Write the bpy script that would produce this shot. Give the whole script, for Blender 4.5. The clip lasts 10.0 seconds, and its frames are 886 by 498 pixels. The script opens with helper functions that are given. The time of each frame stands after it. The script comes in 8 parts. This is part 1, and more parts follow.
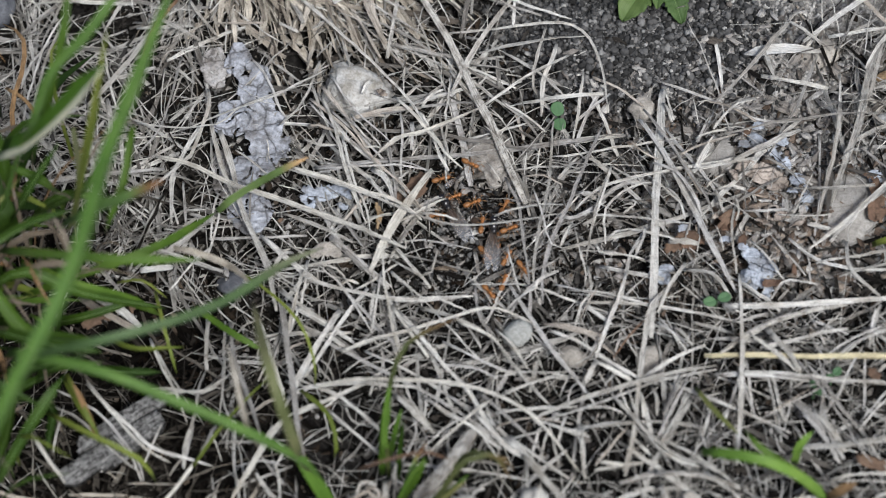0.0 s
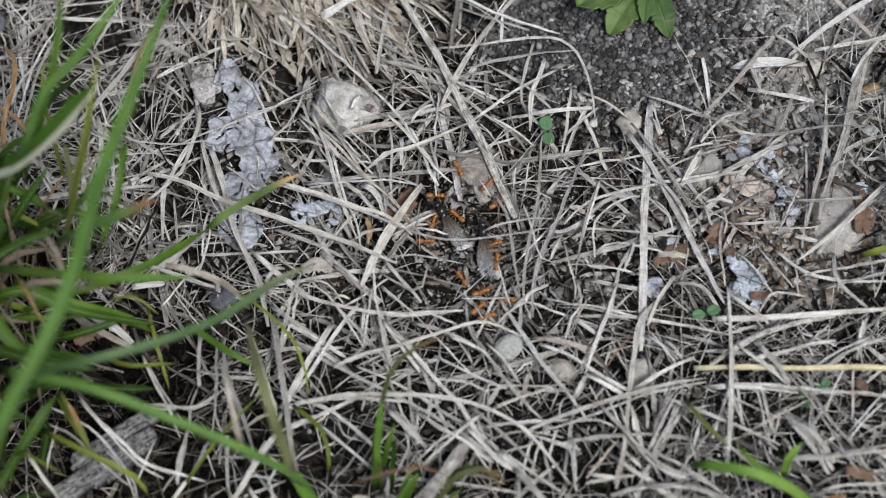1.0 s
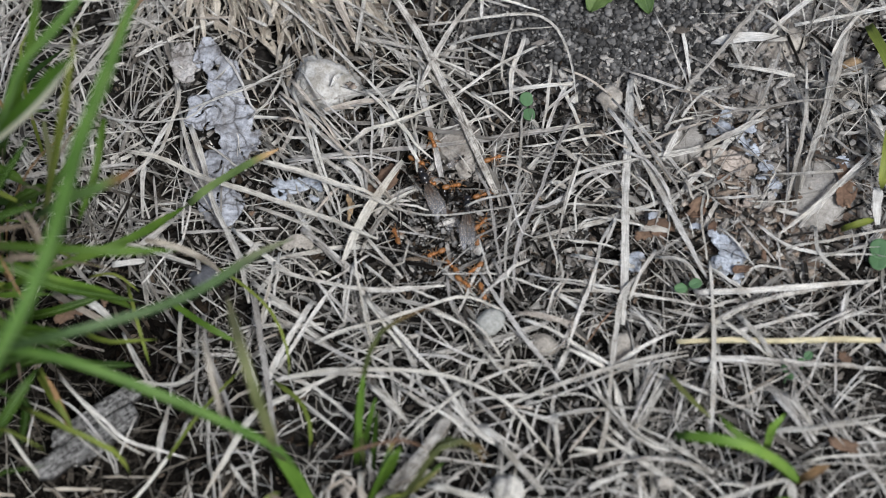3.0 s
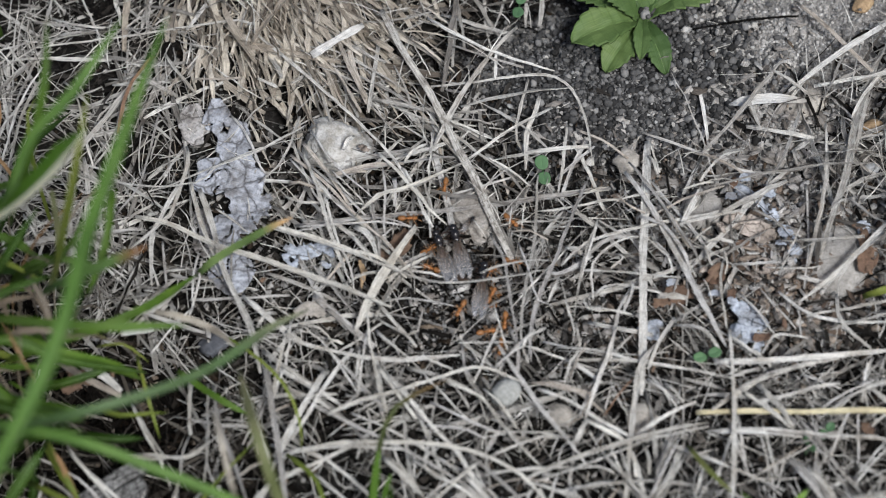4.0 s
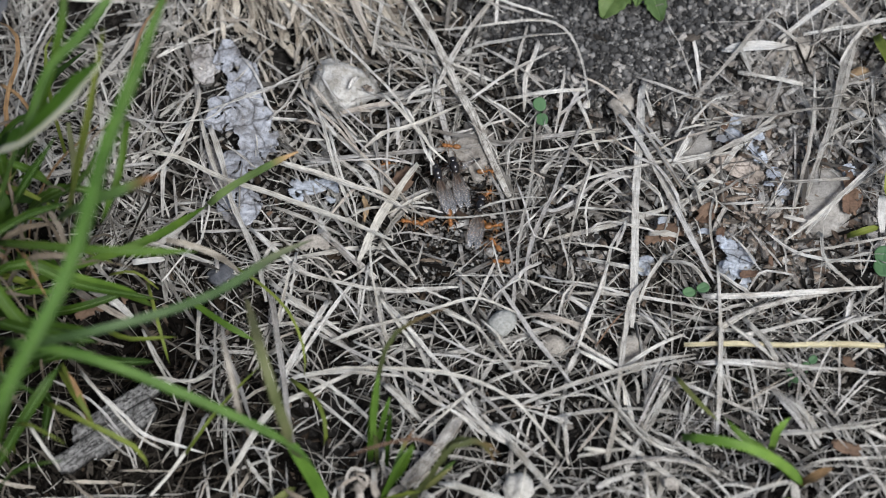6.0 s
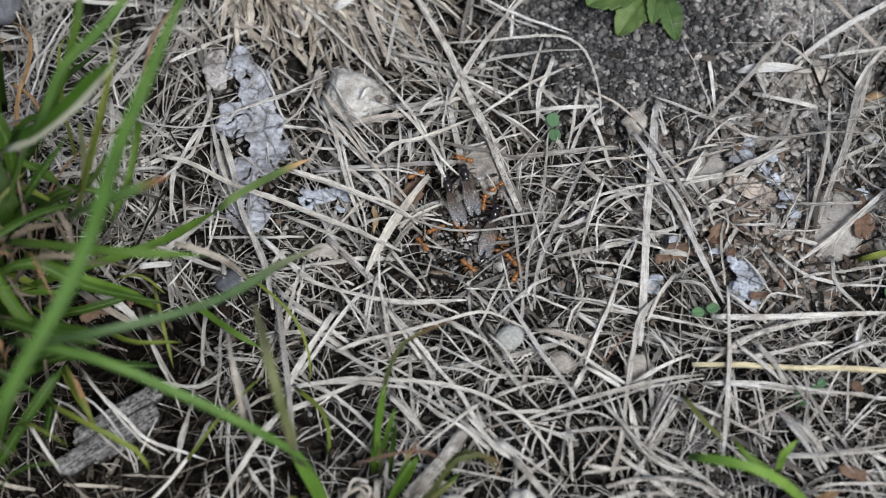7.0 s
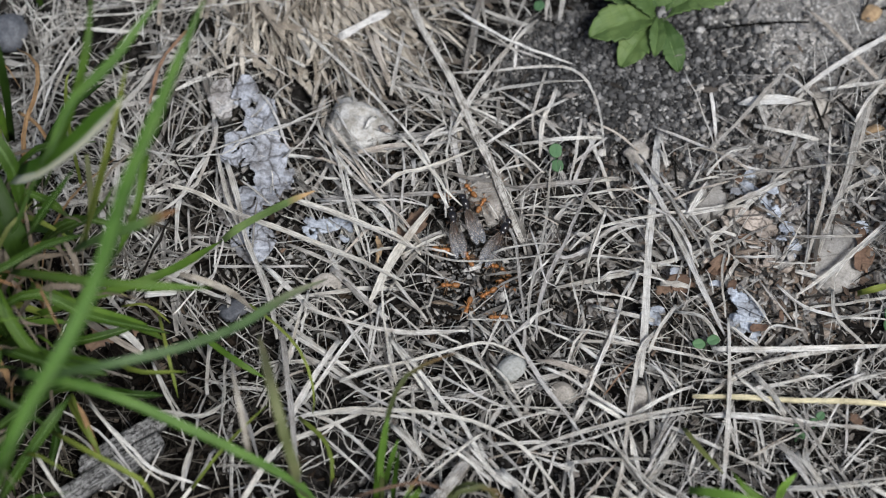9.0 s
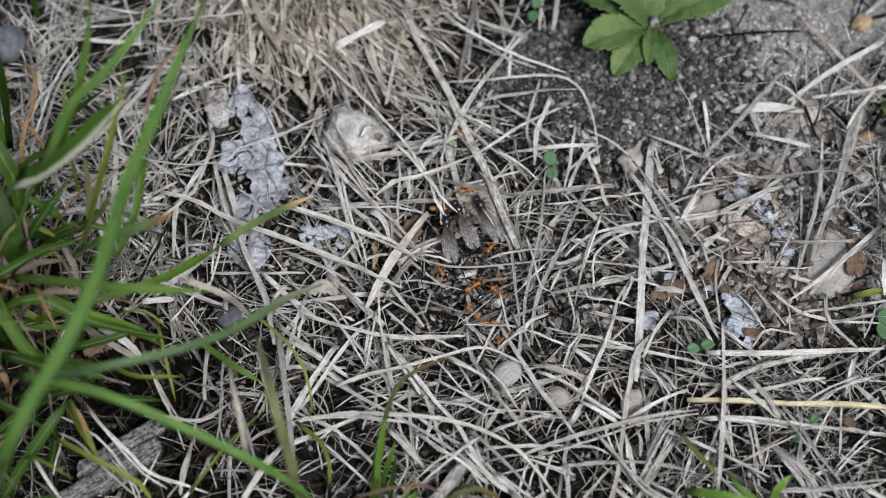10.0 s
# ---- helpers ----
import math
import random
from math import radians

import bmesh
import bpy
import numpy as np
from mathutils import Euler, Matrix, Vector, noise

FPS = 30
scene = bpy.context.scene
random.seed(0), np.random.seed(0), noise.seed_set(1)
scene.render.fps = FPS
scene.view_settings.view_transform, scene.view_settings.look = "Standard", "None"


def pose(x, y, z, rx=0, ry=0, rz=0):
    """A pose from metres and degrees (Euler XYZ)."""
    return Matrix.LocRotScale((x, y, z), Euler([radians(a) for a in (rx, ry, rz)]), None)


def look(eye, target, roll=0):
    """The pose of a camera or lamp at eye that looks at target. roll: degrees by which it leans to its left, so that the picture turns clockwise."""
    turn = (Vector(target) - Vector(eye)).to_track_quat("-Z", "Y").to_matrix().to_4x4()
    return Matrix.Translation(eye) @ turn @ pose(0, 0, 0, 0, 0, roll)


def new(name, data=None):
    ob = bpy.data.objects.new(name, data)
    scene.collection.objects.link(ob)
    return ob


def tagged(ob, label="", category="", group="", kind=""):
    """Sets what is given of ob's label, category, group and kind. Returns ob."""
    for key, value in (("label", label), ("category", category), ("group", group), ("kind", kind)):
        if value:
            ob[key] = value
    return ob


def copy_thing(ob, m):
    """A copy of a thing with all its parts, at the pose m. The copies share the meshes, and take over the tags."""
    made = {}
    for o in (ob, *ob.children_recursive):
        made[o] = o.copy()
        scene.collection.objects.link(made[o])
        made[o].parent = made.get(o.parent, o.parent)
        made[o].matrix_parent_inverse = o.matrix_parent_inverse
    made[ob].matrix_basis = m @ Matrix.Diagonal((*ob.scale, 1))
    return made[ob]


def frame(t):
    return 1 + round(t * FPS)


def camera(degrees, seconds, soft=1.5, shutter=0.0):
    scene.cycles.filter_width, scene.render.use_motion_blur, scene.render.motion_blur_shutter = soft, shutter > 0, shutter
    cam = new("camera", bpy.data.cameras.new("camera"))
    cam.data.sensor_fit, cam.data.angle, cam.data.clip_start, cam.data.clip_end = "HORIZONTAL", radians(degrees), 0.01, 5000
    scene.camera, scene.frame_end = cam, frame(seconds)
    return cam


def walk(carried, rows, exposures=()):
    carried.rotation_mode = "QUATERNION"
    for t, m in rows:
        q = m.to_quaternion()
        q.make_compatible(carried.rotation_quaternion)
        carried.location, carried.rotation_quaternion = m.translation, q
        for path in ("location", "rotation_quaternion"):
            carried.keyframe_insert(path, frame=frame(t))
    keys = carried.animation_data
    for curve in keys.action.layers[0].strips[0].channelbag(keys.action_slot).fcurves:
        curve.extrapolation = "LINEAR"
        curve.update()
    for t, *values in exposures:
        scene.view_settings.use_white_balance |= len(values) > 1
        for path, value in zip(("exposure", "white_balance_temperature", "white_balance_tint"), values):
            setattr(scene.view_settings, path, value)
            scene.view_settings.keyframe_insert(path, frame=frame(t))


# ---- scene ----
# A patch of dry grass litter with a nest of orange ants; all lengths below are in millimetres unless they end in _m.
cam = camera(24, 10.0, soft=1.1, shutter=0.0)
cam.data.dof.use_dof = True
cam.data.dof.focus_distance = 0.431
cam.data.dof.aperture_fstop = 10.5
PATH = [
    (0, pose(0.00802, -0.18840, 0.37865, 25.439, 1.878, -1.240)),
    (0.2, pose(0.00732, -0.18828, 0.37923, 25.296, 1.858, -1.347)),
    (0.5, pose(0.00798, -0.18843, 0.37949, 25.314, 1.941, -1.422)),
    (0.7, pose(0.00712, -0.18609, 0.38262, 25.159, 1.702, -1.573)),
    (1, pose(0.00604, -0.18704, 0.38211, 25.463, 1.537, -1.818)),
    (1.2, pose(0.00398, -0.18280, 0.38437, 25.460, 1.158, -1.539)),
    (1.5, pose(0.00824, -0.19648, 0.37640, 27.520, 1.171, 0.261)),
    (1.7, pose(0.00482, -0.19204, 0.37812, 26.698, 0.247, -0.547)),
    (2, pose(0.00484, -0.19264, 0.37853, 26.365, 0.969, -1.655)),
    (2.2, pose(0.00374, -0.19178, 0.37978, 25.771, 0.951, -1.677)),
    (2.5, pose(0.00913, -0.19560, 0.38354, 26.663, 1.576, -1.870)),
    (2.7, pose(0.00579, -0.19775, 0.38182, 26.463, 1.114, -2.108)),
    (3.8, pose(0.00848, -0.17311, 0.37068, 24.383, 2.006, -2.833)),
    (4, pose(0.00266, -0.17932, 0.37620, 26.038, 1.159, -2.456)),
    (4.2, pose(0.00664, -0.20494, 0.36945, 29.030, 0.915, -0.324)),
    (4.5, pose(-0.00082, -0.19526, 0.38223, 25.970, 0.374, -2.185)),
    (4.7, pose(0.00067, -0.19425, 0.38392, 25.631, 0.462, -1.607)),
    (5, pose(0.00220, -0.19114, 0.38347, 24.854, 1.421, -2.776)),
    (5.2, pose(0.00173, -0.19342, 0.38478, 25.108, 1.456, -3.030)),
    (5.5, pose(0.00416, -0.19367, 0.38751, 25.280, 1.298, -2.583)),
    (6.8, pose(0.00338, -0.19278, 0.38681, 25.583, 0.598, -0.560)),
    (7, pose(0.00122, -0.19539, 0.38378, 26.153, 0.227, -0.275)),
    (7.2, pose(0.00059, -0.19539, 0.38364, 25.973, -0.028, -0.006)),
    (7.5, pose(0.00018, -0.19316, 0.38692, 26.225, 0.007, 0.230)),
    (7.7, pose(-0.00122, -0.19817, 0.38566, 26.611, -0.059, 0.090)),
    (8, pose(0.00207, -0.19900, 0.38284, 26.016, 0.569, -0.080)),
    (8.2, pose(0.00329, -0.19270, 0.38604, 25.291, 0.654, -0.303)),
    (8.5, pose(0.00052, -0.19673, 0.38342, 26.309, 0.352, -0.563)),
    (8.7, pose(0.00230, -0.19044, 0.38715, 25.652, 0.374, -0.298)),
    (9, pose(0.00000, -0.19022, 0.39002, 26.000, -0.000, 0.000)),
    (9.2, pose(-0.00268, -0.19318, 0.39451, 26.856, -0.049, 0.026)),
    (9.5, pose(0.00028, -0.19764, 0.39185, 27.141, 0.815, -0.004)),
    (9.7, pose(0.00389, -0.19299, 0.39436, 26.548, 0.566, -0.324)),
    (10, pose(-0.00131, -0.19740, 0.38976, 27.041, -0.175, -0.294)),
]
walk(cam, PATH)

MM = 0.001

# ---- light: a bright overcast sky ----
SUN_UP, SUN_TURN = 58, 150
world = bpy.data.worlds.new("sky")
world.use_nodes = True
scene.world = world
sky = world.node_tree.nodes.new("ShaderNodeTexSky")
sky.sky_type, sky.sun_disc = "NISHITA", False
sky.sun_elevation, sky.sun_rotation = radians(SUN_UP), radians(SUN_TURN)
sky.air_density, sky.dust_density = 1.0, 4.0
background = world.node_tree.nodes["Background"]
background.inputs["Strength"].default_value = 0.077
world.node_tree.links.new(sky.outputs[0], background.inputs["Color"])
sun = new("sun", bpy.data.lights.new("sun", "SUN"))
sun.data.energy, sun.data.angle, sun.data.color = 2.8, radians(14), (0.945, 0.98, 1.02)
sun.matrix_world = look((0, 0, 5), (-5 * math.sin(radians(SUN_TURN)) / math.tan(radians(SUN_UP)),
                                    -5 * math.cos(radians(SUN_TURN)) / math.tan(radians(SUN_UP)), 0))
scene.view_settings.exposure = 0.435


# ---- materials ----
def mat_base(name, rough=0.7, spec=0.3):
    m = bpy.data.materials.new(name)
    m.use_nodes = True
    b = m.node_tree.nodes["Principled BSDF"]
    b.inputs["Roughness"].default_value = rough
    b.inputs["Specular IOR Level"].default_value = spec
    return m, m.node_tree, b


def ramp(nt, stops, fac):
    r = nt.nodes.new("ShaderNodeValToRGB")
    while len(r.color_ramp.elements) < len(stops):
        r.color_ramp.elements.new(0.5)
    for e, (p, c) in zip(r.color_ramp.elements, stops):
        e.position, e.color = p, (*c, 1)
    nt.links.new(fac, r.inputs[0])
    return r.outputs[0]


def noise_tex(nt, scale, vector, detail=4, rough=0.6, stretch=None):
    n = nt.nodes.new("ShaderNodeTexNoise")
    n.inputs["Scale"].default_value, n.inputs["Detail"].default_value = scale, detail
    n.inputs["Roughness"].default_value = rough
    if stretch:
        mp = nt.nodes.new("ShaderNodeMapping")
        mp.inputs["Scale"].default_value = stretch
        nt.links.new(vector, mp.inputs[0])
        vector = mp.outputs[0]
    nt.links.new(vector, n.inputs["Vector"])
    return n.outputs["Fac"]


def mix(nt, kind, fac, a, b):
    n = nt.nodes.new("ShaderNodeMix")
    n.data_type, n.blend_type = "RGBA", kind
    for k, v in ((0, fac), (6, a), (7, b)):
        if isinstance(v, (int, float)):
            n.inputs[k].default_value = v
        elif isinstance(v, tuple):
            n.inputs[k].default_value = (*v, 1)
        else:
            nt.links.new(v, n.inputs[k])
    return n.outputs[2]


def bump(nt, b, height, strength, dist):
    n = nt.nodes.new("ShaderNodeBump")
    n.inputs["Strength"].default_value, n.inputs["Distance"].default_value = strength, dist
    nt.links.new(height, n.inputs["Height"])
    nt.links.new(n.outputs[0], b.inputs["Normal"])


def straw_material(name, stops, per_island=False, streak=0.65, spots=0.4, spec=0.3):
    """Dry plant fibre: streaks along the blade, stains across it, one shade for each piece."""
    m, nt, b = mat_base(name, 0.66, spec)
    uv = nt.nodes.new("ShaderNodeUVMap")
    geo = nt.nodes.new("ShaderNodeNewGeometry")
    info = nt.nodes.new("ShaderNodeObjectInfo")
    pick = geo.outputs["Random Per Island"] if per_island else info.outputs["Random"]
    base = ramp(nt, stops, pick)
    tc = nt.nodes.new("ShaderNodeTexCoord")
    fibres = noise_tex(nt, 1.0, uv.outputs[0], 3, 0.65, (0.22, 6.5, 1.0))
    dark = ramp(nt, [(0.36, (0.20, 0.185, 0.17)), (0.44, (0.62, 0.60, 0.575)), (0.55, (1, 1, 1)), (0.72, (1.2, 1.2, 1.2))], fibres)
    c = mix(nt, "MULTIPLY", streak, base, dark)
    stain = noise_tex(nt, 420.0, tc.outputs["Object"], 4, 0.65)
    c = mix(nt, "MULTIPLY", spots, c, ramp(nt, [(0.36, (0.30, 0.27, 0.25)), (0.55, (1, 1, 1))], stain))
    mould = noise_tex(nt, 1700.0, tc.outputs["Object"], 3, 0.7)
    c = mix(nt, "MULTIPLY", min(1.0, spots * 0.9), c, ramp(nt, [(0.34, (0.22, 0.20, 0.19)), (0.44, (1, 1, 1))], mould))
    weather = noise_tex(nt, 130.0, tc.outputs["Object"], 3, 0.55)
    c = mix(nt, "MULTIPLY", 0.6, c, ramp(nt, [(0.36, (0.59, 0.55, 0.495)), (0.50, (0.965, 0.965, 0.96)), (0.66, (1.03, 1.03, 1.03))], weather))
    nt.links.new(c, b.inputs["Base Color"])
    bump(nt, b, fibres, 1.0, 0.0004)
    return m


STRAW = {
    "pale": straw_material("straw_pale", [(0.0, (0.455, 0.437, 0.395)), (0.4, (0.63, 0.613, 0.569)), (1.0, (0.775, 0.76, 0.714))]),
    "bright": straw_material("straw_bright", [(0.0, (0.62, 0.597, 0.535)), (1.0, (0.78, 0.76, 0.693))], streak=0.6, spots=0.3),
    "white": straw_material("straw_white", [(0.0, (0.68, 0.665, 0.625)), (1.0, (0.80, 0.785, 0.745))], streak=0.5, spots=0.25),
    "grey": straw_material("straw_grey", [(0.0, (0.33, 0.316, 0.298)), (0.5, (0.50, 0.485, 0.46)), (1.0, (0.66, 0.645, 0.62))]),
    "tan": straw_material("straw_tan", [(0.0, (0.43, 0.385, 0.33)), (1.0, (0.60, 0.545, 0.48))]),
    "brown": straw_material("straw_brown", [(0.0, (0.254, 0.150, 0.096)), (1.0, (0.332, 0.210, 0.139))]),
    "yellow": straw_material("straw_yellow", [(0.0, (0.75, 0.67, 0.43)), (1.0, (0.78, 0.70, 0.46))], streak=0.45, spots=0.2),
    "streak": straw_material("straw_streaked", [(0.0, (0.605, 0.580, 0.535)), (1.0, (0.643, 0.620, 0.567))], streak=1.0, spots=0.7),
}
# near-black colour stands in for the shade in the litter's gaps
GAP_SHADE = straw_material("straw_gap_shade", [(0.0, (0.008, 0.007, 0.006)), (0.6, (0.022, 0.020, 0.018)), (1.0, (0.060, 0.054, 0.048))], per_island=True, spec=0.06)
LITTER = straw_material("straw_litter", [(0.0, (0.022, 0.018, 0.015)), (0.25, (0.19, 0.178, 0.16)), (0.58, (0.46, 0.445, 0.415)), (1.0, (0.65, 0.63, 0.59))], per_island=True)
TOP_LITTER = straw_material("straw_top_litter", [(0.0, (0.14, 0.128, 0.114)), (0.3, (0.40, 0.384, 0.352)), (0.75, (0.66, 0.643, 0.597)), (1.0, (0.77, 0.755, 0.703))], per_island=True)
THATCH = straw_material("straw_thatch", [(0.0, (0.11, 0.09, 0.072)), (0.35, (0.38, 0.335, 0.275)), (1.0, (0.70, 0.645, 0.55))], per_island=True)
# straws darkened in colour to carry the shade below the tuft
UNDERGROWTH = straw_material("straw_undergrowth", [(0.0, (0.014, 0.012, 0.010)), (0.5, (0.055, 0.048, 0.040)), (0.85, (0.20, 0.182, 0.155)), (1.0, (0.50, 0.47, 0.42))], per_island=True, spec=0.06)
# shade under the tuft painted in as near-black; serves the nest bits too
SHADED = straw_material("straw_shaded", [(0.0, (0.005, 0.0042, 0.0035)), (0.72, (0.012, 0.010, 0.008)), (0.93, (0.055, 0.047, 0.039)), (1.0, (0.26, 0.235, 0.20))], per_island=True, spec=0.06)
DUFF = straw_material("leaf_duff", [(0.0, (0.018, 0.013, 0.009)), (0.5, (0.075, 0.056, 0.041)), (0.85, (0.19, 0.148, 0.112)), (1.0, (0.36, 0.30, 0.24))], per_island=True, spec=0.06)
TAN_BITS = straw_material("leaf_tan_bits", [(0.0, (0.09, 0.060, 0.042)), (0.5, (0.24, 0.180, 0.138)), (1.0, (0.46, 0.385, 0.315))], per_island=True)
MULCH = straw_material("leaf_mulch", [(0.0, (0.11, 0.092, 0.076)), (0.25, (0.28, 0.255, 0.23)), (0.7, (0.47, 0.45, 0.425)), (1.0, (0.68, 0.66, 0.63))], per_island=True)


def soil_material():
    m, nt, b = mat_base("soil", 0.95, 0.08)
    tc = nt.nodes.new("ShaderNodeTexCoord")
    fine = noise_tex(nt, 900.0, tc.outputs["Object"], 6, 0.7)
    broad = noise_tex(nt, 60.0, tc.outputs["Object"], 4, 0.6)
    c = ramp(nt, [(0.3, (0.008, 0.0075, 0.007)), (0.5, (0.018, 0.017, 0.016)), (0.72, (0.055, 0.052, 0.048))], fine)
    c = mix(nt, "MULTIPLY", 0.6, c, ramp(nt, [(0.35, (0.5, 0.48, 0.45)), (0.65, (1.3, 1.25, 1.2))], broad))
    attr = nt.nodes.new("ShaderNodeAttribute")
    attr.attribute_name = "dust"
    earth = ramp(nt, [(0.3, (0.13, 0.123, 0.113)), (0.5, (0.245, 0.234, 0.218)), (0.72, (0.36, 0.345, 0.322))], fine)
    lay = nt.nodes.new("ShaderNodeMath")
    lay.operation = "MULTIPLY_ADD"
    nt.links.new(noise_tex(nt, 140.0, tc.outputs["Object"], 4, 0.65), lay.inputs[0])
    lay.inputs[1].default_value = 1.2
    nt.links.new(attr.outputs["Fac"], lay.inputs[2])
    c = mix(nt, "MIX", ramp(nt, [(0.75, (0, 0, 0)), (0.98, (1, 1, 1))], lay.outputs[0]), c, earth)
    nt.links.new(c, b.inputs["Base Color"])
    bump(nt, b, fine, 1.0, 0.0008)
    return m


def grain_material(name, stops):
    m, nt, b = mat_base(name, 0.9, 0.2)
    geo = nt.nodes.new("ShaderNodeNewGeometry")
    tc = nt.nodes.new("ShaderNodeTexCoord")
    c = ramp(nt, stops, geo.outputs["Random Per Island"])
    n = noise_tex(nt, 2500.0, tc.outputs["Object"], 3)
    c = mix(nt, "MULTIPLY", 0.5, c, ramp(nt, [(0.3, (0.5, 0.5, 0.5)), (0.7, (1.2, 1.2, 1.2))], n))
    nt.links.new(c, b.inputs["Base Color"])
    bump(nt, b, n, 0.6, 0.0002)
    return m


def stone_material(name, dark, light, scale=350.0):
    m, nt, b = mat_base(name, 0.85, 0.25)
    tc = nt.nodes.new("ShaderNodeTexCoord")
    broad = noise_tex(nt, scale, tc.outputs["Object"], 6, 0.65)
    fine = noise_tex(nt, scale * 7, tc.outputs["Object"], 4, 0.6)
    c = ramp(nt, [(0.32, dark), (0.66, light)], broad)
    c = mix(nt, "MULTIPLY", 0.5, c, ramp(nt, [(0.35, (0.45, 0.43, 0.4)), (0.55, (1, 1, 1))], fine))
    nt.links.new(c, b.inputs["Base Color"])
    bump(nt, b, fine, 0.7, 0.0003)
    return m


SOIL = soil_material()
GRAIN = grain_material("soil_grain", [(0.0, (0.016, 0.0155, 0.015)), (0.45, (0.062, 0.061, 0.060)), (0.8, (0.135, 0.132, 0.128)), (0.97, (0.24, 0.235, 0.226)), (1.0, (0.44, 0.43, 0.41))])
GRAIN_NEST = grain_material("nest_grain", [(0.0, (0.03, 0.028, 0.026)), (0.45, (0.125, 0.121, 0.116)), (0.85, (0.245, 0.238, 0.228)), (1.0, (0.44, 0.43, 0.41))])
GRAIN_PALE = grain_material("pale_grain", [(0.0, (0.15, 0.144, 0.135)), (0.6, (0.31, 0.298, 0.28)), (0.93, (0.44, 0.425, 0.40)), (1.0, (0.60, 0.58, 0.55))])
STONE_WHITE = stone_material("stone_white", (0.34, 0.325, 0.29), (0.64, 0.62, 0.58))
STONE_QUARTZ = stone_material("stone_quartz", (0.24, 0.223, 0.19), (0.60, 0.592, 0.57), 300.0)
STONE_GREY = stone_material("stone_grey", (0.22, 0.222, 0.218), (0.43, 0.435, 0.43), 240.0)
STONE_SMOOTH = stone_material("stone_smooth_grey", (0.26, 0.265, 0.25), (0.37, 0.375, 0.355), 240.0)
STONE_BEIGE = stone_material("stone_beige", (0.22, 0.20, 0.175), (0.47, 0.435, 0.385))
STONE_CLOD = stone_material("earth_clod", (0.15, 0.132, 0.113), (0.41, 0.384, 0.348), 420.0)
STONE_DULL = stone_material("stone_dull", (0.20, 0.188, 0.172), (0.40, 0.382, 0.355))
STONE_DARK = stone_material("stone_dark", (0.05, 0.055, 0.065), (0.15, 0.155, 0.17))


def papery_material(name, brown, grey, pale, cell, crack=0.8):
    """A withered leaf: grey skin with paler and browner patches, a net of cracked veins, dark specks."""
    m, nt, b = mat_base(name, 0.72, 0.3)
    tc = nt.nodes.new("ShaderNodeTexCoord")
    patch = noise_tex(nt, 190.0, tc.outputs["Object"], 5, 0.62)
    fine = noise_tex(nt, 1500.0, tc.outputs["Object"], 5, 0.7)
    c = ramp(nt, [(0.34, brown), (0.47, grey), (0.64, pale)], patch)
    c = mix(nt, "MULTIPLY", 0.75, c, ramp(nt, [(0.34, (0.35, 0.33, 0.31)), (0.47, (0.85, 0.85, 0.85)), (0.62, (1.2, 1.2, 1.2))], fine))
    bend = nt.nodes.new("ShaderNodeVectorMath")
    bend.operation = "MULTIPLY_ADD"
    warp = nt.nodes.new("ShaderNodeTexNoise")
    warp.inputs["Scale"].default_value = 320.0
    nt.links.new(tc.outputs["Object"], warp.inputs["Vector"])
    nt.links.new(warp.outputs["Color"], bend.inputs[0])
    bend.inputs[1].default_value = (0.0035, 0.0035, 0.0035)
    nt.links.new(tc.outputs["Object"], bend.inputs[2])
    net = nt.nodes.new("ShaderNodeTexVoronoi")
    net.feature = "DISTANCE_TO_EDGE"
    net.inputs["Scale"].default_value = cell
    nt.links.new(bend.outputs[0], net.inputs["Vector"])
    c = mix(nt, "MULTIPLY", crack, c, ramp(nt, [(0.012, (0.22, 0.20, 0.19)), (0.05, (0.85, 0.84, 0.83)), (0.12, (1, 1, 1))], net.outputs["Distance"]))
    nt.links.new(c, b.inputs["Base Color"])
    bump(nt, b, mix(nt, "ADD", 0.6, fine, ramp(nt, [(0.0, (0, 0, 0)), (0.15, (1, 1, 1))], net.outputs["Distance"])), 0.7 * crack, 0.0003)
    return m


DEAD_LEAF = papery_material("dead_leaf_grey", (0.15, 0.145, 0.145), (0.275, 0.284, 0.305), (0.43, 0.45, 0.495), 170.0)
DULL_LEAF = papery_material("dead_leaf_dull", (0.125, 0.112, 0.10), (0.265, 0.248, 0.232), (0.42, 0.405, 0.39), 260.0)
FLAKE = papery_material("flake_blue_white", (0.20, 0.205, 0.215), (0.32, 0.345, 0.385), (0.47, 0.515, 0.58), 150.0, 0.3)
TAN_LEAF = papery_material("dead_leaf_tan", (0.13, 0.10, 0.078), (0.29, 0.245, 0.205), (0.44, 0.38, 0.33), 330.0)
RUST_LEAF = stone_material("dead_leaf_rust", (0.055, 0.034, 0.024), (0.195, 0.122, 0.083), 240.0)
BROWN_LEAF = stone_material("dead_leaf_brown", (0.085, 0.052, 0.036), (0.21, 0.14, 0.095), 220.0)
HUSK = stone_material("husk_ochre", (0.25, 0.165, 0.095), (0.44, 0.32, 0.19), 260.0)


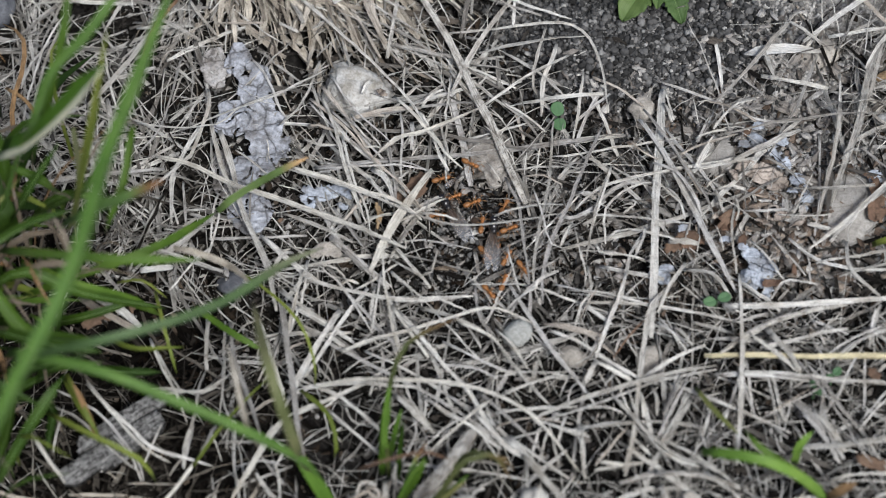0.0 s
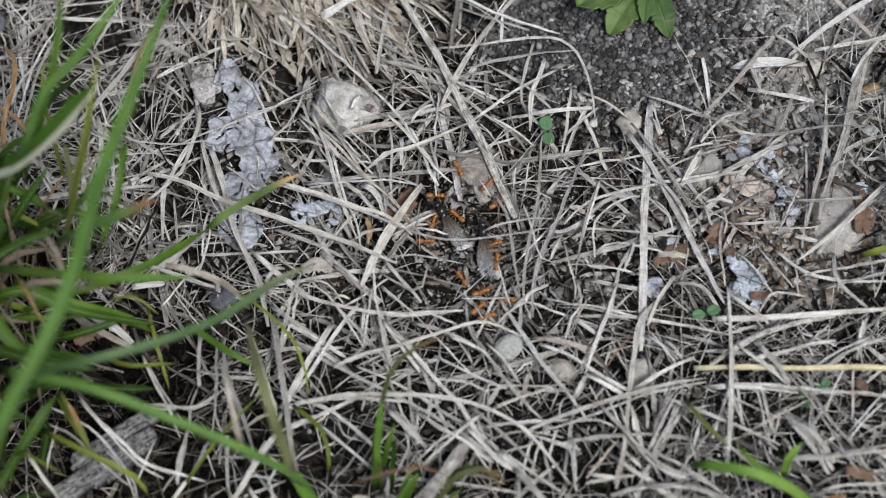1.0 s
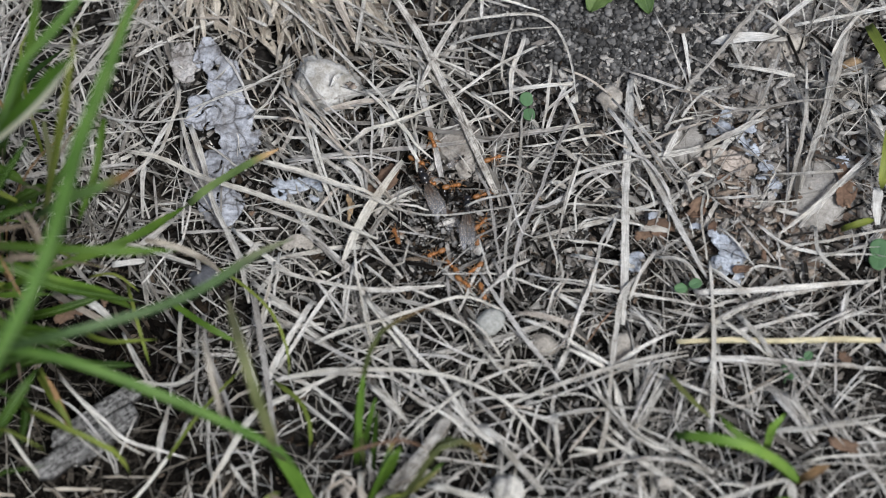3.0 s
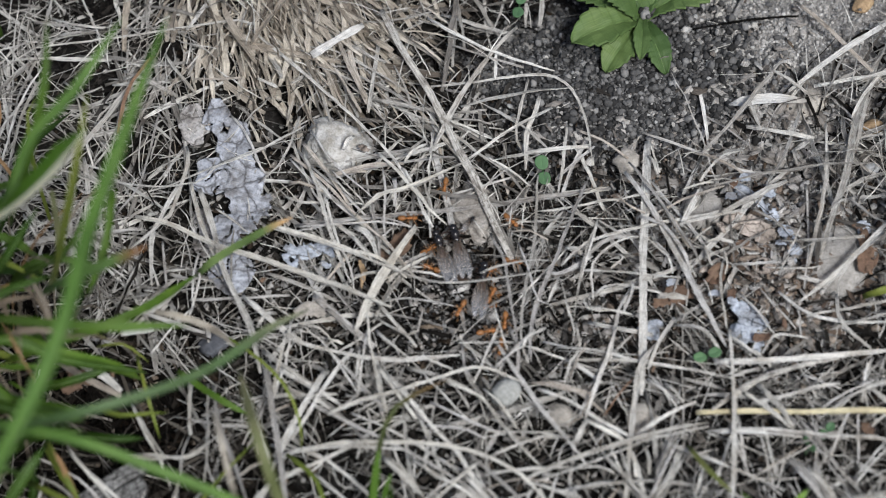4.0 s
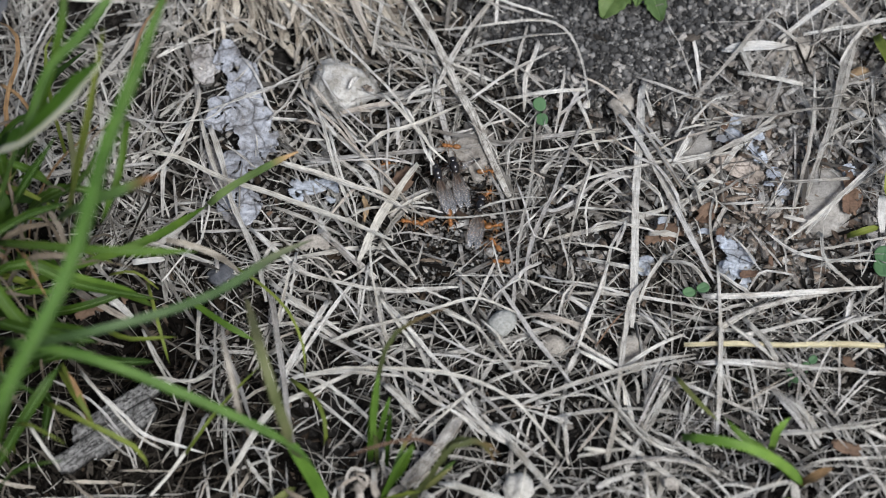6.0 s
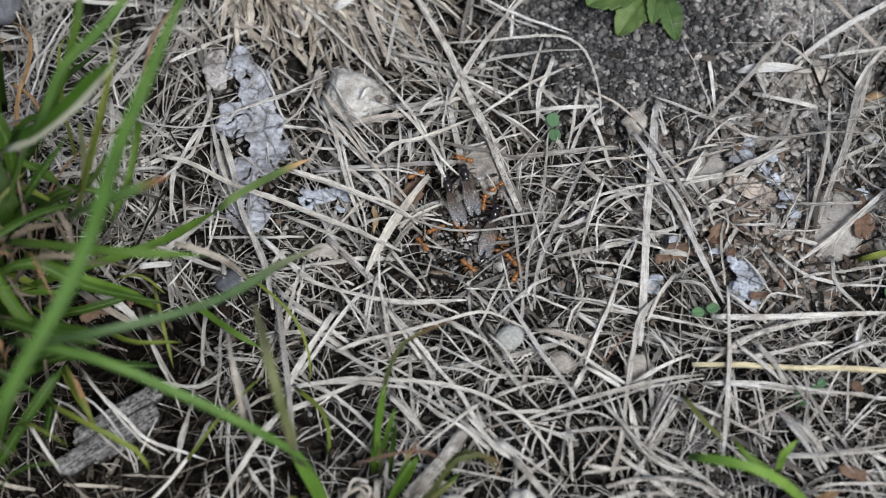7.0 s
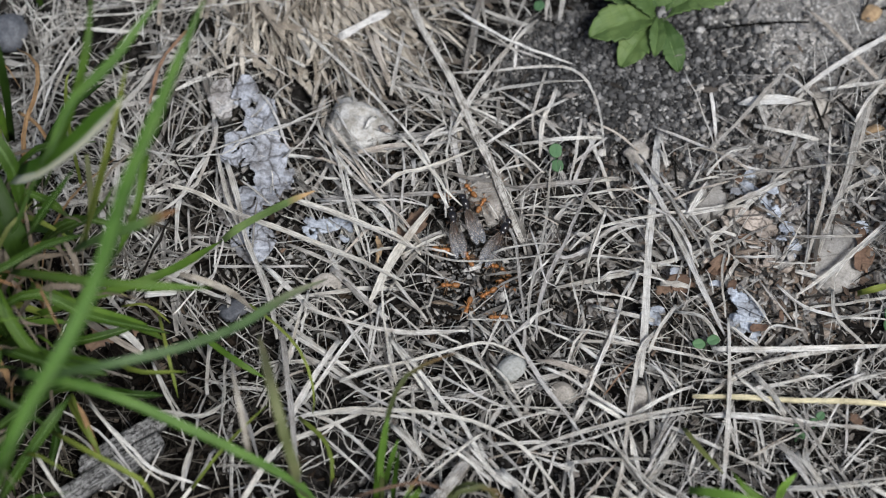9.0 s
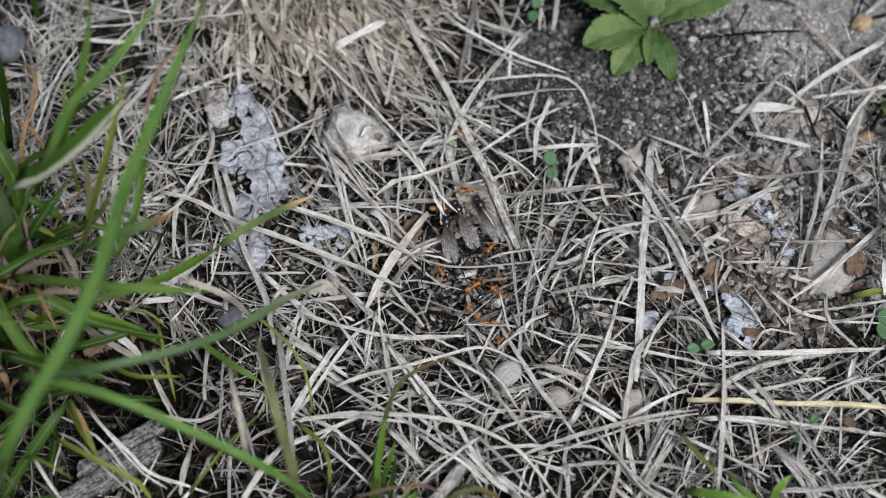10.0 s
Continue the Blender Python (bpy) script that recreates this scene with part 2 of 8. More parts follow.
def wood_material():
    m, nt, b = mat_base("weathered_wood", 0.9, 0.2)
    uv = nt.nodes.new("ShaderNodeUVMap")
    g = noise_tex(nt, 1.0, uv.outputs[0], 5, 0.7, (0.3, 2.6, 1.0))
    # greys of weathered wood, lowered for the tuft's shade on the chip
    c = ramp(nt, [(0.36, (0.02, 0.019, 0.018)), (0.44, (0.12, 0.117, 0.113)), (0.66, (0.36, 0.355, 0.343))], g)
    tc = nt.nodes.new("ShaderNodeTexCoord")
    c = mix(nt, "MULTIPLY", 0.85, c, ramp(nt, [(0.43, (0.12, 0.115, 0.11)), (0.50, (1, 1, 1))], noise_tex(nt, 1300.0, tc.outputs["Object"], 4, 0.7)))
    nt.links.new(c, b.inputs["Base Color"])
    bump(nt, b, g, 1.0, 0.0006)
    return m


WOOD = wood_material()


def green_material(name, low, high, tip=None, edge=None):
    """Living leaf: lengthwise veins, slight light through the blade; tip is the colour of a withered end."""
    m, nt, b = mat_base(name, 0.55, 0.25)
    uv = nt.nodes.new("ShaderNodeUVMap")
    info = nt.nodes.new("ShaderNodeObjectInfo")
    veins = noise_tex(nt, 1.0, uv.outputs[0], 3, 0.6, (0.12, 6.0, 1.0))
    c = ramp(nt, [(0.0, low), (1.0, high)], info.outputs["Random"])
    c = mix(nt, "MULTIPLY", 0.6, c, ramp(nt, [(0.35, (0.6, 0.65, 0.55)), (0.6, (1.1, 1.1, 1.1))], veins))
    tc = nt.nodes.new("ShaderNodeTexCoord")
    blotch = noise_tex(nt, 130.0, tc.outputs["Object"], 4, 0.6)
    c = mix(nt, "MULTIPLY", 0.7, c, ramp(nt, [(0.3, (0.62, 0.66, 0.55)), (0.5, (1, 1, 1)), (0.72, (1.35, 1.22, 1.25))], blotch))
    slow = noise_tex(nt, 38.0, tc.outputs["Object"], 2, 0.5)
    c = mix(nt, "MULTIPLY", 0.8, c, ramp(nt, [(0.34, (0.66, 0.70, 0.60)), (0.5, (1, 1, 1)), (0.66, (1.32, 1.18, 1.40))], slow))
    if tip:
        attr = nt.nodes.new("ShaderNodeAttribute")
        attr.attribute_name = "along"
        f = ramp(nt, [(0.72, (0, 0, 0)), (0.9, (1, 1, 1))], attr.outputs["Fac"])
        c = mix(nt, "MIX", f, c, tip)
    if edge:
        attr2 = nt.nodes.new("ShaderNodeAttribute")
        attr2.attribute_name = "across"
        f2 = ramp(nt, [(0.50, (0, 0, 0)), (0.60, (1, 1, 1))], attr2.outputs["Fac"])
        c = mix(nt, "MIX", f2, c, edge)
    nt.links.new(c, b.inputs["Base Color"])
    bump(nt, b, veins, 0.4, 0.0002)
    tr = nt.nodes.new("ShaderNodeBsdfTranslucent")
    nt.links.new(c, tr.inputs[0])
    mx = nt.nodes.new("ShaderNodeMixShader")
    mx.inputs[0].default_value = 0.22
    nt.links.new(b.outputs[0], mx.inputs[1])
    nt.links.new(tr.outputs[0], mx.inputs[2])
    nt.links.new(mx.outputs[0], nt.nodes["Material Output"].inputs[0])
    return m


GREEN = {
    "green": green_material("grass_green", (0.022, 0.056, 0.004), (0.095, 0.175, 0.022)),
    "dim": green_material("grass_dim_olive", (0.065, 0.080, 0.026), (0.085, 0.10, 0.034), (0.155, 0.10, 0.045)),
    # shade inside the tuft put into a darker green
    "deep": green_material("grass_deep_shade_green", (0.011, 0.030, 0.003), (0.040, 0.082, 0.010)),
    "yellowgreen": green_material("grass_yellow_green", (0.13, 0.17, 0.027), (0.21, 0.25, 0.054)),
    "olive": green_material("grass_olive", (0.15, 0.17, 0.055), (0.19, 0.20, 0.07)),
    "fresh": green_material("grass_fresh_green", (0.11, 0.215, 0.03), (0.15, 0.27, 0.05)),
    # sky sheen painted in as a paler, greyer green
    "sheen": green_material("grass_pale_sheen", (0.074, 0.130, 0.050), (0.098, 0.158, 0.066), (0.24, 0.25, 0.16)),
    "broad": green_material("grass_broad_green", (0.080, 0.170, 0.030), (0.11, 0.205, 0.046)),
    "oliveblur": green_material("grass_drying_olive", (0.115, 0.13, 0.055), (0.15, 0.165, 0.075)),
    "fold": green_material("grass_folded", (0.06, 0.14, 0.014), (0.08, 0.17, 0.02), None, (0.72, 0.70, 0.52)),
    "browntip": green_material("grass_brown_tip", (0.13, 0.22, 0.06), (0.14, 0.24, 0.07), (0.25, 0.13, 0.06)),
    "orangetip": green_material("grass_orange_tip", (0.15, 0.225, 0.075), (0.16, 0.235, 0.085), (0.55, 0.36, 0.18)),
    "drybrown": straw_material("grass_dry_brown", [(0.0, (0.20, 0.160, 0.115)), (1.0, (0.36, 0.31, 0.245))]),
    "bleached": straw_material("grass_bleached", [(0.0, (0.44, 0.40, 0.33)), (1.0, (0.52, 0.48, 0.41))]),
    "rust": straw_material("grass_dull_rust", [(0.0, (0.17, 0.105, 0.07)), (1.0, (0.21, 0.135, 0.09))]),
    "dryorange": straw_material("grass_dry_orange", [(0.0, (0.29, 0.175, 0.085)), (1.0, (0.40, 0.25, 0.125))]),
}
ROSETTE = green_material("rosette_leaf", (0.070, 0.126, 0.042), (0.122, 0.188, 0.062))
RIB = green_material("leaf_midrib", (0.13, 0.22, 0.075), (0.19, 0.28, 0.11))
SEEDLING = green_material("seedling_leaf", (0.085, 0.175, 0.085), (0.12, 0.225, 0.11))


def chitin(name, colour, rough, spec, spread=0.25):
    m, nt, b = mat_base(name, rough, spec)
    tc = nt.nodes.new("ShaderNodeTexCoord")
    n = noise_tex(nt, 1800.0, tc.outputs["Object"], 3)
    lo = tuple(v * (1 - spread) for v in colour)
    hi = tuple(min(1, v * (1 + spread)) for v in colour)
    nt.links.new(ramp(nt, [(0.3, lo), (0.7, hi)], n), b.inputs["Base Color"])
    return m


ANT_ORANGE = chitin("ant_orange", (0.25, 0.098, 0.026), 0.3, 0.5)
ANT_GASTER = chitin("ant_gaster_amber", (0.20, 0.085, 0.026), 0.42, 0.4)
ANT_LEG = chitin("ant_leg_amber", (0.20, 0.105, 0.045), 0.4, 0.5)
ANT_BLACK = chitin("ant_black", (0.009, 0.0072, 0.007), 0.22, 0.6, 0.3)
VEIN = chitin("wing_vein", (0.12, 0.095, 0.075), 0.4, 0.4)
ANT_DARK = chitin("ant_dark_brown", (0.05, 0.03, 0.02), 0.35, 0.5)


def wing_material():
    """A clear membrane, smoky at the root, sky reflection painted milky towards the tip."""
    m, nt, b = mat_base("wing_membrane", 0.16, 0.8)
    tc = nt.nodes.new("ShaderNodeTexCoord")
    sep = nt.nodes.new("ShaderNodeSeparateXYZ")
    nt.links.new(tc.outputs["Object"], sep.inputs[0])
    along = nt.nodes.new("ShaderNodeMapRange")
    along.inputs[1].default_value, along.inputs[2].default_value = 0.0, -0.0078
    nt.links.new(sep.outputs[0], along.inputs[0])
    n = noise_tex(nt, 700.0, tc.outputs["Object"], 3)
    c = ramp(nt, [(0.15, (0.14, 0.11, 0.088)), (0.5, (0.36, 0.335, 0.32)), (0.9, (0.72, 0.735, 0.77))], along.outputs[0])
    c = mix(nt, "MULTIPLY", 0.6, c, ramp(nt, [(0.3, (0.55, 0.53, 0.5)), (0.65, (1.1, 1.1, 1.1))], n))
    nt.links.new(c, b.inputs["Base Color"])
    clear = nt.nodes.new("ShaderNodeBsdfTransparent")
    mx = nt.nodes.new("ShaderNodeMixShader")
    mx.inputs[0].default_value = 0.16
    nt.links.new(clear.outputs[0], mx.inputs[1])
    nt.links.new(b.outputs[0], mx.inputs[2])
    nt.links.new(mx.outputs[0], nt.nodes["Material Output"].inputs[0])
    return m


WING = wing_material()


# ---- mesh helpers ----
def part(name, bm, material, parent=None, label=""):
    me = bpy.data.meshes.new(name)
    bm.to_mesh(me)
    bm.free()
    for p in me.polygons:
        p.use_smooth = True
    me.materials.append(material)
    ob = new(name, me)
    if parent:
        ob.parent = parent
    return tagged(ob, label)


def mesh_np(name, verts, faces, material, uv=None, smooth=True, attrs=None, creased=False):
    """A mesh from arrays in millimetres; faces all with the same number of corners; uv one pair for each vertex."""
    me = bpy.data.meshes.new(name)
    k = faces.shape[1]
    me.vertices.add(len(verts))
    me.vertices.foreach_set("co", (np.asarray(verts) * MM).astype(np.float32).ravel())
    me.loops.add(faces.size)
    me.loops.foreach_set("vertex_index", faces.astype(np.int32).ravel())
    me.polygons.add(len(faces))
    me.polygons.foreach_set("loop_start", np.arange(0, faces.size, k, dtype=np.int32))
    me.update(calc_edges=True)
    if uv is not None:
        me.uv_layers.new(name="uv").data.foreach_set("uv", np.asarray(uv)[faces.ravel()].astype(np.float32).ravel())
    for key, values in (attrs or {}).items():
        me.attributes.new(key, "FLOAT", "POINT").data.foreach_set("value", np.asarray(values, dtype=np.float32))
    if smooth:
        me.polygons.foreach_set("use_smooth", np.ones(len(faces), dtype=bool))
    me.materials.append(material)
    me.validate()
    if creased:
        ends = np.empty(len(me.edges) * 2, dtype=np.int32)
        me.edges.foreach_get("vertices", ends)
        a, b = ends[0::2], ends[1::2]
        edge = (a % 6 == b % 6) & np.isin(a % 6, (0, 2, 3, 5))
        me.attributes.new("sharp_edge", "BOOLEAN", "EDGE").data.foreach_set("value", edge)
    return me


def spline(points, n):
    """n points at even steps along a smooth curve through the given ones."""
    p = np.array(points, float)
    if len(p) == 2:
        fine = p[0] + (p[1] - p[0]) * np.linspace(0, 1, 40)[:, None]
    else:
        q = np.vstack([2 * p[0] - p[1], p, 2 * p[-1] - p[-2]])
        fine = []
        for i in range(1, len(q) - 2):
            t = np.linspace(0, 1, 24, endpoint=(i == len(q) - 3))[:, None]
            a, b, c, d = q[i - 1], q[i], q[i + 1], q[i + 2]
            fine.append(0.5 * (2 * b + (c - a) * t + (2 * a - 5 * b + 4 * c - d) * t ** 2 + (3 * b - a - 3 * c + d) * t ** 3))
        fine = np.vstack(fine)
    s = np.r_[0, np.cumsum(np.linalg.norm(np.diff(fine, axis=0), axis=1))]
    u = np.linspace(0, s[-1], n)
    return np.stack([np.interp(u, s, fine[:, k]) for k in range(fine.shape[1])], 1), s[-1]


def sweep(P, width, thick, fold, twist):
    """Flat, slightly channelled blades along P (N, S, 3). width (N, S), thick (N, 1), fold (N, 1), twist (N, S) in radians.
    Gives vertices, quads, uv in millimetres, and the places along and across."""
    N, S, _ = P.shape
    T = np.gradient(P, axis=1)
    T /= np.linalg.norm(T, axis=2, keepdims=True) + 1e-9
    side = np.cross(T, np.array([0, 0, 1.0]))
    side /= np.linalg.norm(side, axis=2, keepdims=True) + 1e-9
    up = np.cross(side, T)
    c, s = np.cos(twist)[..., None], np.sin(twist)[..., None]
    side, up = side * c + up * s, up * c - side * s
    across = np.array([-0.5, 0.0, 0.5, 0.46, 0.0, -0.46])
    rise = np.array([1.0, 0.0, 1.0, 1.0, 0.0, 1.0])
    drop = np.array([0.0, 0.0, 0.0, -1.0, -1.0, -1.0])
    V = (P[:, :, None, :] + side[:, :, None, :] * (width[:, :, None] * across)[..., None]
         + up[:, :, None, :] * (width[:, :, None] * fold[:, :, None] * rise + thick[:, :, None] * drop)[..., None])
    K = 6
    idx = np.arange(N * S * K).reshape(N, S, K)
    a, b = idx[:, :-1, :], idx[:, 1:, :]
    quads = np.stack([a, b, np.roll(b, -1, 2), np.roll(a, -1, 2)], -1).reshape(-1, 4)
    ends = []
    for e, rev in ((0, False), (S - 1, True)):
        r = idx[:, e, :]
        for q in ((0, 1, 4, 5), (1, 2, 3, 4)):
            ends.append(r[:, q[::-1]] if rev else r[:, q])
    quads = np.vstack([quads] + ends)
    L = np.cumsum(np.r_["1", np.zeros((N, 1)), np.linalg.norm(np.diff(P, axis=1), axis=2)], axis=1)
    start = np.random.rand(N, 1, 1) * 500
    u = np.repeat((L[:, :, None] + start), K, 2)
    v = width[:, :, None] * across + np.random.rand(N, 1, 1) * 300
    along = np.repeat((L / L[:, -1:])[:, :, None], K, 2)
    side_pos = np.broadcast_to(across + 0.5, (N, S, K))
    return V.reshape(-1, 3), quads, np.stack([u.ravel(), v.ravel()], 1), along.ravel(), side_pos.ravel()


def blade_mesh(name, pts, width, material, taper=(0.7, 0.5), thick=0.14, fold=0.1, twist=0.25, wobble=0.12, seg_mm=2.2, wander=0.0):
    P, length = spline(pts, 60)
    n = int(min(46, max(7, length / seg_mm)))
    P, length = spline(pts, n)
    t = np.linspace(0, 1, n)
    w = width * (1 + wobble * np.sin(t * random.uniform(3, 9) + random.uniform(0, 6)) + np.random.uniform(-wobble, wobble, n))
    P = P + np.random.normal(0, wander, P.shape) * np.array([1, 1, 0.5])
    head = np.clip(t / 0.12, 0, 1) ** 0.7
    tail = np.clip((1 - t) / 0.22, 0, 1) ** 0.8
    w = w * (taper[0] + (1 - taper[0]) * head) * (taper[1] + (1 - taper[1]) * tail)
    tw = random.uniform(-twist, twist) + random.uniform(-twist, twist) * (t - 0.5) * 2
    V, F, uv, al, ac = sweep(P[None], w[None], np.array([[thick]]), np.array([[fold]]), tw[None])
    return mesh_np(name, V, F, material, uv, attrs={"along": al, "across": ac}, creased=True)


# ---- ground: one sheet from the nest to the horizon ----
def bell(x, y, cx, cy, rx, ry):
    return math.exp(-((x - cx) / rx) ** 2 - ((y - cy) / ry) ** 2)


def soil_height(x, y):
    """Height of the soil in millimetres at x, y in millimetres."""
    far = max(abs(x), abs(y))
    if far > 400:
        return -3 + 6 * noise.noise((x / 900, y / 900, 2.0)) * min(1, (far - 400) / 1500)
    h = -6.8 + 1.3 * noise.noise((x / 14, y / 14, 0.3)) + 0.7 * noise.noise((x / 4.5, y / 4.5, 5.1))
    h += 5.4 * bell(x, y, 48, 42, 27, 18) + 5.8 * bell(x, y, 5, -3, 16, 18) + 4.8 * bell(x, y, 85, 52, 32, 30)
    h += 4.4 * bell(x, y, 75, 0, 25, 20) - 9.0 * bell(x, y, 10.5, -4.5, 2.4, 2.0) - 2.0 * bell(x, y, 4, -9, 3, 3) - 2.5 * bell(x, y, -2, 11, 4, 3)
    h -= 2.5 * bell(x, y, -31, 37, 5, 4) + 5.0 * bell(x, y, -60.9, -21.6, 13, 5.5) + 1.5 * bell(x, y, 5, -48, 14, 6)
    h += 4.0 * bell(x, y, -25, 62, 34, 16) + 2.4 * bell(x, y, 22, 42, 18, 16) + 1.8 * bell(x, y, -40, 22, 9, 22) - 9.0 * bell(x, y, -78, -36, 27, 19) - 6.0 * bell(x, y, -92, -8, 16, 20) - 3.0 * bell(x, y, -30, 38, 4, 4)
    return h


def build_ground():
    core = np.arange(-160, 160.1, 1.25)
    out = [170, 185, 205, 235, 280, 350, 450, 600, 900, 1500, 3000, 7000, 20000, 60000, 200000]
    xs = np.r_[[-v for v in reversed(out)], core, out]
    nx = len(xs)
    V = np.array([(x, y, soil_height(x, y)) for y in xs for x in xs])
    dust = [min(0.8, bell(x, y, 90, 52, 32, 24) + 0.8 * bell(x, y, 80, 31, 14, 7) + 0.8 * bell(x, y, 72, 6, 26, 20) + 0.4 * bell(x, y, 20, 48, 18, 16) + 0.45 * bell(x, y, 34, -4, 20, 18) + 0.4 * bell(x, y, 68, -42, 26, 16)) for y in xs for x in xs]
    i = np.arange(nx * nx).reshape(nx, nx)
    F = np.stack([i[:-1, :-1], i[:-1, 1:], i[1:, 1:], i[1:, :-1]], -1).reshape(-1, 4)
    ob = new("ground", mesh_np("ground", V, F, SOIL, attrs={"dust": dust}))
    tagged(ob, "dark crumbly soil under the dry litter", "ground", kind="structure")


build_ground()


# ---- loose cover that nobody could count ----
def litter_density(x, y):
    bare = 1.35 * bell(x, y, 49, 43, 24, 17) + 1.2 * bell(x, y, 82, 60, 26, 17) + 1.1 * bell(x, y, 8, -6, 11, 12) + 0.75 * bell(x, y, 5, 9, 7, 7)
    bare += 0.6 * bell(x, y, 80, 0, 18, 15) + 0.65 * bell(x, y, 25, 45, 16, 16) + 0.85 * bell(x, y, -40, 22, 7, 24) + 0.5 * bell(x, y, -24, 60, 26, 15) + 0.95 * bell(x, y, -30, 38, 4.5, 4)
    bare += 0.5 * bell(x, y, -18, 31, 6, 5) + 0.45 * bell(x, y, 66, 10, 18, 16) + 0.9 * bell(x, y, 46, 60, 14, 12)
    bare += 0.2 * bell(x, y, 62, 28, 42, 22) + 0.4 * bell(x, y, -22, -46, 30, 17) + 0.95 * bell(x, y, -68, -48, 30, 17) + 0.85 * bell(x, y, -84, -15, 24, 26) + 0.85 * bell(x, y, -60.9, -21.6, 13, 5) + 0.3 * bell(x, y, -2, -33, 20, 10) + 0.45 * bell(x, y, 20, -50, 60, 8)
    return max(0.02, 1.0 - bare)


def patchy(x, y):
    """Litter in clumps, with openings down to the soil."""
    gap = 0.75 + 2.1 * noise.noise((x / 7.5, y / 7.5, 7.7)) + 0.9 * noise.noise((x / 19, y / 19, 3.1))
    return litter_density(x, y) * min(1.0, max(0.14, gap))


def strands(count, area, length, width, level, direction=None, spread=3.2, seed=1, dens=None, bend=0.5, flat=1.0, heavy=1.0):
    """Dry strands lying crosswise over one another, kept off the bare places. Gives blade centre lines, widths and twists."""
    rng = np.random.default_rng(seed)
    x0, x1, y0, y1 = area
    S = 9
    t = np.linspace(-0.5, 0.5, S)
    n = count if dens is None else int(count * 3.2)
    C = np.stack([rng.uniform(x0, x1, n), rng.uniform(y0, y1, n)], 1)
    L = rng.uniform(*length, n) * rng.uniform(0.5, 1.0, n)
    if direction is None:
        base = np.array([5.0 * noise.noise((x / 26, y / 26, seed * 0.37)) for x, y in C]) + rng.normal(0, 0.85, n)
    else:
        base = np.array([direction(x, y) for x, y in C]) + rng.normal(0, spread, n)
    curl = rng.normal(0, bend, n)
    kink = rng.normal(0, bend * 0.6, n)
    ang = base[:, None] + curl[:, None] * t * 2 + kink[:, None] * np.abs(t) * 2
    step_len = (L / (S - 1))[:, None]
    X = C[:, :1] + np.cumsum(np.cos(ang) * step_len, 1) - (np.cos(ang) * step_len).sum(1, keepdims=True) / 2
    Y = C[:, 1:] + np.cumsum(np.sin(ang) * step_len, 1) - (np.sin(ang) * step_len).sum(1, keepdims=True) / 2
    if dens is not None:
        least = np.min([[dens(X[k, q], Y[k, q]) for q in (0, 2, 4, 6, 8)] for k in range(n)], axis=1)
        keep = np.nonzero(rng.random(n) < least)[0][:count]
        C, L, X, Y = C[keep], L[keep], X[keep], Y[keep]
    n = len(C)
    X = X + rng.normal(0, 0.0055, (n, S)) * L[:, None]
    Y = Y + rng.normal(0, 0.0055, (n, S)) * L[:, None]
    g = np.array([soil_height(x, y) for x, y in C])
    Z = (g + rng.uniform(*level, n))[:, None] + rng.normal(0, 0.5, (n, 1)) * t * 2 + rng.uniform(0, 0.9, (n, 1)) * (0.25 - t ** 2) * 4
    P = np.stack([X, Y, Z], -1)
    w = width[0] + (width[1] - width[0]) * rng.random(n) ** heavy
    taper = 1 - 0.55 * np.clip(np.abs(t) * 2 - 0.35, 0, 1)
    Wd = w[:, None] * taper[None] * rng.uniform(0.72, 1.2, (n, S))
    turn = flat * (rng.normal(0, 0.5, (n, 1)) + rng.normal(0, 1.1, (n, 1)) * t)
    return P, Wd, np.clip(w * 0.16, 0.05, 0.14)[:, None], flat * rng.uniform(-0.1, 0.38, n)[:, None], turn


def stuff(name, label, category, material, *args, **kw):
    P, w, th, fo, tw = strands(*args, **kw)
    V, F, uv, al, ac = sweep(P, w, th, fo, tw)
    tagged(new(name, mesh_np(name, V, F, material, uv, creased=True)), label, category, kind="stuff")


np.random.seed(4)
stuff("rotting_litter", "decaying grass fibres deep in the litter, blackened for the shade there", "dead grass", GAP_SHADE,
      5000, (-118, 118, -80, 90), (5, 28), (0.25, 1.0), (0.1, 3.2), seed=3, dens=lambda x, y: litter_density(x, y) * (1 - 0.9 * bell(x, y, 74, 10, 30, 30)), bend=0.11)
stuff("grass_litter", "grey dead grass strands matted over the soil", "dead grass", LITTER,
      3500, (-118, 118, -80, 90), (6, 36), (0.13, 1.05), (1.5, 5.8), seed=5, dens=patchy, bend=0.1, heavy=2.2)
stuff("top_grass_litter", "bleached straw-coloured dead grass strands lying on the litter", "dead grass", TOP_LITTER,
      1450, (-118, 118, -80, 90), (8, 40), (0.16, 1.3), (4.2, 6.8), seed=8, dens=patchy, bend=0.09, heavy=2.0)
stuff("fine_grass_litter", "thin broken pale fibres in the litter", "dead grass", TOP_LITTER,
      3600, (-118, 118, -80, 90), (3, 20), (0.1, 0.34), (2.8, 7.0), seed=9, dens=patchy, bend=0.16)
stuff("brown_grass_litter", "brown grass strands under the green tuft, blackened for its shade", "dead grass", SHADED,
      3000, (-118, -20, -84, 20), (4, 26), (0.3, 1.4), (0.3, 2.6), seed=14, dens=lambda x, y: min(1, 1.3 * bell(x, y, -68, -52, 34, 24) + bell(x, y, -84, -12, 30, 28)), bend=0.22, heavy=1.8)
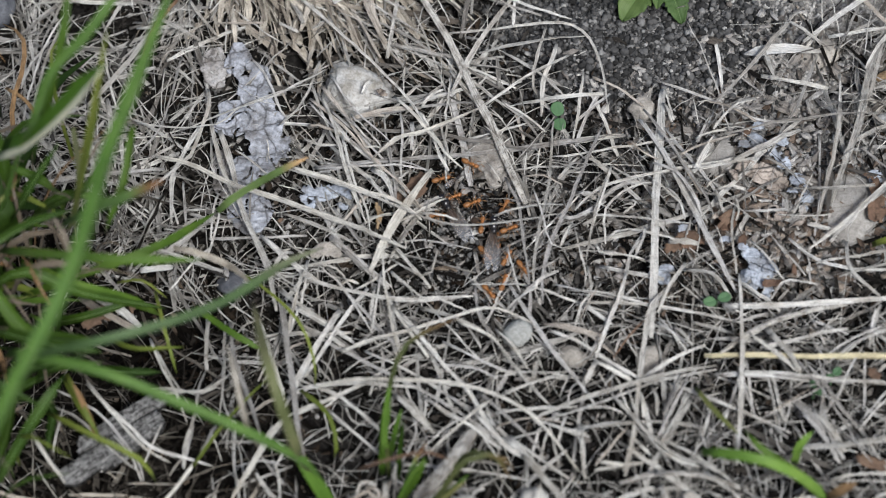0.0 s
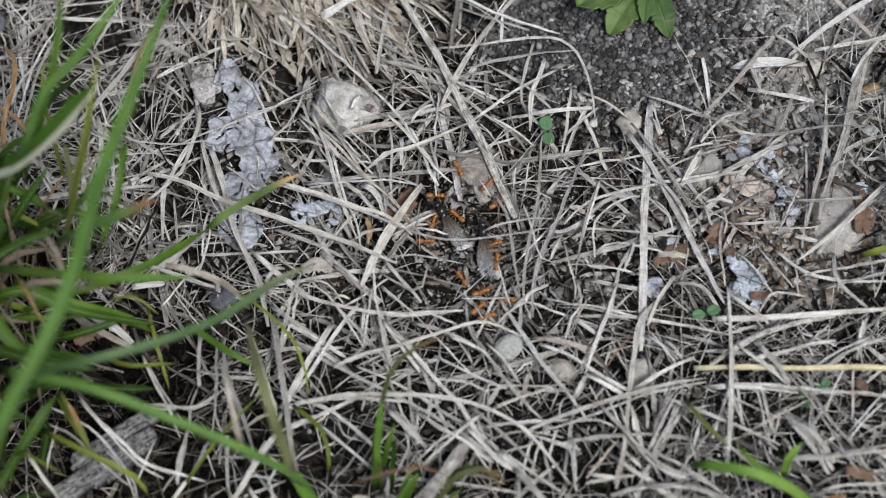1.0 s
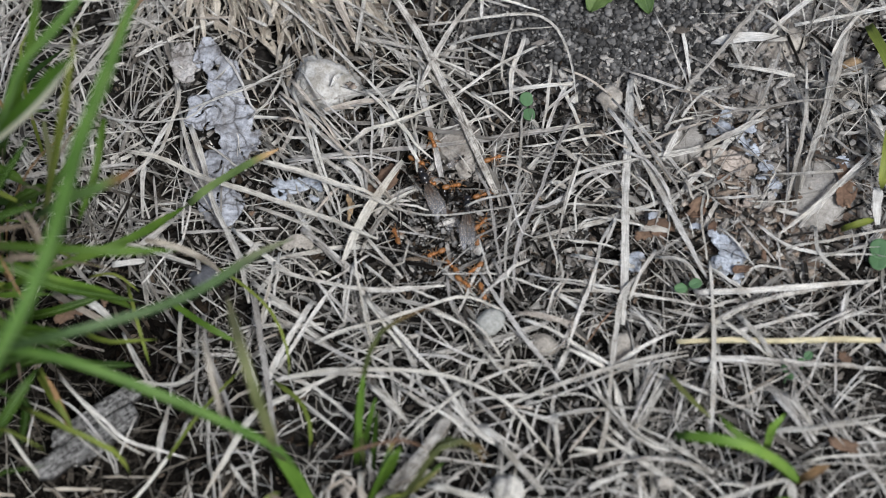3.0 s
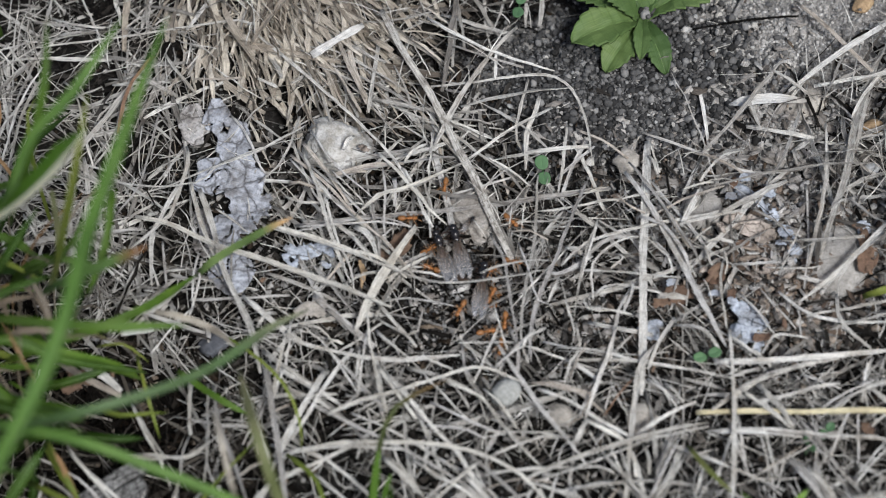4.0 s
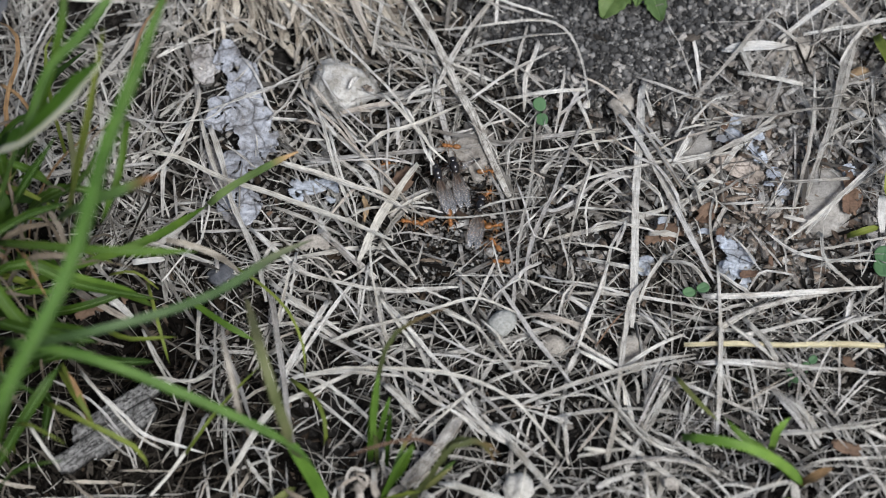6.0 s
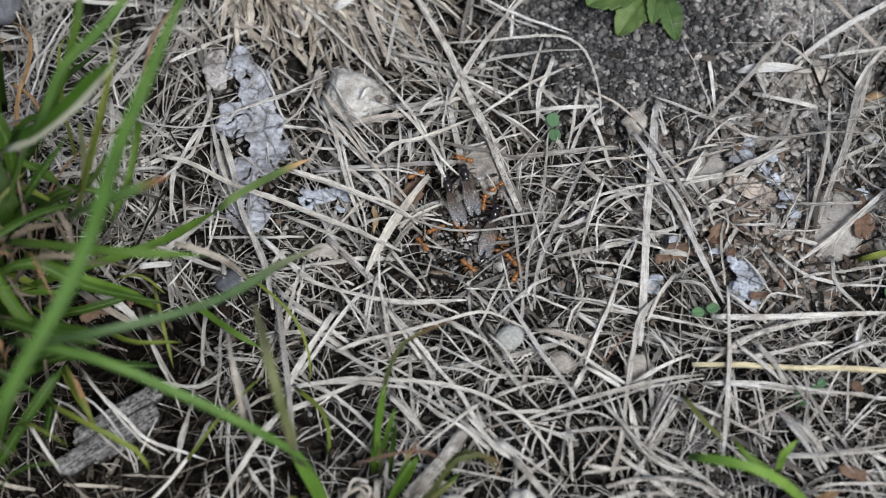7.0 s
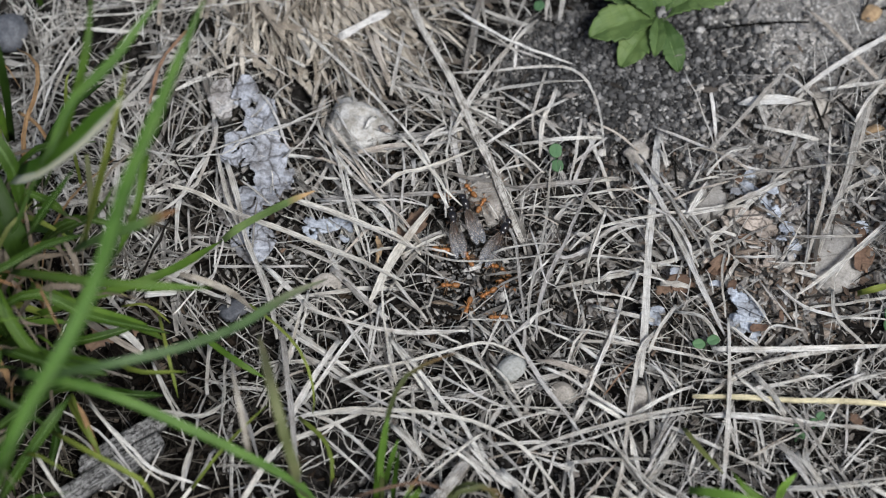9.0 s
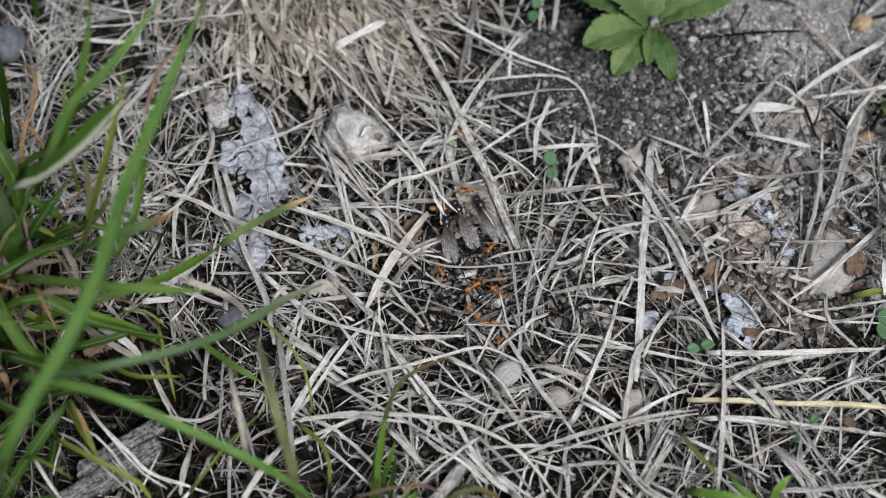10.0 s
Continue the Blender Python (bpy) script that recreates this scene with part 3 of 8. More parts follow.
stuff("undergrowth_straws", "thin grey-brown straws criss-crossing, darkened for the tuft's shade", "dead grass", UNDERGROWTH,
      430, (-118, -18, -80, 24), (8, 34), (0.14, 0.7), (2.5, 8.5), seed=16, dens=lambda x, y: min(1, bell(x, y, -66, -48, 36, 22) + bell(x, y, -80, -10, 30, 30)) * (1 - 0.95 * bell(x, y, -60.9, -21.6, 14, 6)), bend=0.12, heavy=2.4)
stuff("tuft_edge_straws", "loose grey-brown straws and broken stalks at the foot of the tuft", "dead grass", THATCH,
      110, (-112, -24, -86, -46), (8, 34), (0.14, 0.9), (3.0, 9.0), seed=19, dens=lambda x, y: bell(x, y, -66, -66, 34, 10), bend=0.12, heavy=2.2)
stuff("weathered_straws", "pale grey weathered straws between the tuft and the dead leaf", "dead grass", TOP_LITTER,
      330, (-112, -44, -22, 66), (8, 36), (0.14, 0.85), (3.8, 6.6), seed=18, dens=lambda x, y: bell(x, y, -72, 20, 24, 24) * (1 - 0.9 * bell(x, y, -40, 22, 8, 24)), bend=0.1, heavy=2.0)
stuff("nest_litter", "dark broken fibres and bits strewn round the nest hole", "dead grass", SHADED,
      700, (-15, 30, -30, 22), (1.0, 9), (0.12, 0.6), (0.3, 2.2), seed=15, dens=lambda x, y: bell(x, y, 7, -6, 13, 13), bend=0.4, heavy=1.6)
stuff("outer_grass_litter", "dead grass strands thinning out round the nest", "dead grass", LITTER,
      6000, (-600, 600, -600, 600), (18, 60), (0.4, 1.8), (0.0, 3.5), seed=12,
      dens=lambda x, y: 0.0 if abs(x) < 108 and -72 < y < 82 else bell(x, y, 0, 0, 330, 330), bend=0.3, heavy=2.0)
stuff("grass_thatch", "tan matted thatch of old grass sheaths", "dead grass", THATCH,
      1150, (-64, 8, 32, 86), (8, 28), (0.25, 1.7), (1.0, 5.6), seed=21, spread=0.36,
      direction=lambda x, y: math.atan2(-1.0, 0.35 + (x + 26) / 45.0), dens=lambda x, y: bell(x, y, -24, 60, 22, 18), bend=0.12, heavy=2.0)

def flakes(name, label, material, count, spots, size, seed, dens=None):
    """Torn bits of leaf and straw: thin angular plates lying tilted on the soil, strewn over spots (x, y, spread x, spread y, weight)."""
    rng = np.random.default_rng(seed)
    wt = np.array([q[4] for q in spots])
    sp = np.array([q[:4] for q in spots])[rng.choice(len(spots), count, p=wt / wt.sum())]
    C = sp[:, :2] + rng.normal(0, 1, (count, 2)) * sp[:, 2:]
    if dens:
        C = C[rng.random(count) < np.array([dens(x, y) for x, y in C])]
    n, K = len(C), 7
    r = size[0] + (size[1] - size[0]) * rng.random(n) ** 2.2
    a = np.linspace(0, 2 * math.pi, K, endpoint=False)[None] + rng.normal(0, 0.22, (n, K))
    rad = r[:, None] * rng.uniform(0.55, 1.15, (n, K))
    long = rng.uniform(1.0, 2.4, (n, 1))
    X, Y = np.cos(a) * rad * long, np.sin(a) * rad / long ** 0.6
    Z = rng.normal(0, 0.3, (n, 1)) * X + rng.normal(0, 0.3, (n, 1)) * Y + rng.normal(0, 0.12, (n, K)) * r[:, None]
    turn = rng.uniform(0, 2 * math.pi, (n, 1))
    px, py = X * np.cos(turn) - Y * np.sin(turn), X * np.sin(turn) + Y * np.cos(turn)
    base = np.array([soil_height(x, y) for x, y in C]) + rng.uniform(0.25, 2.2, n)
    ring = np.stack([px + C[:, :1], py + C[:, 1:], Z + base[:, None]], -1)
    mid = ring.mean(1, keepdims=True) + np.array([0, 0, 1.0]) * rng.normal(0, 0.16, (n, 1, 1)) * r[:, None, None]
    top = np.concatenate([ring, mid], 1)
    V = np.concatenate([top, top - np.array([0, 0, 1.0]) * np.clip(r * 0.12, 0.05, 0.14)[:, None, None]], 1)
    tri = []
    for k in range(K):
        q = (k + 1) % K
        tri += [(k, q, K), (q + K + 1, k + K + 1, 2 * K + 1), (k, k + K + 1, q), (q, k + K + 1, q + K + 1)]
    F = (np.array(tri)[None] + (np.arange(n) * (2 * K + 2))[:, None, None]).reshape(-1, 3)
    flat = np.stack([X, Y], -1)
    uv = np.concatenate([flat, flat.mean(1, keepdims=True)] * 2, 1) + rng.random((n, 1, 2)) * 400
    tagged(new(name, mesh_np(name, V.reshape(-1, 3), F, material, uv.reshape(-1, 2), smooth=False)), label, "mulch", kind="stuff")


flakes("leaf_mulch", "crumbled pale and brown leaf bits on the soil", MULCH, 2600, [(70, 0, 17, 15, 4), (60, 10, 20, 14, 2), (84, 30, 14, 14, 1), (50, -10, 14, 10, 1)], (0.25, 1.7), 31)
flakes("crumbled_litter", "torn straw bits and crumbs between the strands", LITTER, 2400, [(0, -20, 60, 30, 3), (0, 30, 60, 30, 3), (20, 40, 20, 20, 1)], (0.15, 1.0), 33, dens=lambda x, y: litter_density(x, y) ** 0.5)
flakes("brown_crumbs", "dark brown rotted leaf and bark bits deep between the strands", DUFF, 5500, [(-5, -20, 60, 28, 3), (0, 30, 60, 28, 3)], (0.15, 1.1), 37, dens=lambda x, y: litter_density(x, y) * (1 - 0.9 * bell(x, y, 72, 5, 30, 22)))
flakes("tan_crumbs", "tan and grey torn leaf bits matted beside the nest", MULCH, 5600, [(32, -6, 16, 14, 3), (45, 5, 16, 14, 1.5), (30, -42, 25, 12, 0.8), (-20, 8, 14, 15, 3.4), (-34, -6, 12, 9, 1.2), (66, -44, 20, 13, 2.4), (5, 24, 22, 10, 1.2)], (0.15, 1.3), 39)
flakes("brown_leaf_bits", "curled red-brown leaf bits in the shade under the tuft", DUFF, 420, [(-62, -22, 14, 11, 2), (-70, -45, 16, 12, 2), (-40, -48, 14, 12, 1)], (0.5, 2.6), 41)
flakes("brown_mulch", "brown torn leaf bits strewn between pale mulch and straws", TAN_BITS, 1500, [(58, 2, 14, 10, 3), (76, -8, 12, 9, 2), (50, -14, 16, 9, 2)], (0.2, 1.5), 43)
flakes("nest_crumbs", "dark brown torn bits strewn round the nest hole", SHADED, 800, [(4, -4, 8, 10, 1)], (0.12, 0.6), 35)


def grains(name, label, material, count, spots, size, seed, heap=0.0, round_off=1):
    """Crumbs of soil: small lumps strewn over the given spots (x, y, spread x, spread y, weight)."""
    rng = np.random.default_rng(seed)
    bm = bmesh.new()
    bmesh.ops.create_icosphere(bm, subdivisions=round_off, radius=1)
    B = np.array([v.co[:] for v in bm.verts])
    T = np.array([[v.index for v in f.verts] for f in bm.faces])
    bm.free()
    wt = np.array([s[4] for s in spots])
    which = rng.choice(len(spots), count, p=wt / wt.sum())
    sp = np.array([s[:4] for s in spots])[which]
    C = sp[:, :2] + rng.normal(0, 1, (count, 2)) * sp[:, 2:]
    r = size[0] + (size[1] - size[0]) * rng.random(count) ** 1.8
    z = np.array([soil_height(x, y) for x, y in C]) + r * 0.35 + heap * rng.random(count) ** 2
    lump = B[None] * (1 + rng.normal(0, 0.17, (count, len(B), 1)))
    lump = lump * r[:, None, None] * rng.uniform(0.7, 1.15, (count, 1, 3))
    V = lump + np.c_[C, z][:, None, :]
    F = T[None] + (np.arange(count) * len(B))[:, None, None]
    tagged(new(name, mesh_np(name, V.reshape(-1, 3), F.reshape(-1, 3), material)), label, "soil", kind="stuff")


grains("soil_crumbs", "dark grey soil crumbs heaped beside the green rosette", GRAIN, 16000,
       [(43, 40, 11, 8, 4), (7, -6, 8, 9, 0.5), (28, 40, 12, 14, 1.0), (40, 10, 18, 18, 0.6), (20, -25, 45, 20, 0.6), (75, 0, 15, 14, 0.6)],
       (0.2, 0.6), 5, 0.9)
grains("coarse_soil_crumbs", "coarse grey soil crumbs lying loose on the heap beside the rosette", GRAIN, 3000,
       [(43, 39, 13, 9, 5), (56, 50, 8, 8, 1.5), (25, 42, 13, 13, 0.8), (7, -7, 8, 9, 0.7), (72, 8, 18, 14, 0.8)], (0.4, 0.95), 15, 1.4, 2)
grains("fine_soil_crumbs", "fine dark soil crumbs on the heap beside the rosette", GRAIN, 5000, [(43, 40, 11, 8, 4)], (0.1, 0.34), 8)
grains("nest_soil_crumbs", "grey soil crumbs thrown out round the nest hole", GRAIN_NEST, 7000, [(7, -8, 8, 8, 3), (14, -6, 4, 7, 1.2), (10, 4, 6, 4, 1), (27, -2, 9, 9, 0.8)], (0.14, 0.5), 9, 0.7)
grains("dusty_crumbs", "grey-brown dusty crumbs in the gaps of the litter", GRAIN, 3500, [(30, -36, 30, 14, 3), (-20, 28, 34, 14, 1.5), (52, -28, 22, 14, 2), (35, 12, 20, 14, 1.5)], (0.14, 0.55), 10, 1.6)
grains("pale_soil_crumbs", "pale sandy crumbs and grit on bare soil", GRAIN_PALE, 19000,
       [(84, 50, 15, 14, 7), (66, 40, 8, 9, 2.5), (66, 58, 10, 8, 1.5), (50, 40, 18, 14, 0.06), (72, 3, 18, 16, 5.0), (50, 5, 14, 14, 1.5), (66, 30, 14, 8, 1.2), (8, 6, 7, 7, 0.2), (20, 30, 25, 22, 0.8)], (0.1, 0.55), 6)


# ---- stones, flakes, dead leaves ----
def stone(label, x, y, z, size, material, rz=0, rough=0.18, seed=0.0, name="stone", category="stone", cells=3, grain=0.08):
    bm = bmesh.new()
    bmesh.ops.create_icosphere(bm, subdivisions=cells, radius=1)
    for v in bm.verts:
        d = v.co.normalized()
        v.co = d * (1 + rough * noise.noise(d * 1.3 + Vector((seed, 3, 1))) + rough * 0.4 * noise.noise(d * 4 + Vector((seed, 9, 2))) + rough * grain * abs(noise.noise(d * 11 + Vector((seed, 4, 2)))))
        v.co = Vector((v.co.x * size[0], v.co.y * size[1], v.co.z * size[2])) * MM
    ob = part(name, bm, material)
    ob.matrix_world = pose(x * MM, y * MM, z * MM, 0, 0, rz)
    return tagged(ob, label, category)


stone("rough whitish stone half buried in dry grass", -18.5, 31, -3.0, (7.0, 6.0, 4.2), STONE_QUARTZ, -30, 0.26, 5.7, cells=5, grain=0.5)
stone("smooth pale grey rounded pebble lying in the litter", 13.9, -27.0, 0.4, (3.3, 2.5, 2.3), STONE_SMOOTH, 40, 0.12, 2.6, "pebble", "pebble", 5)
stone("flat beige clod of earth beside the nest", 10.0, 12.7, -2.2, (4.9, 6.6, 2.9), STONE_CLOD, 12, 0.34, 3.0, "earth_clod", "clod", 5, 0.6)
stone("grey-beige rounded stone bedded in brown leaf scraps", 81.5, -0.5, -2.8, (7.6, 8.2, 3.2), STONE_DULL, 10, 0.15, 4.0)
stone("pale papery round pod beside thick straws", 15.9, -61.5, -1.4, (3.0, 3.2, 2.4), STONE_WHITE, 20, 0.3, 16.0, "seed_pod", "pod", 4)
stone("small beige stone under the grass strands", 24.5, -31.5, -2.2, (2.8, 2.3, 1.8), STONE_BEIGE, -20, 0.2, 5.0)
stone("dull grey stone under thin straws", 56, 12, -2.2, (4.4, 4.4, 2.4), STONE_DULL, 30, 0.2, 6.0)
stone("dark blue-grey stone beside green grass", -95.5, 53, 0, (4.2, 4.4, 3.4), STONE_DARK, 0, 0.2, 7.0)
stone("pale angular stone at the edge of bare soil", 41.5, 23.5, -1.6, (2.7, 2.3, 1.5), STONE_BEIGE, 15, 0.3, 8.0)
stone("pale buff stone beside a broken straw", 79, 36, -2.0, (5.2, 4.0, 1.8), STONE_BEIGE, 25, 0.25, 9.0)
stone("small tan pebble on sandy soil", 94.5, 58, -0.6, (2.5, 1.9, 1.4), HUSK, 40, 0.25, 10.0, "pebble", "pebble")
stone("small buff pebble at the foot of a straw", 99, 24, -0.8, (2.5, 1.9, 1.4), STONE_BEIGE, 10, 0.2, 11.0, "pebble", "pebble")
stone("small grey pebble near the thick pale stem", 96.5, 17, -0.8, (1.9, 1.5, 1.1), STONE_GREY, 10, 0.2, 12.0, "pebble", "pebble")
stone("tiny white grain of quartz on soil", 62, 23.5, 0.2, (0.8, 0.7, 0.6), STONE_WHITE, 0, 0.2, 13.0, "pebble", "pebble")
stone("dark wet-looking stone deep in the litter", -43.5, -12.0, -4.3, (3.2, 2.2, 2.0), STONE_DARK, 20, 0.3, 14.0)
stone("grey clod among the grass strands", 40, -33, -3.4, (3.0, 4.2, 1.9), STONE_BEIGE, 0, 0.25, 15.0, "earth_clod", "clod")
stone("white rounded pebble beside a green sheath", 95.5, 12.5, 0.0, (1.4, 1.7, 1.2), STONE_WHITE, 20, 0.12, 21.0, "pebble", "pebble")
stone("tan pebble on bare soil beside a thick stem", 92.6, 28.1, -0.4, (2.2, 1.6, 1.3), HUSK, 10, 0.2, 22.0, "pebble", "pebble")
stone("grey pebble in the shade of a stem", 91.0, 18.5, -0.6, (1.8, 1.3, 1.1), STONE_GREY, 10, 0.15, 23.0, "pebble", "pebble")
stone("blue-grey flat pebble beside the rounded stone", 87.7, 4.6, -0.2, (1.5, 1.2, 0.8), FLAKE, 10, 0.15, 24.0, "pebble", "pebble")
stone("white speck of grit in the litter", -53.2, 24.3, 0.5, (0.55, 0.5, 0.45), STONE_WHITE, 0, 0.1, 25.0, "grit", "grit", 2)
for fx, fy, fr in ((60.1, -15.7, 1.9), (61.4, -17.3, 1.5), (64.8, -14.4, 1.8), (63.5, -20.1, 1.0), (43.4, -15.1, 1.7), (64.3, 15.1, 1.8), (72.1, -0.8, 1.6)):
    stone("pale bluish lump of chalky soil among straws", fx, fy, -1.2, (fr, fr * 0.8, fr * 0.7), FLAKE, fx * 7, 0.3, fx, "chalk_lump", "clod")
for gx, gy, gr in ((26.5, 49, 0.9), (8.5, 36.5, 0.9), (14, 21.5, 0.8), (30.5, 14.5, 0.7), (26, 29, 0.6), (68, 42.5, 0.7), (44, 45, 0.8), (36, 51, 1.1), (64, 58, 0.9), (71, 54, 1.0), (58, 26, 0.9)):
    stone("small whitish grit on dark soil", gx, gy, soil_height(gx, gy) + gr * 0.5, (gr, gr * 0.8, gr * 0.7), STONE_WHITE, gx * 9, 0.25, gx, "grit", "grit", 2)


def scrap(name, label, category, material, spine, half, seed, crinkle=1.4, hole=0.62, z=1.0, cells=0.55, crack=0.0):
    """A withered, crinkled sheet with ragged edges and holes along a spine of points."""
    P, length = spline(spine, max(8, int(sum(math.dist(a, b) for a, b in zip(spine, spine[1:])) / cells)))
    T = np.gradient(P, axis=0)
    T /= np.linalg.norm(T, axis=1, keepdims=True)
    nrm = np.stack([-T[:, 1], T[:, 0]], 1)
    n, m = len(P), max(5, int(2.4 * half / cells))
    V, keep = [], []
    for i in range(n):
        t = i / (n - 1)
        for j in range(m):
            s = (j / (m - 1) - 0.5) * 2.4
            x, y = P[i] + nrm[i] * s * half
            edge = (math.sin(math.pi * min(1, max(0, 0.06 + t * 0.9))) ** 0.45) * (0.78 + 0.45 * noise.noise((x / 5 + seed, y / 5, seed)) + 0.2 * noise.noise((x / 1.6, y / 1.6, seed)))
            holes = noise.noise((x / 3.2 + seed * 3, y / 3.2, 4.4 + seed))
            split = crack and abs(noise.noise((x / 4.5 + seed, y / 4.5, 8.8))) < crack and noise.noise((x / 5, y / 5, seed + 6)) > 0.12
            keep.append(abs(s) < edge and holes < hole and not split)
            h = z + crinkle * (noise.noise((x / 6, y / 6, seed)) + 0.55 * abs(noise.noise((x / 2.2, y / 2.2, seed + 3)))) + 0.25 * noise.noise((x / 0.8, y / 0.8, seed)) + 0.5 * s * s
            V.append((x, y, h))
    keep = np.array(keep).reshape(n, m)
    i = np.arange(n * m).reshape(n, m)
    F = np.stack([i[:-1, :-1], i[:-1, 1:], i[1:, 1:], i[1:, :-1]], -1)
    F = F[keep[:-1, :-1] & keep[:-1, 1:] & keep[1:, 1:] & keep[1:, :-1]]
    used, inv = np.unique(F.ravel(), return_inverse=True)
    ob = new(name, mesh_np(name, np.array(V)[used], inv.reshape(F.shape), material))
    mod = ob.modifiers.new("thickness", "SOLIDIFY")
    mod.thickness = 0.00022
    return tagged(ob, label, category)


def torn_leaf():
    """The large withered leaf: torn flaps that overlap along one midrib."""
    whole = tagged(new("dead_leaf"), "crumbling silver-grey withered leaf with holes and cracks", "leaf")
    flaps = (
        (DULL_LEAF, [(-47.9, 40.9), (-47.7, 36.4), (-46.2, 31.4)], 2.3, 0.50, -0.60),
        (DEAD_LEAF, [(-42.5, 41.1), (-42.8, 37.7), (-43.5, 33.8)], 1.7, 0.60, 0.70),
        (DEAD_LEAF, [(-41.5, 36.4), (-39.9, 32.0), (-38.0, 27.6), (-36.2, 23.9)], 2.7, 0.60, 0.35),
        (DEAD_LEAF, [(-43.7, 27.6), (-43.7, 23.9), (-42.2, 19.2)], 2.9, 0.60, 0.20),
        (DEAD_LEAF, [(-39.0, 27.0), (-36.9, 22.0), (-35.9, 18.3), (-36.1, 14.0), (-37.3, 10.1)], 3.0, 0.55, -0.10),
        (DULL_LEAF, [(-45.7, 16.4), (-45.6, 11.0), (-44.0, 5.2)], 1.9, 0.50, -0.50),
        (DEAD_LEAF, [(-40.5, 14.6), (-40.8, 11.0), (-41.9, 7.4)], 2.6, 0.50, -0.20),
        (DEAD_LEAF, [(-41.6, 6.2), (-40.0, 1.4), (-38.3, -3.3)], 3.0, 0.50, -0.40),
    )
    for k, (material, spine, half, hole, z) in enumerate(flaps):
        flap = scrap("flap", "", "", material, spine, half * 1.85, 2.0 + k * 1.7, 0.8, hole + 0.15, z + 0.4, 0.22, 0.02)
        flap.parent = whole


torn_leaf()
scrap("leaf_flake", "bluish-white papery flake under grass strands", "flake", FLAKE, [(-29, 7), (-25.5, 5), (-21, 6)], 2.6, 3.0, 0.7, 0.6, -0.2)
scrap("leaf_flake", "bluish-white papery flake under grass strands", "flake", FLAKE, [(-29.4, 4.9), (-27.8, 3.8), (-26.7, 1.5)], 2.2, 3.7, 0.7, 0.55, 0.3, 0.3)
scrap("leaf_flake", "bluish-white papery flake under grass strands", "flake", FLAKE, [(-22.7, 7.1), (-20.9, 4.9), (-20.2, 1.4)], 2.6, 4.9, 0.7, 0.5, 0.3, 0.3)
scrap("leaf_flake", "pale bluish flake of bark among brown scraps", "flake", FLAKE, [(60, -10), (63, -15), (64, -20)], 3.4, 6.0, 0.9, 0.45, -0.3)
scrap("leaf_flake", "pale bluish flake of bark among brown scraps", "flake", FLAKE, [(71.5, 4), (74.5, 0.5)], 2.2, 6.5, 0.6, 0.6, 0.0)
scrap("leaf_flake", "bluish-white flake half under a flat straw", "flake", FLAKE, [(40.5, -14.5), (44.5, -17.5)], 2.0, 7.0, 0.5, 0.6, -0.2)
scrap("leaf_flake", "pale grey flake on light mulch", "flake", FLAKE, [(63, 16), (67, 13), (69, 9)], 2.2, 7.6, 0.7, 0.5, -0.4)
scrap("brown_leaf", "curled brown leaf fragment in the litter", "leaf", BROWN_LEAF, [(44, -10), (48, -8), (52, -8.5)], 2.6, 8.0, 1.4, 0.5, 0.2)
scrap("brown_leaf", "curled brown leaf fragment in the litter", "leaf", BROWN_LEAF, [(54.5, -6), (57.5, -3.2), (60, -2.5)], 1.6, 8.5, 1.0, 0.7, 0.6)
scrap("brown_leaf", "reddish brown leaf scrap beside a stone", "leaf", BROWN_LEAF, [(86, 6), (87.5, 0), (87, -6)], 2.6, 9.0, 1.5, 0.5, 0.4)
scrap("brown_leaf", "dull tan leaf scrap on light mulch", "leaf", TAN_LEAF, [(60, 9), (66, 6), (70, 4)], 3.0, 9.5, 1.2, 0.4, -0.5)
scrap("brown_leaf", "brown leaf scrap under straws by the nest", "leaf", BROWN_LEAF, [(-10, 3), (-6, 5), (-4, 9)], 3.4, 10.0, 1.0, 0.7, 0.6)
scrap("brown_leaf", "dark red-brown seed husk scrap in the litter", "leaf", BROWN_LEAF, [(81.5, -37), (84, -40)], 2.0, 10.6, 1.0, 0.7, 0.2)
scrap("brown_leaf", "brown leaf scrap in the shade of green grass", "leaf", BROWN_LEAF, [(-72, -18), (-66, -20), (-62, -19)], 2.4, 11.0, 1.2, 0.6, 0.0)
scrap("seed_husk", "dry ochre seed husk standing among straws", "husk", HUSK, [(-13.9, 3.2), (-13.2, 0), (-13.7, -3.4)], 0.95, 11.5, 1.3, 0.9, 0.2, 0.25)
scrap("leaf_scrap", "buff papery flake lying on straws", "leaf", STONE_BEIGE, [(43.9, -61.6), (45.1, -62.4), (46.4, -63.6)], 1.9, 12.7, 0.9, 0.6, 0.9, 0.3)
scrap("seed_husk", "small orange-brown husk under the long pale straw", "husk", BROWN_LEAF, [(-33.8, -1.2), (-32.8, 0.1)], 0.7, 13.0, 0.4, 0.9, 0.6, 0.3)
scrap("seed_husk", "tan scrap stuck to the whitish stone", "husk", TAN_LEAF, [(-13.4, 28.5), (-11.3, 27.1)], 1.2, 13.6, 0.6, 0.8, 0.9, 0.3)
scrap("brown_leaf", "dark brown curled leaf piece at the edge of the litter", "leaf", BROWN_LEAF, [(77.4, -54.8), (80.6, -56.6), (83.4, -56.0)], 2.6, 14.0, 1.4, 0.5, 0.0)
scrap("brown_leaf", "withered brown leaf under green grass", "leaf", BROWN_LEAF, [(-72.7, -22.3), (-67.6, -19.8)], 2.2, 14.6, 1.2, 0.6, 0.2)
scrap("leaf_scrap", "buff papery scrap beside the nest", "leaf", STONE_BEIGE, [(-27, -9), (-24, -7), (-21, -9)], 2.6, 12.0, 0.9, 0.5, 0.3)


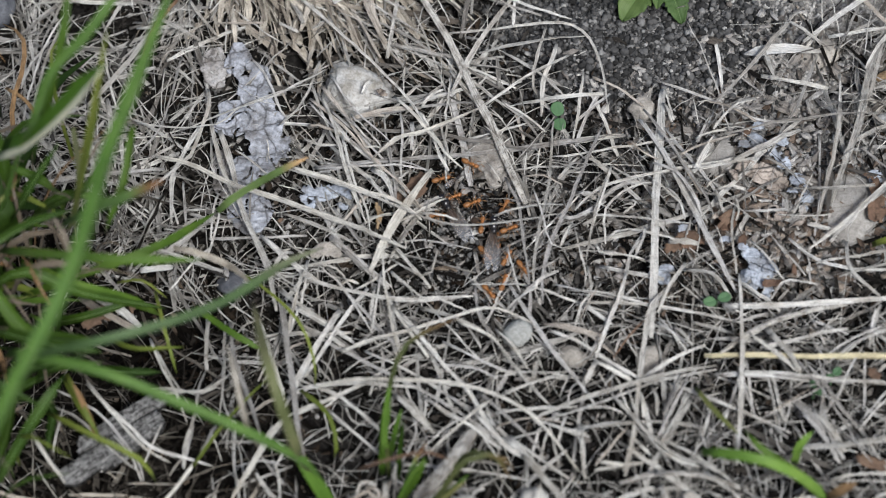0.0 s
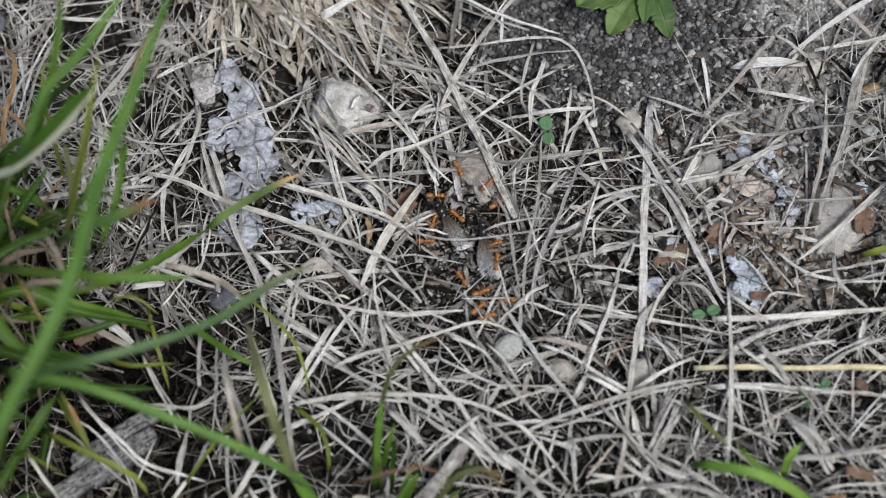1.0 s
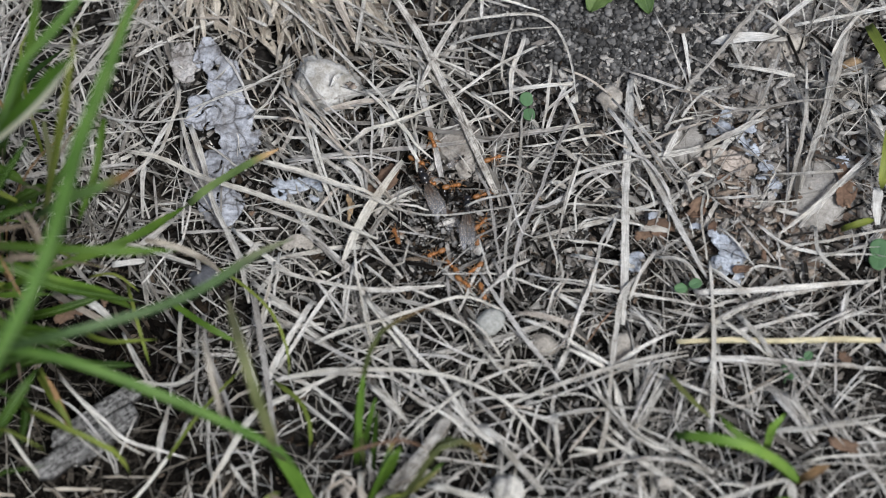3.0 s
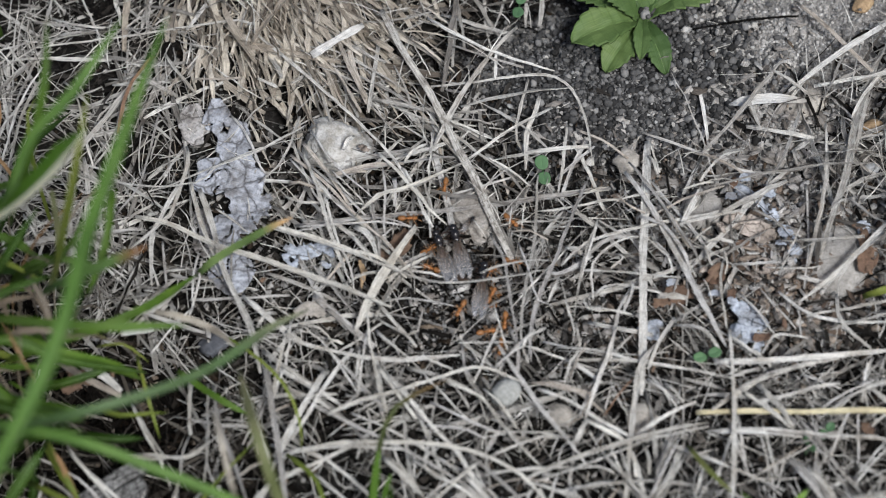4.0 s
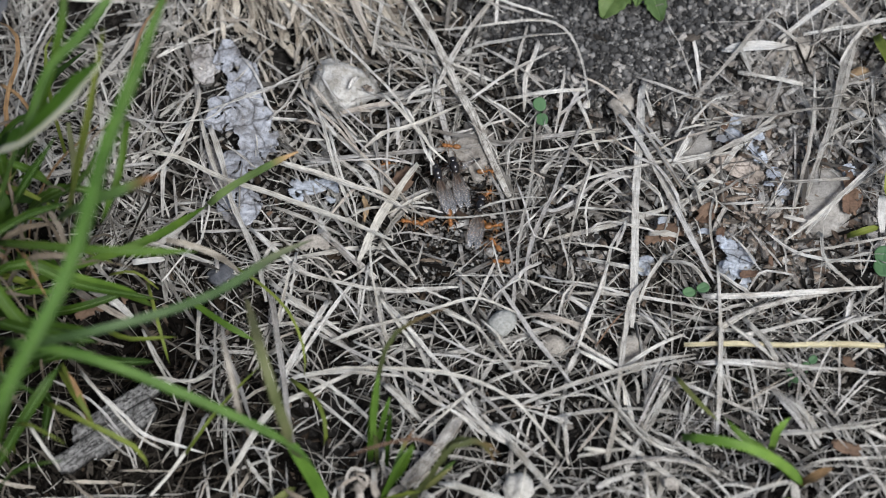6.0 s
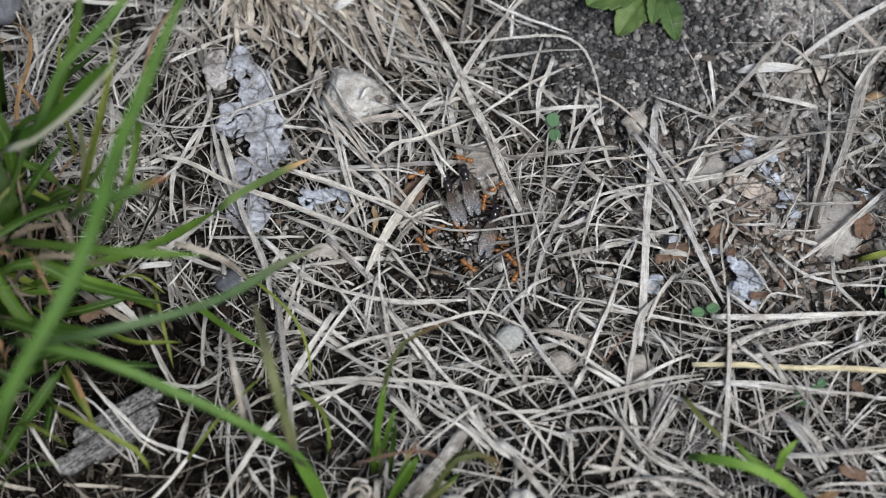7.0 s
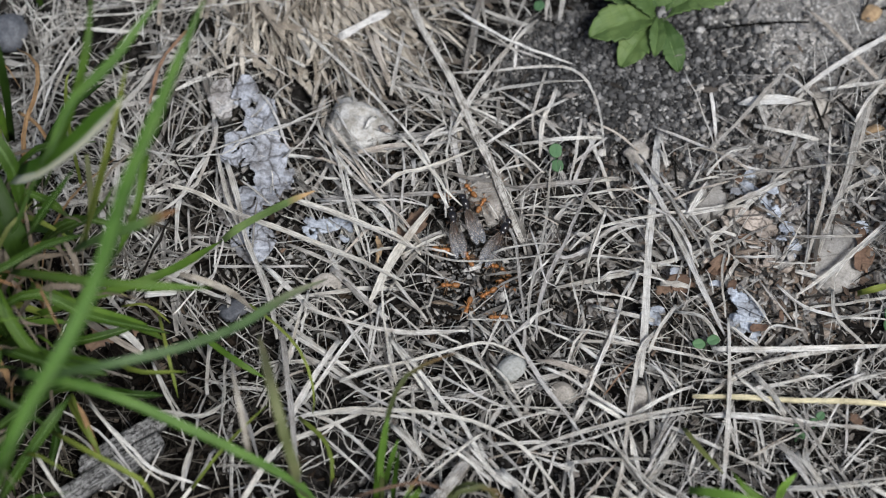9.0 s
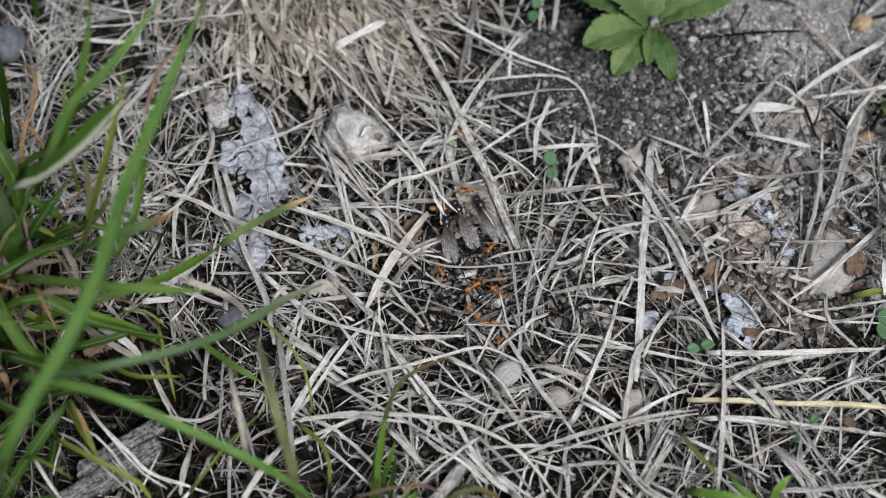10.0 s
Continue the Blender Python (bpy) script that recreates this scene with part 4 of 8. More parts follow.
for tone, (bx, by), reach, half, turn in (
        (RUST_LEAF, (49.1, -8.7), 2.1, 1.8, 20),
        (RUST_LEAF, (57.0, -4.8), 2.0, 1.5, 30),
        (RUST_LEAF, (62.8, 2.8), 1.5, 1.2, 0),
        (TAN_LEAF, (67.5, 3.4), 2.0, 1.5, 0),
        (TAN_LEAF, (66.6, -2.0), 2.4, 2.5, 10),
        (RUST_LEAF, (86.9, -2.0), 3.5, 2.5, 70),
        (RUST_LEAF, (59.4, -8.4), 1.4, 1.5, 60),
        (RUST_LEAF, (64.6, -18.0), 2.0, 1.6, 10),
        (RUST_LEAF, (50.4, 1.4), 1.4, 1.2, 80),
        (RUST_LEAF, (62.4, 16.1), 1.3, 1.2, 70),
        (TAN_LEAF, (64.0, -5.2), 1.8, 1.2, 150),
        (TAN_LEAF, (68.2, -12.9), 1.8, 0.9, 110),
        (TAN_LEAF, (54.7, -2.6), 1.4, 1.0, 40),
        (RUST_LEAF, (69.1, -15.5), 1.6, 1.2, 90),
        (TAN_LEAF, (74.0, -12.9), 1.4, 1.0, 30),
        (TAN_LEAF, (58.8, 6.1), 1.4, 1.0, 120),
        (TAN_LEAF, (71.0, -5.2), 1.5, 1.0, 20)):
    dx, dy = reach * math.cos(radians(turn)), reach * math.sin(radians(turn))
    scrap("brown_leaf", "curled tan leaf crumb in pale mulch" if tone is TAN_LEAF else "curled rust-brown leaf fragment in pale mulch", "leaf", tone,
          [(bx - dx, by - dy), (bx + 0.15 * dy, by - 0.15 * dx), (bx + dx, by + dy)], half, bx * 0.37, 1.3, 0.6, 0.4, 0.3)
for fx, fy, fr in (
        (43.9, -14.6, 1.5),
        (60.9, -11.9, 1.8),
        (64.2, -15.2, 1.4),
        (60.6, -16.5, 1.3),
        (59.6, -10.4, 1.1),
        (73.2, 0.0, 1.4),
        (68.8, 13.0, 1.8),
        (61.6, 12.7, 1.4),
        (69.4, 7.7, 1.4),
        (71.7, 4.1, 1.5),
        (70.4, 1.7, 1.1),
        (87.5, 4.7, 1.3),
        (63.7, -12.9, 0.8),
        (48.1, -5.9, 1.2),
        (56.2, -8.4, 1.2),
        (63.3, -20.3, 0.8),
        (64.8, 16.8, 1.2)):
    scrap("chalk_flake", "bluish-white crumbling flake in pale mulch", "flake", FLAKE, [(fx - fr, fy), (fx, fy + 0.3 * fr), (fx + fr, fy - 0.2)], fr * 1.15, fx * 0.61, 0.9, 0.6, 0.5, 0.3)


def wood_chip():
    chip = tagged(new("wood_chip"), "weathered grey splintered wood chip under grass blades", "wood")
    chip.matrix_world = pose(-65 * MM, -46.5 * MM, 0.2 * MM, 0, 0, 33)
    rng = np.random.default_rng(9)
    for k, (y0, y1, x0, x1) in enumerate(((-3.6, 0.2, -12, 9.0), (0.75, 3.7, -6, 12.0), (-4.4, -3.75, -4, 4))):
        n, m = 30, 8
        V = []
        for layer in (1, 0):
            for i in range(n):
                for j in range(m):
                    s, t = j / (m - 1), i / (n - 1)
                    ragged = 2.2 * noise.noise((s * 3 + k * 5, 1.7, t > 0.5))
                    x = x0 + (x1 - x0) * t + ragged * abs(2 * t - 1) ** 2
                    y = y0 + (y1 - y0) * s + 0.35 * noise.noise((x / 4, s * 2, k))
                    ridge = 0.35 * noise.noise((x / 9, y / 0.7, k + 3)) + 0.2 * noise.noise((x / 2, y / 0.5, k))
                    V.append((x, y, 1.9 + ridge - 0.35 * (2 * s - 1) ** 4 if layer else -1.5))
        idx = np.arange(2 * n * m).reshape(2, n, m)
        F = [np.stack([idx[l][:-1, :-1], idx[l][:-1, 1:], idx[l][1:, 1:], idx[l][1:, :-1]], -1).reshape(-1, 4)[:, ::(-1 if l == 0 else 1)] for l in (0, 1)]
        rim = np.r_[idx[0][0, :], idx[0][1:, -1], idx[0][-1, -2::-1], idx[0][-2:0:-1, 0]]
        low = rim + n * m
        F.append(np.stack([rim, np.roll(rim, -1), np.roll(low, -1), low], -1))
        V = np.array(V)
        ob = new("splinter", mesh_np("splinter", V, np.vstack(F), WOOD, V[:, :2] + k * 17))
        ob.parent = chip


wood_chip()

# ---- dry straws that can be told apart ----
LABELS = {"pale": "pale dry grass straw lying on the litter", "bright": "bright cream dry grass blade lying over other straws",
          "white": "bleached white broad grass blade fragment", "grey": "weathered grey grass straw in the litter",
          "tan": "tan dry grass sheath in the thatch", "brown": "reddish brown withered grass blade",
          "yellow": "straw-yellow round grass stem with a dark node",
          "streak": "thick dry stem with dark lengthwise streaks"}
random.seed(11)


def straw(tone, width, level, *points, taper=None):
    """One dry straw through the given places at a height above the soil's mean level."""
    pts = [(x, y, level - (0.9 if k in (0, len(points) - 1) else 0) + random.uniform(-0.35, 0.35)) for k, (x, y) in enumerate(points)]
    stem = tone in ("yellow", "streak")
    slim = 1.1 if tone == "streak" else 0.79 if points[0][1] < -24 else 0.95
    me = blade_mesh("straw", pts, width * slim, STRAW[tone], taper=taper or (0.85, 0.55) if tone == "white" else (0.8, 0.75) if stem or len(points) < 4 else (0.65, 0.4),
                    thick=width * 0.7 if stem else min(0.2, width * 0.16), fold=-0.18 if stem else random.uniform(0.06, 0.3) * (1 if width < 1.4 else 0.4), twist=0.12 if stem else 0.02 if taper else 0.18 if tone == "white" else 0.45, wander=0.03 if stem or width > 0.9 else 0.06)
    if width < 0.535 and tone in ("pale", "bright", "grey", "tan"):
        tagged(new("grass_fibre", me), "thin " + LABELS[tone], "grass fibre", "thin grass fibres on the ground")
        return
    flat = "broad flat " if width > 1.2 and tone in ("pale", "grey", "tan") else ""
    tagged(new("straw", me), flat + LABELS[tone], "straw", "dry straws on the ground")


straw("bright", 0.63, 4, (25.6, -4.6), (24.5, -7.1), (23.1, -9.8))
straw("pale", 0.41, 3, (25.9, -4.6), (27.0, -11.1), (27.8, -15.6), (27.5, -17.5))
straw("pale", 0.52, 3.6, (33.7, 6.8), (31.6, 1.6), (29.2, -6.9), (27.9, -12.7))
straw("pale", 0.74, 3, (27.8, 2.6), (29.2, 1.9), (30.9, 0.8))
straw("pale", 0.85, 3, (29.8, 10.5), (31.5, 8.8), (33.4, 7.0))
straw("bright", 0.31, 4, (32.0, -8.5), (30.3, -9.3), (30.0, -10.6), (31.3, -12.1), (35.9, -12.7), (39.8, -13.7))
straw("pale", 0.52, 3.6, (40.2, -5.7), (39.5, -8.9), (37.2, -13.0))
straw("grey", 0.42, 3, (18.0, 4.6), (19.6, -2.0), (21.1, -8.9), (23.6, -9.8))
straw("pale", 0.42, 2.6, (12.5, -8.9), (13.2, -13.4), (14.7, -18.7))
straw("grey", 0.74, 4, (42.5, 8.5), (47.1, 5.8), (50.3, -0.1), (51.5, -4.0))
straw("pale", 0.42, 3.6, (45.0, 3.0), (47.4, -0.5), (48.1, -4.6))
straw("tan", 0.95, 4, (46.8, 11.8), (49.6, 5.8), (52.0, 0.9))
straw("pale", 0.62, 3, (22.4, -14.6), (19.2, -16.5), (16.9, -18.9))
straw("tan", 0.42, 3, (16.2, 6.9), (20.3, 6.2), (24.0, 4.4))
straw("pale", 0.42, 3, (37.4, 0.8), (38.7, -0.3), (36.1, -2.4))
straw("grey", 0.52, 3, (21.5, -17.4), (28.8, -20.0), (35.8, -21.8))
straw("tan", 0.41, 3, (29.5, -17.5), (29.7, -19.4), (28.2, -21.5), (26.1, -25.2))
straw("tan", 0.41, 4, (32.1, -26.5), (30.7, -28.8), (28.9, -32.2), (27.4, -34.7), (23.8, -36.5))
straw("brown", 0.41, 3, (38.8, -25.7), (35.2, -30.0), (32.3, -33.6))
straw("pale", 0.61, 3, (41.0, -26.3), (43.7, -29.0), (46.6, -32.7))
straw("pale", 0.71, 3, (44.3, -27.6), (45.9, -29.4), (47.7, -31.5))
straw("bright", 0.91, 4, (28.3, -34.7), (31.5, -36.7), (35.6, -39.2))
straw("pale", 1.22, 3, (28.9, -34.6), (27.9, -36.3), (26.6, -38.7))
straw("pale", 0.40, 3, (22.9, -43.5), (23.6, -40.3), (25.3, -38.5))
straw("bright", 0.61, 4, (9.4, -27.2), (12.5, -30.9), (15.5, -35.7))
straw("pale", 0.41, 3, (14.9, -33.5), (16.6, -32.3), (18.6, -31.0))
straw("pale", 0.52, 3.6, (17.7, -18.4), (14.6, -20.8), (11.7, -23.4))
straw("pale", 0.41, 3, (34.2, -26.9), (35.2, -31.0), (37.0, -33.9))
straw("bright", 0.40, 3, (29.2, -36.3), (30.9, -40.4))
straw("pale", 0.40, 3, (31.6, -36.7), (32.7, -38.5), (33.7, -40.3))
straw("bright", 0.50, 3, (33.0, -40.0), (34.0, -43.3), (35.3, -46.0))
straw("grey", 0.40, 4, (46.8, -35.1), (43.6, -41.4), (41.1, -46.4))
straw("bright", 0.50, 3, (46.1, -40.8), (45.0, -43.4), (43.9, -46.0))
straw("pale", 0.91, 2.6, (39.3, -39.6), (40.0, -42.6), (39.9, -45.8))
straw("bright", 0.80, 3, (36.8, -40.5), (37.2, -43.3), (37.3, -46.2))
straw("bright", 0.72, 4.6, (-28.4, -13.2), (-29.2, -17.9), (-30.5, -23.5), (-32.0, -29.8))
straw("pale", 0.63, 4, (-36.7, -5.8), (-34.1, -8.6), (-31.5, -11.2), (-26.8, -14.6))
straw("pale", 0.41, 4, (-28.8, -14.5), (-25.4, -13.4), (-22.5, -15.1), (-19.5, -18.9), (-16.6, -23.9), (-14.6, -27.3))
straw("bright", 0.52, 4.6, (-12.2, -9.1), (-12.4, -14.2), (-11.5, -20.5), (-10.7, -26.7), (-9.4, -31.9))
straw("pale", 0.52, 4, (-12.6, -13.9), (-13.7, -20.2), (-14.7, -26.7))
straw("bright", 0.82, 4, (-11.0, -21.5), (-7.5, -27.1), (-3.9, -32.9))
straw("pale", 0.92, 3.2, (-15.4, -17.0), (-19.5, -22.9), (-23.3, -29.1), (-27.9, -35.6))
straw("pale", 0.84, 4, (-34.0, -11.5), (-32.3, -9.9), (-30.4, -9.2))
straw("bright", 0.52, 4, (-20.9, -16.5), (-19.2, -16.1), (-17.3, -16.4))
straw("bright", 0.41, 4, (-24.9, -32.5), (-23.2, -34.4), (-22.2, -36.9))
straw("tan", 0.61, 3, (-32.5, -31.1), (-30.7, -29.8), (-28.1, -28.1))
straw("pale", 0.61, 3, (-16.0, -30.7), (-10.9, -33.4), (-6.2, -36.1))
straw("pale", 0.52, 4, (-11.0, -13.9), (-7.6, -17.7), (-3.9, -20.5))
straw("bright", 0.82, 4, (2.0, -25.3), (6.0, -27.8), (9.6, -29.4))
straw("pale", 0.40, 4, (10.3, -40.7), (14.8, -39.4), (20.6, -37.5))
straw("pale", 1.11, 3, (-10.4, -40.0), (-7.5, -43.1), (-3.9, -47.1))
straw("pale", 0.60, 3.6, (4.7, -44.4), (8.0, -48.2), (13.6, -53.2))
straw("grey", 0.80, 3.2, (5.9, -40.3), (11.4, -45.7), (18.0, -53.0))
straw("bright", 0.50, 3, (16.8, -49.4), (17.7, -47.7), (18.8, -46.0))
straw("bright", 0.50, 3, (17.6, -52.4), (18.3, -50.4), (19.1, -47.8))
straw("pale", 0.50, 3.6, (8.9, -44.6), (15.8, -44.1), (22.7, -43.8))
straw("pale", 0.50, 3, (-5.5, -39.3), (-0.8, -44.3), (5.8, -47.9), (9.8, -51.7))
straw("pale", 0.40, 3, (-4.7, -44.6), (-4.4, -41.9), (-4.2, -39.3))
straw("pale", 0.60, 3, (22.7, -45.4), (21.6, -48.0), (20.5, -51.3))
straw("bright", 0.70, 3, (25.7, -47.8), (25.4, -50.4), (24.9, -53.0))
straw("pale", 0.50, 3, (16.7, -46.1), (21.3, -48.0), (26.9, -49.9))
straw("streak", 0.61, 3.6, (53.0, -33.4), (59.9, -29.2), (68.0, -26.5), (77.2, -24.3))
straw("pale", 0.81, 3.6, (60.8, -32.8), (67.6, -31.7), (73.3, -30.1), (78.1, -29.5))
straw("bright", 0.51, 4, (58.7, -29.9), (62.9, -34.3), (67.3, -38.2))
straw("pale", 1.32, 3, (62.3, -28.3), (65.9, -33.8), (68.1, -37.7))
straw("grey", 0.50, 4, (67.3, -35.5), (71.3, -41.6), (75.1, -48.7), (76.9, -53.4), (79.8, -57.2))
straw("grey", 0.71, 3, (52.2, -38.0), (59.4, -38.7), (67.1, -39.3), (78.1, -40.6))
straw("pale", 0.50, 3, (60.7, -36.2), (62.0, -41.1), (62.6, -48.5))
straw("grey", 0.50, 3.6, (46.2, -39.2), (42.3, -46.0), (39.2, -51.5))
straw("bright", 0.50, 3.6, (46.4, -41.8), (43.3, -47.2), (39.8, -52.1))
straw("pale", 0.60, 4, (34.5, -39.9), (36.6, -48.5), (40.7, -54.4), (45.2, -57.2))
straw("grey", 0.40, 3, (72.0, -33.9), (72.0, -41.1), (70.9, -47.3))
straw("pale", 1.39, 2.6, (69.8, -45.5), (73.0, -50.5), (75.1, -54.3))
straw("grey", 0.51, 3.6, (73.9, -34.4), (78.8, -31.7), (84.9, -29.2))
straw("pale", 0.41, 3.4, (77.5, -34.3), (81.1, -31.7), (86.9, -29.7))
straw("grey", 0.60, 3, (56.7, -36.0), (57.0, -41.1), (58.5, -46.1))
straw("tan", 0.40, 3, (60.4, -46.7), (64.5, -44.7), (69.4, -41.6))
straw("pale", 0.60, 3, (78.2, -40.0), (82.0, -40.5), (86.1, -41.5))
straw("pale", 0.50, 3, (78.2, -50.3), (82.1, -46.0), (85.7, -42.9))
straw("bright", 0.50, 3, (48.5, -50.2), (49.3, -47.6), (50.4, -44.4))
straw("pale", 0.61, 3.6, (-57.7, -29.1), (-55.8, -33.4), (-53.3, -37.7), (-50.6, -44.5))
straw("bright", 0.71, 3.6, (-57.5, -37.3), (-53.3, -37.9), (-48.8, -38.9), (-45.5, -37.1), (-43.1, -35.1))
straw("bright", 0.41, 4, (-43.4, -31.0), (-43.7, -38.5), (-44.4, -43.6))
straw("pale", 0.91, 3, (-51.0, -53.8), (-50.8, -48.8), (-49.6, -45.3), (-49.2, -41.4))
straw("grey", 0.61, 3, (-47.4, -33.6), (-48.5, -38.1), (-48.9, -43.1))
straw("pale", 0.71, 3.6, (-30.1, -36.0), (-26.5, -37.8), (-20.6, -40.5))
straw("bright", 0.61, 4, (-32.9, -45.4), (-28.5, -43.0), (-21.7, -40.2))
straw("bright", 1.00, 4, (-34.0, -45.8), (-37.1, -52.8), (-39.1, -56.3), (-42.3, -61.7))
straw("bright", 0.80, 3.6, (-47.5, -50.6), (-51.2, -56.7), (-55.9, -62.1))
straw("pale", 0.70, 4, (-45.0, -45.5), (-46.6, -49.2), (-48.3, -53.0))
straw("bright", 0.60, 3.6, (-33.8, -52.5), (-32.7, -56.2), (-32.3, -62.2))
straw("pale", 0.40, 3, (-28.6, -49.8), (-26.3, -48.0), (-23.6, -46.2))
straw("pale", 0.40, 3, (-65.8, -45.2), (-61.5, -50.5), (-59.2, -55.8))
straw("pale", 0.40, 3, (-55.3, -43.8), (-56.7, -47.6), (-59.0, -52.9))
straw("grey", 0.40, 3, (-41.5, -53.6), (-36.0, -53.0), (-30.5, -54.2))
straw("pale", 0.75, 4.6, (-24.9, 27.1), (-22.1, 18.7), (-20.2, 10.6), (-18.4, 4.0), (-15.8, -3.4))
straw("bright", 0.64, 4.6, (-9.8, 25.7), (-6.2, 21.3), (-2.1, 15.8), (0.8, 11.1), (4.0, 8.2))
straw("pale", 0.64, 4, (-2.3, 17.8), (-0.4, 10.8), (1.0, 8.1))
straw("pale", 0.53, 4, (-0.3, 22.5), (-0.2, 17.5), (0.8, 13.5), (1.2, 9.2))
straw("bright", 0.64, 4.6, (-12.3, 13.0), (-9.1, 15.2), (-4.4, 16.5), (-0.3, 17.8), (6.4, 21.6))
straw("tan", 0.64, 4, (-27.3, 26.1), (-21.0, 19.7), (-16.2, 13.6), (-11.5, 8.2), (-7.9, 4.2), (-3.1, -2.6))
straw("bright", 0.43, 4, (-21.2, 20.0), (-19.4, 18.0), (-17.4, 16.0))
straw("pale", 0.32, 4, (-20.1, 21.3), (-17.4, 18.4), (-14.8, 15.3))
straw("pale", 0.32, 4, (-18.9, 22.0), (-15.7, 18.2), (-12.4, 14.0))
straw("grey", 0.32, 4, (-21.9, 23.4), (-19.2, 20.6), (-16.0, 17.3))
straw("bright", 0.43, 4, (-16.4, 13.9), (-14.4, 14.0), (-12.2, 13.7))
straw("pale", 1.17, 3.6, (-14.6, 9.4), (-11.5, 6.5), (-10.0, 1.6))
straw("grey", 0.63, 3.6, (-11.1, 15.4), (-10.5, 9.8), (-9.7, 4.5), (-10.2, -0.4))
straw("grey", 0.53, 3, (-8.6, 22.5), (-8.2, 15.4), (-8.7, 10.1), (-8.2, 4.5))
straw("grey", 0.86, 3, (-6.2, 20.4), (-6.1, 17.0), (-6.4, 13.8))
straw("pale", 0.54, 3.6, (-4.7, 22.1), (-3.6, 20.5), (-2.5, 18.2))
straw("pale", 0.65, 4, (-4.1, 23.4), (-2.1, 25.3), (0.5, 27.0))
straw("tan", 0.97, 3.4, (-18.9, 21.2), (-11.6, 22.7), (-4.2, 23.4))
straw("tan", 0.64, 3.6, (-27.8, 20.1), (-24.6, 19.1), (-20.7, 17.7))
straw("pale", 0.53, 3.4, (-28.3, 16.8), (-24.5, 15.0), (-19.5, 15.0))
straw("grey", 0.43, 4, (-25.7, 9.7), (-18.5, 9.2), (-9.1, 9.5), (-1.9, 8.0))
straw("pale", 0.42, 3.6, (-15.2, 7.4), (-12.6, 3.2), (-10.6, 0.3))
straw("pale", 0.42, 3.6, (-10.5, 4.2), (-9.1, 6.0), (-7.1, 8.7))
straw("tan", 0.63, 3.6, (-20.9, -2.9), (-17.2, 1.2), (-14.7, 4.1))
straw("bright", 0.63, 4, (-16.2, -3.0), (-13.1, -2.2), (-10.0, -1.5))
straw("bright", 0.53, 4, (-9.3, -3.2), (-3.3, -0.4), (0.4, 1.8))
straw("pale", 0.42, 4, (-4.7, -1.5), (-1.0, -2.1), (2.7, -3.1))
straw("tan", 0.43, 3.6, (38.2, 13.7), (40.6, 10.7), (43.7, 9.3))
straw("grey", 0.64, 4, (41.4, 20.9), (45.4, 13.8), (49.2, 6.5), (52.8, -0.1), (53.9, -4.2))
straw("pale", 1.06, 4, (55.6, 14.2), (53.5, 10.4), (50.6, 5.6))
straw("pale", 0.54, 4, (55.3, 15.5), (60.0, 20.5), (64.5, 22.2))
straw("tan", 0.64, 4, (53.9, 22.7), (58.8, 20.5), (64.1, 17.2))
straw("tan", 0.53, 4, (46.1, 9.0), (53.0, 11.8), (60.4, 14.5))
straw("pale", 0.64, 4.2, (50.0, 6.1), (56.2, 7.0), (63.5, 8.7))
straw("bright", 0.53, 3, (51.8, 14.2), (55.0, 15.0), (58.3, 16.0))
straw("pale", 0.64, 3, (28.7, 10.6), (31.2, 9.1), (34.1, 6.7))
straw("pale", 0.53, 3.6, (34.1, 8.4), (33.0, 4.2), (31.2, -1.0), (29.8, -5.2))
straw("pale", 0.64, 3, (45.7, 22.8), (46.5, 20.7), (47.1, 18.1))
straw("bright", 0.65, 2.4, (34.6, 23.9), (34.4, 22.5), (34.2, 20.9))
straw("bright", 0.32, 3.4, (53.0, 2.7), (54.9, 4.1), (57.0, 5.6))
straw("bright", 0.32, 3.4, (51.5, 7.3), (53.1, 8.9), (54.8, 10.6))
straw("pale", 0.53, 3.6, (49.5, 4.3), (50.0, 0.1), (52.7, -5.3))
straw("pale", 0.63, 3, (54.7, 2.0), (55.4, -0.1), (55.8, -2.5))
straw("bright", 0.42, 3, (58.8, 0.6), (59.1, -2.9), (58.3, -5.1))
straw("pale", 0.74, 3, (55.2, 2.2), (57.8, 2.5), (60.9, 1.9))
straw("pale", 0.63, 3, (27.3, 2.7), (29.2, 1.6), (31.7, 0.4))
straw("bright", 0.49, 4, (39.5, -52.6), (44.5, -56.4), (47.2, -56.9))
straw("streak", 0.59, 3.6, (38.8, -57.9), (45.2, -58.5), (51.2, -60.1), (53.7, -60.8))
straw("pale", 0.58, 4, (47.9, -61.3), (51.9, -64.6), (55.6, -68.6), (56.7, -70.7))
straw("pale", 0.39, 3.6, (49.8, -63.3), (46.0, -66.7), (42.3, -68.9))
straw("bright", 0.49, 3.6, (52.9, -64.5), (56.5, -64.0), (61.5, -64.9))
straw("bright", 0.39, 4, (70.4, -61.4), (73.7, -59.8), (78.3, -59.6), (84.4, -59.7))
straw("pale", 0.58, 4, (73.5, -69.4), (78.3, -65.3), (84.0, -62.3))
straw("pale", 0.48, 3.6, (74.9, -71.5), (78.7, -69.4), (83.1, -66.0))
straw("bright", 0.39, 4, (66.1, -67.3), (67.9, -64.3), (69.0, -61.9))
straw("bright", 0.49, 4, (64.3, -65.5), (65.5, -63.8), (67.0, -61.9))
straw("grey", 0.39, 3.6, (62.4, -58.8), (62.2, -62.4), (59.4, -70.8))
straw("streak", 0.59, 3.4, (39.7, -60.1), (40.2, -63.7), (40.5, -69.5))
straw("pale", 0.39, 3.6, (47.7, -56.3), (50.1, -57.8), (52.7, -59.5))
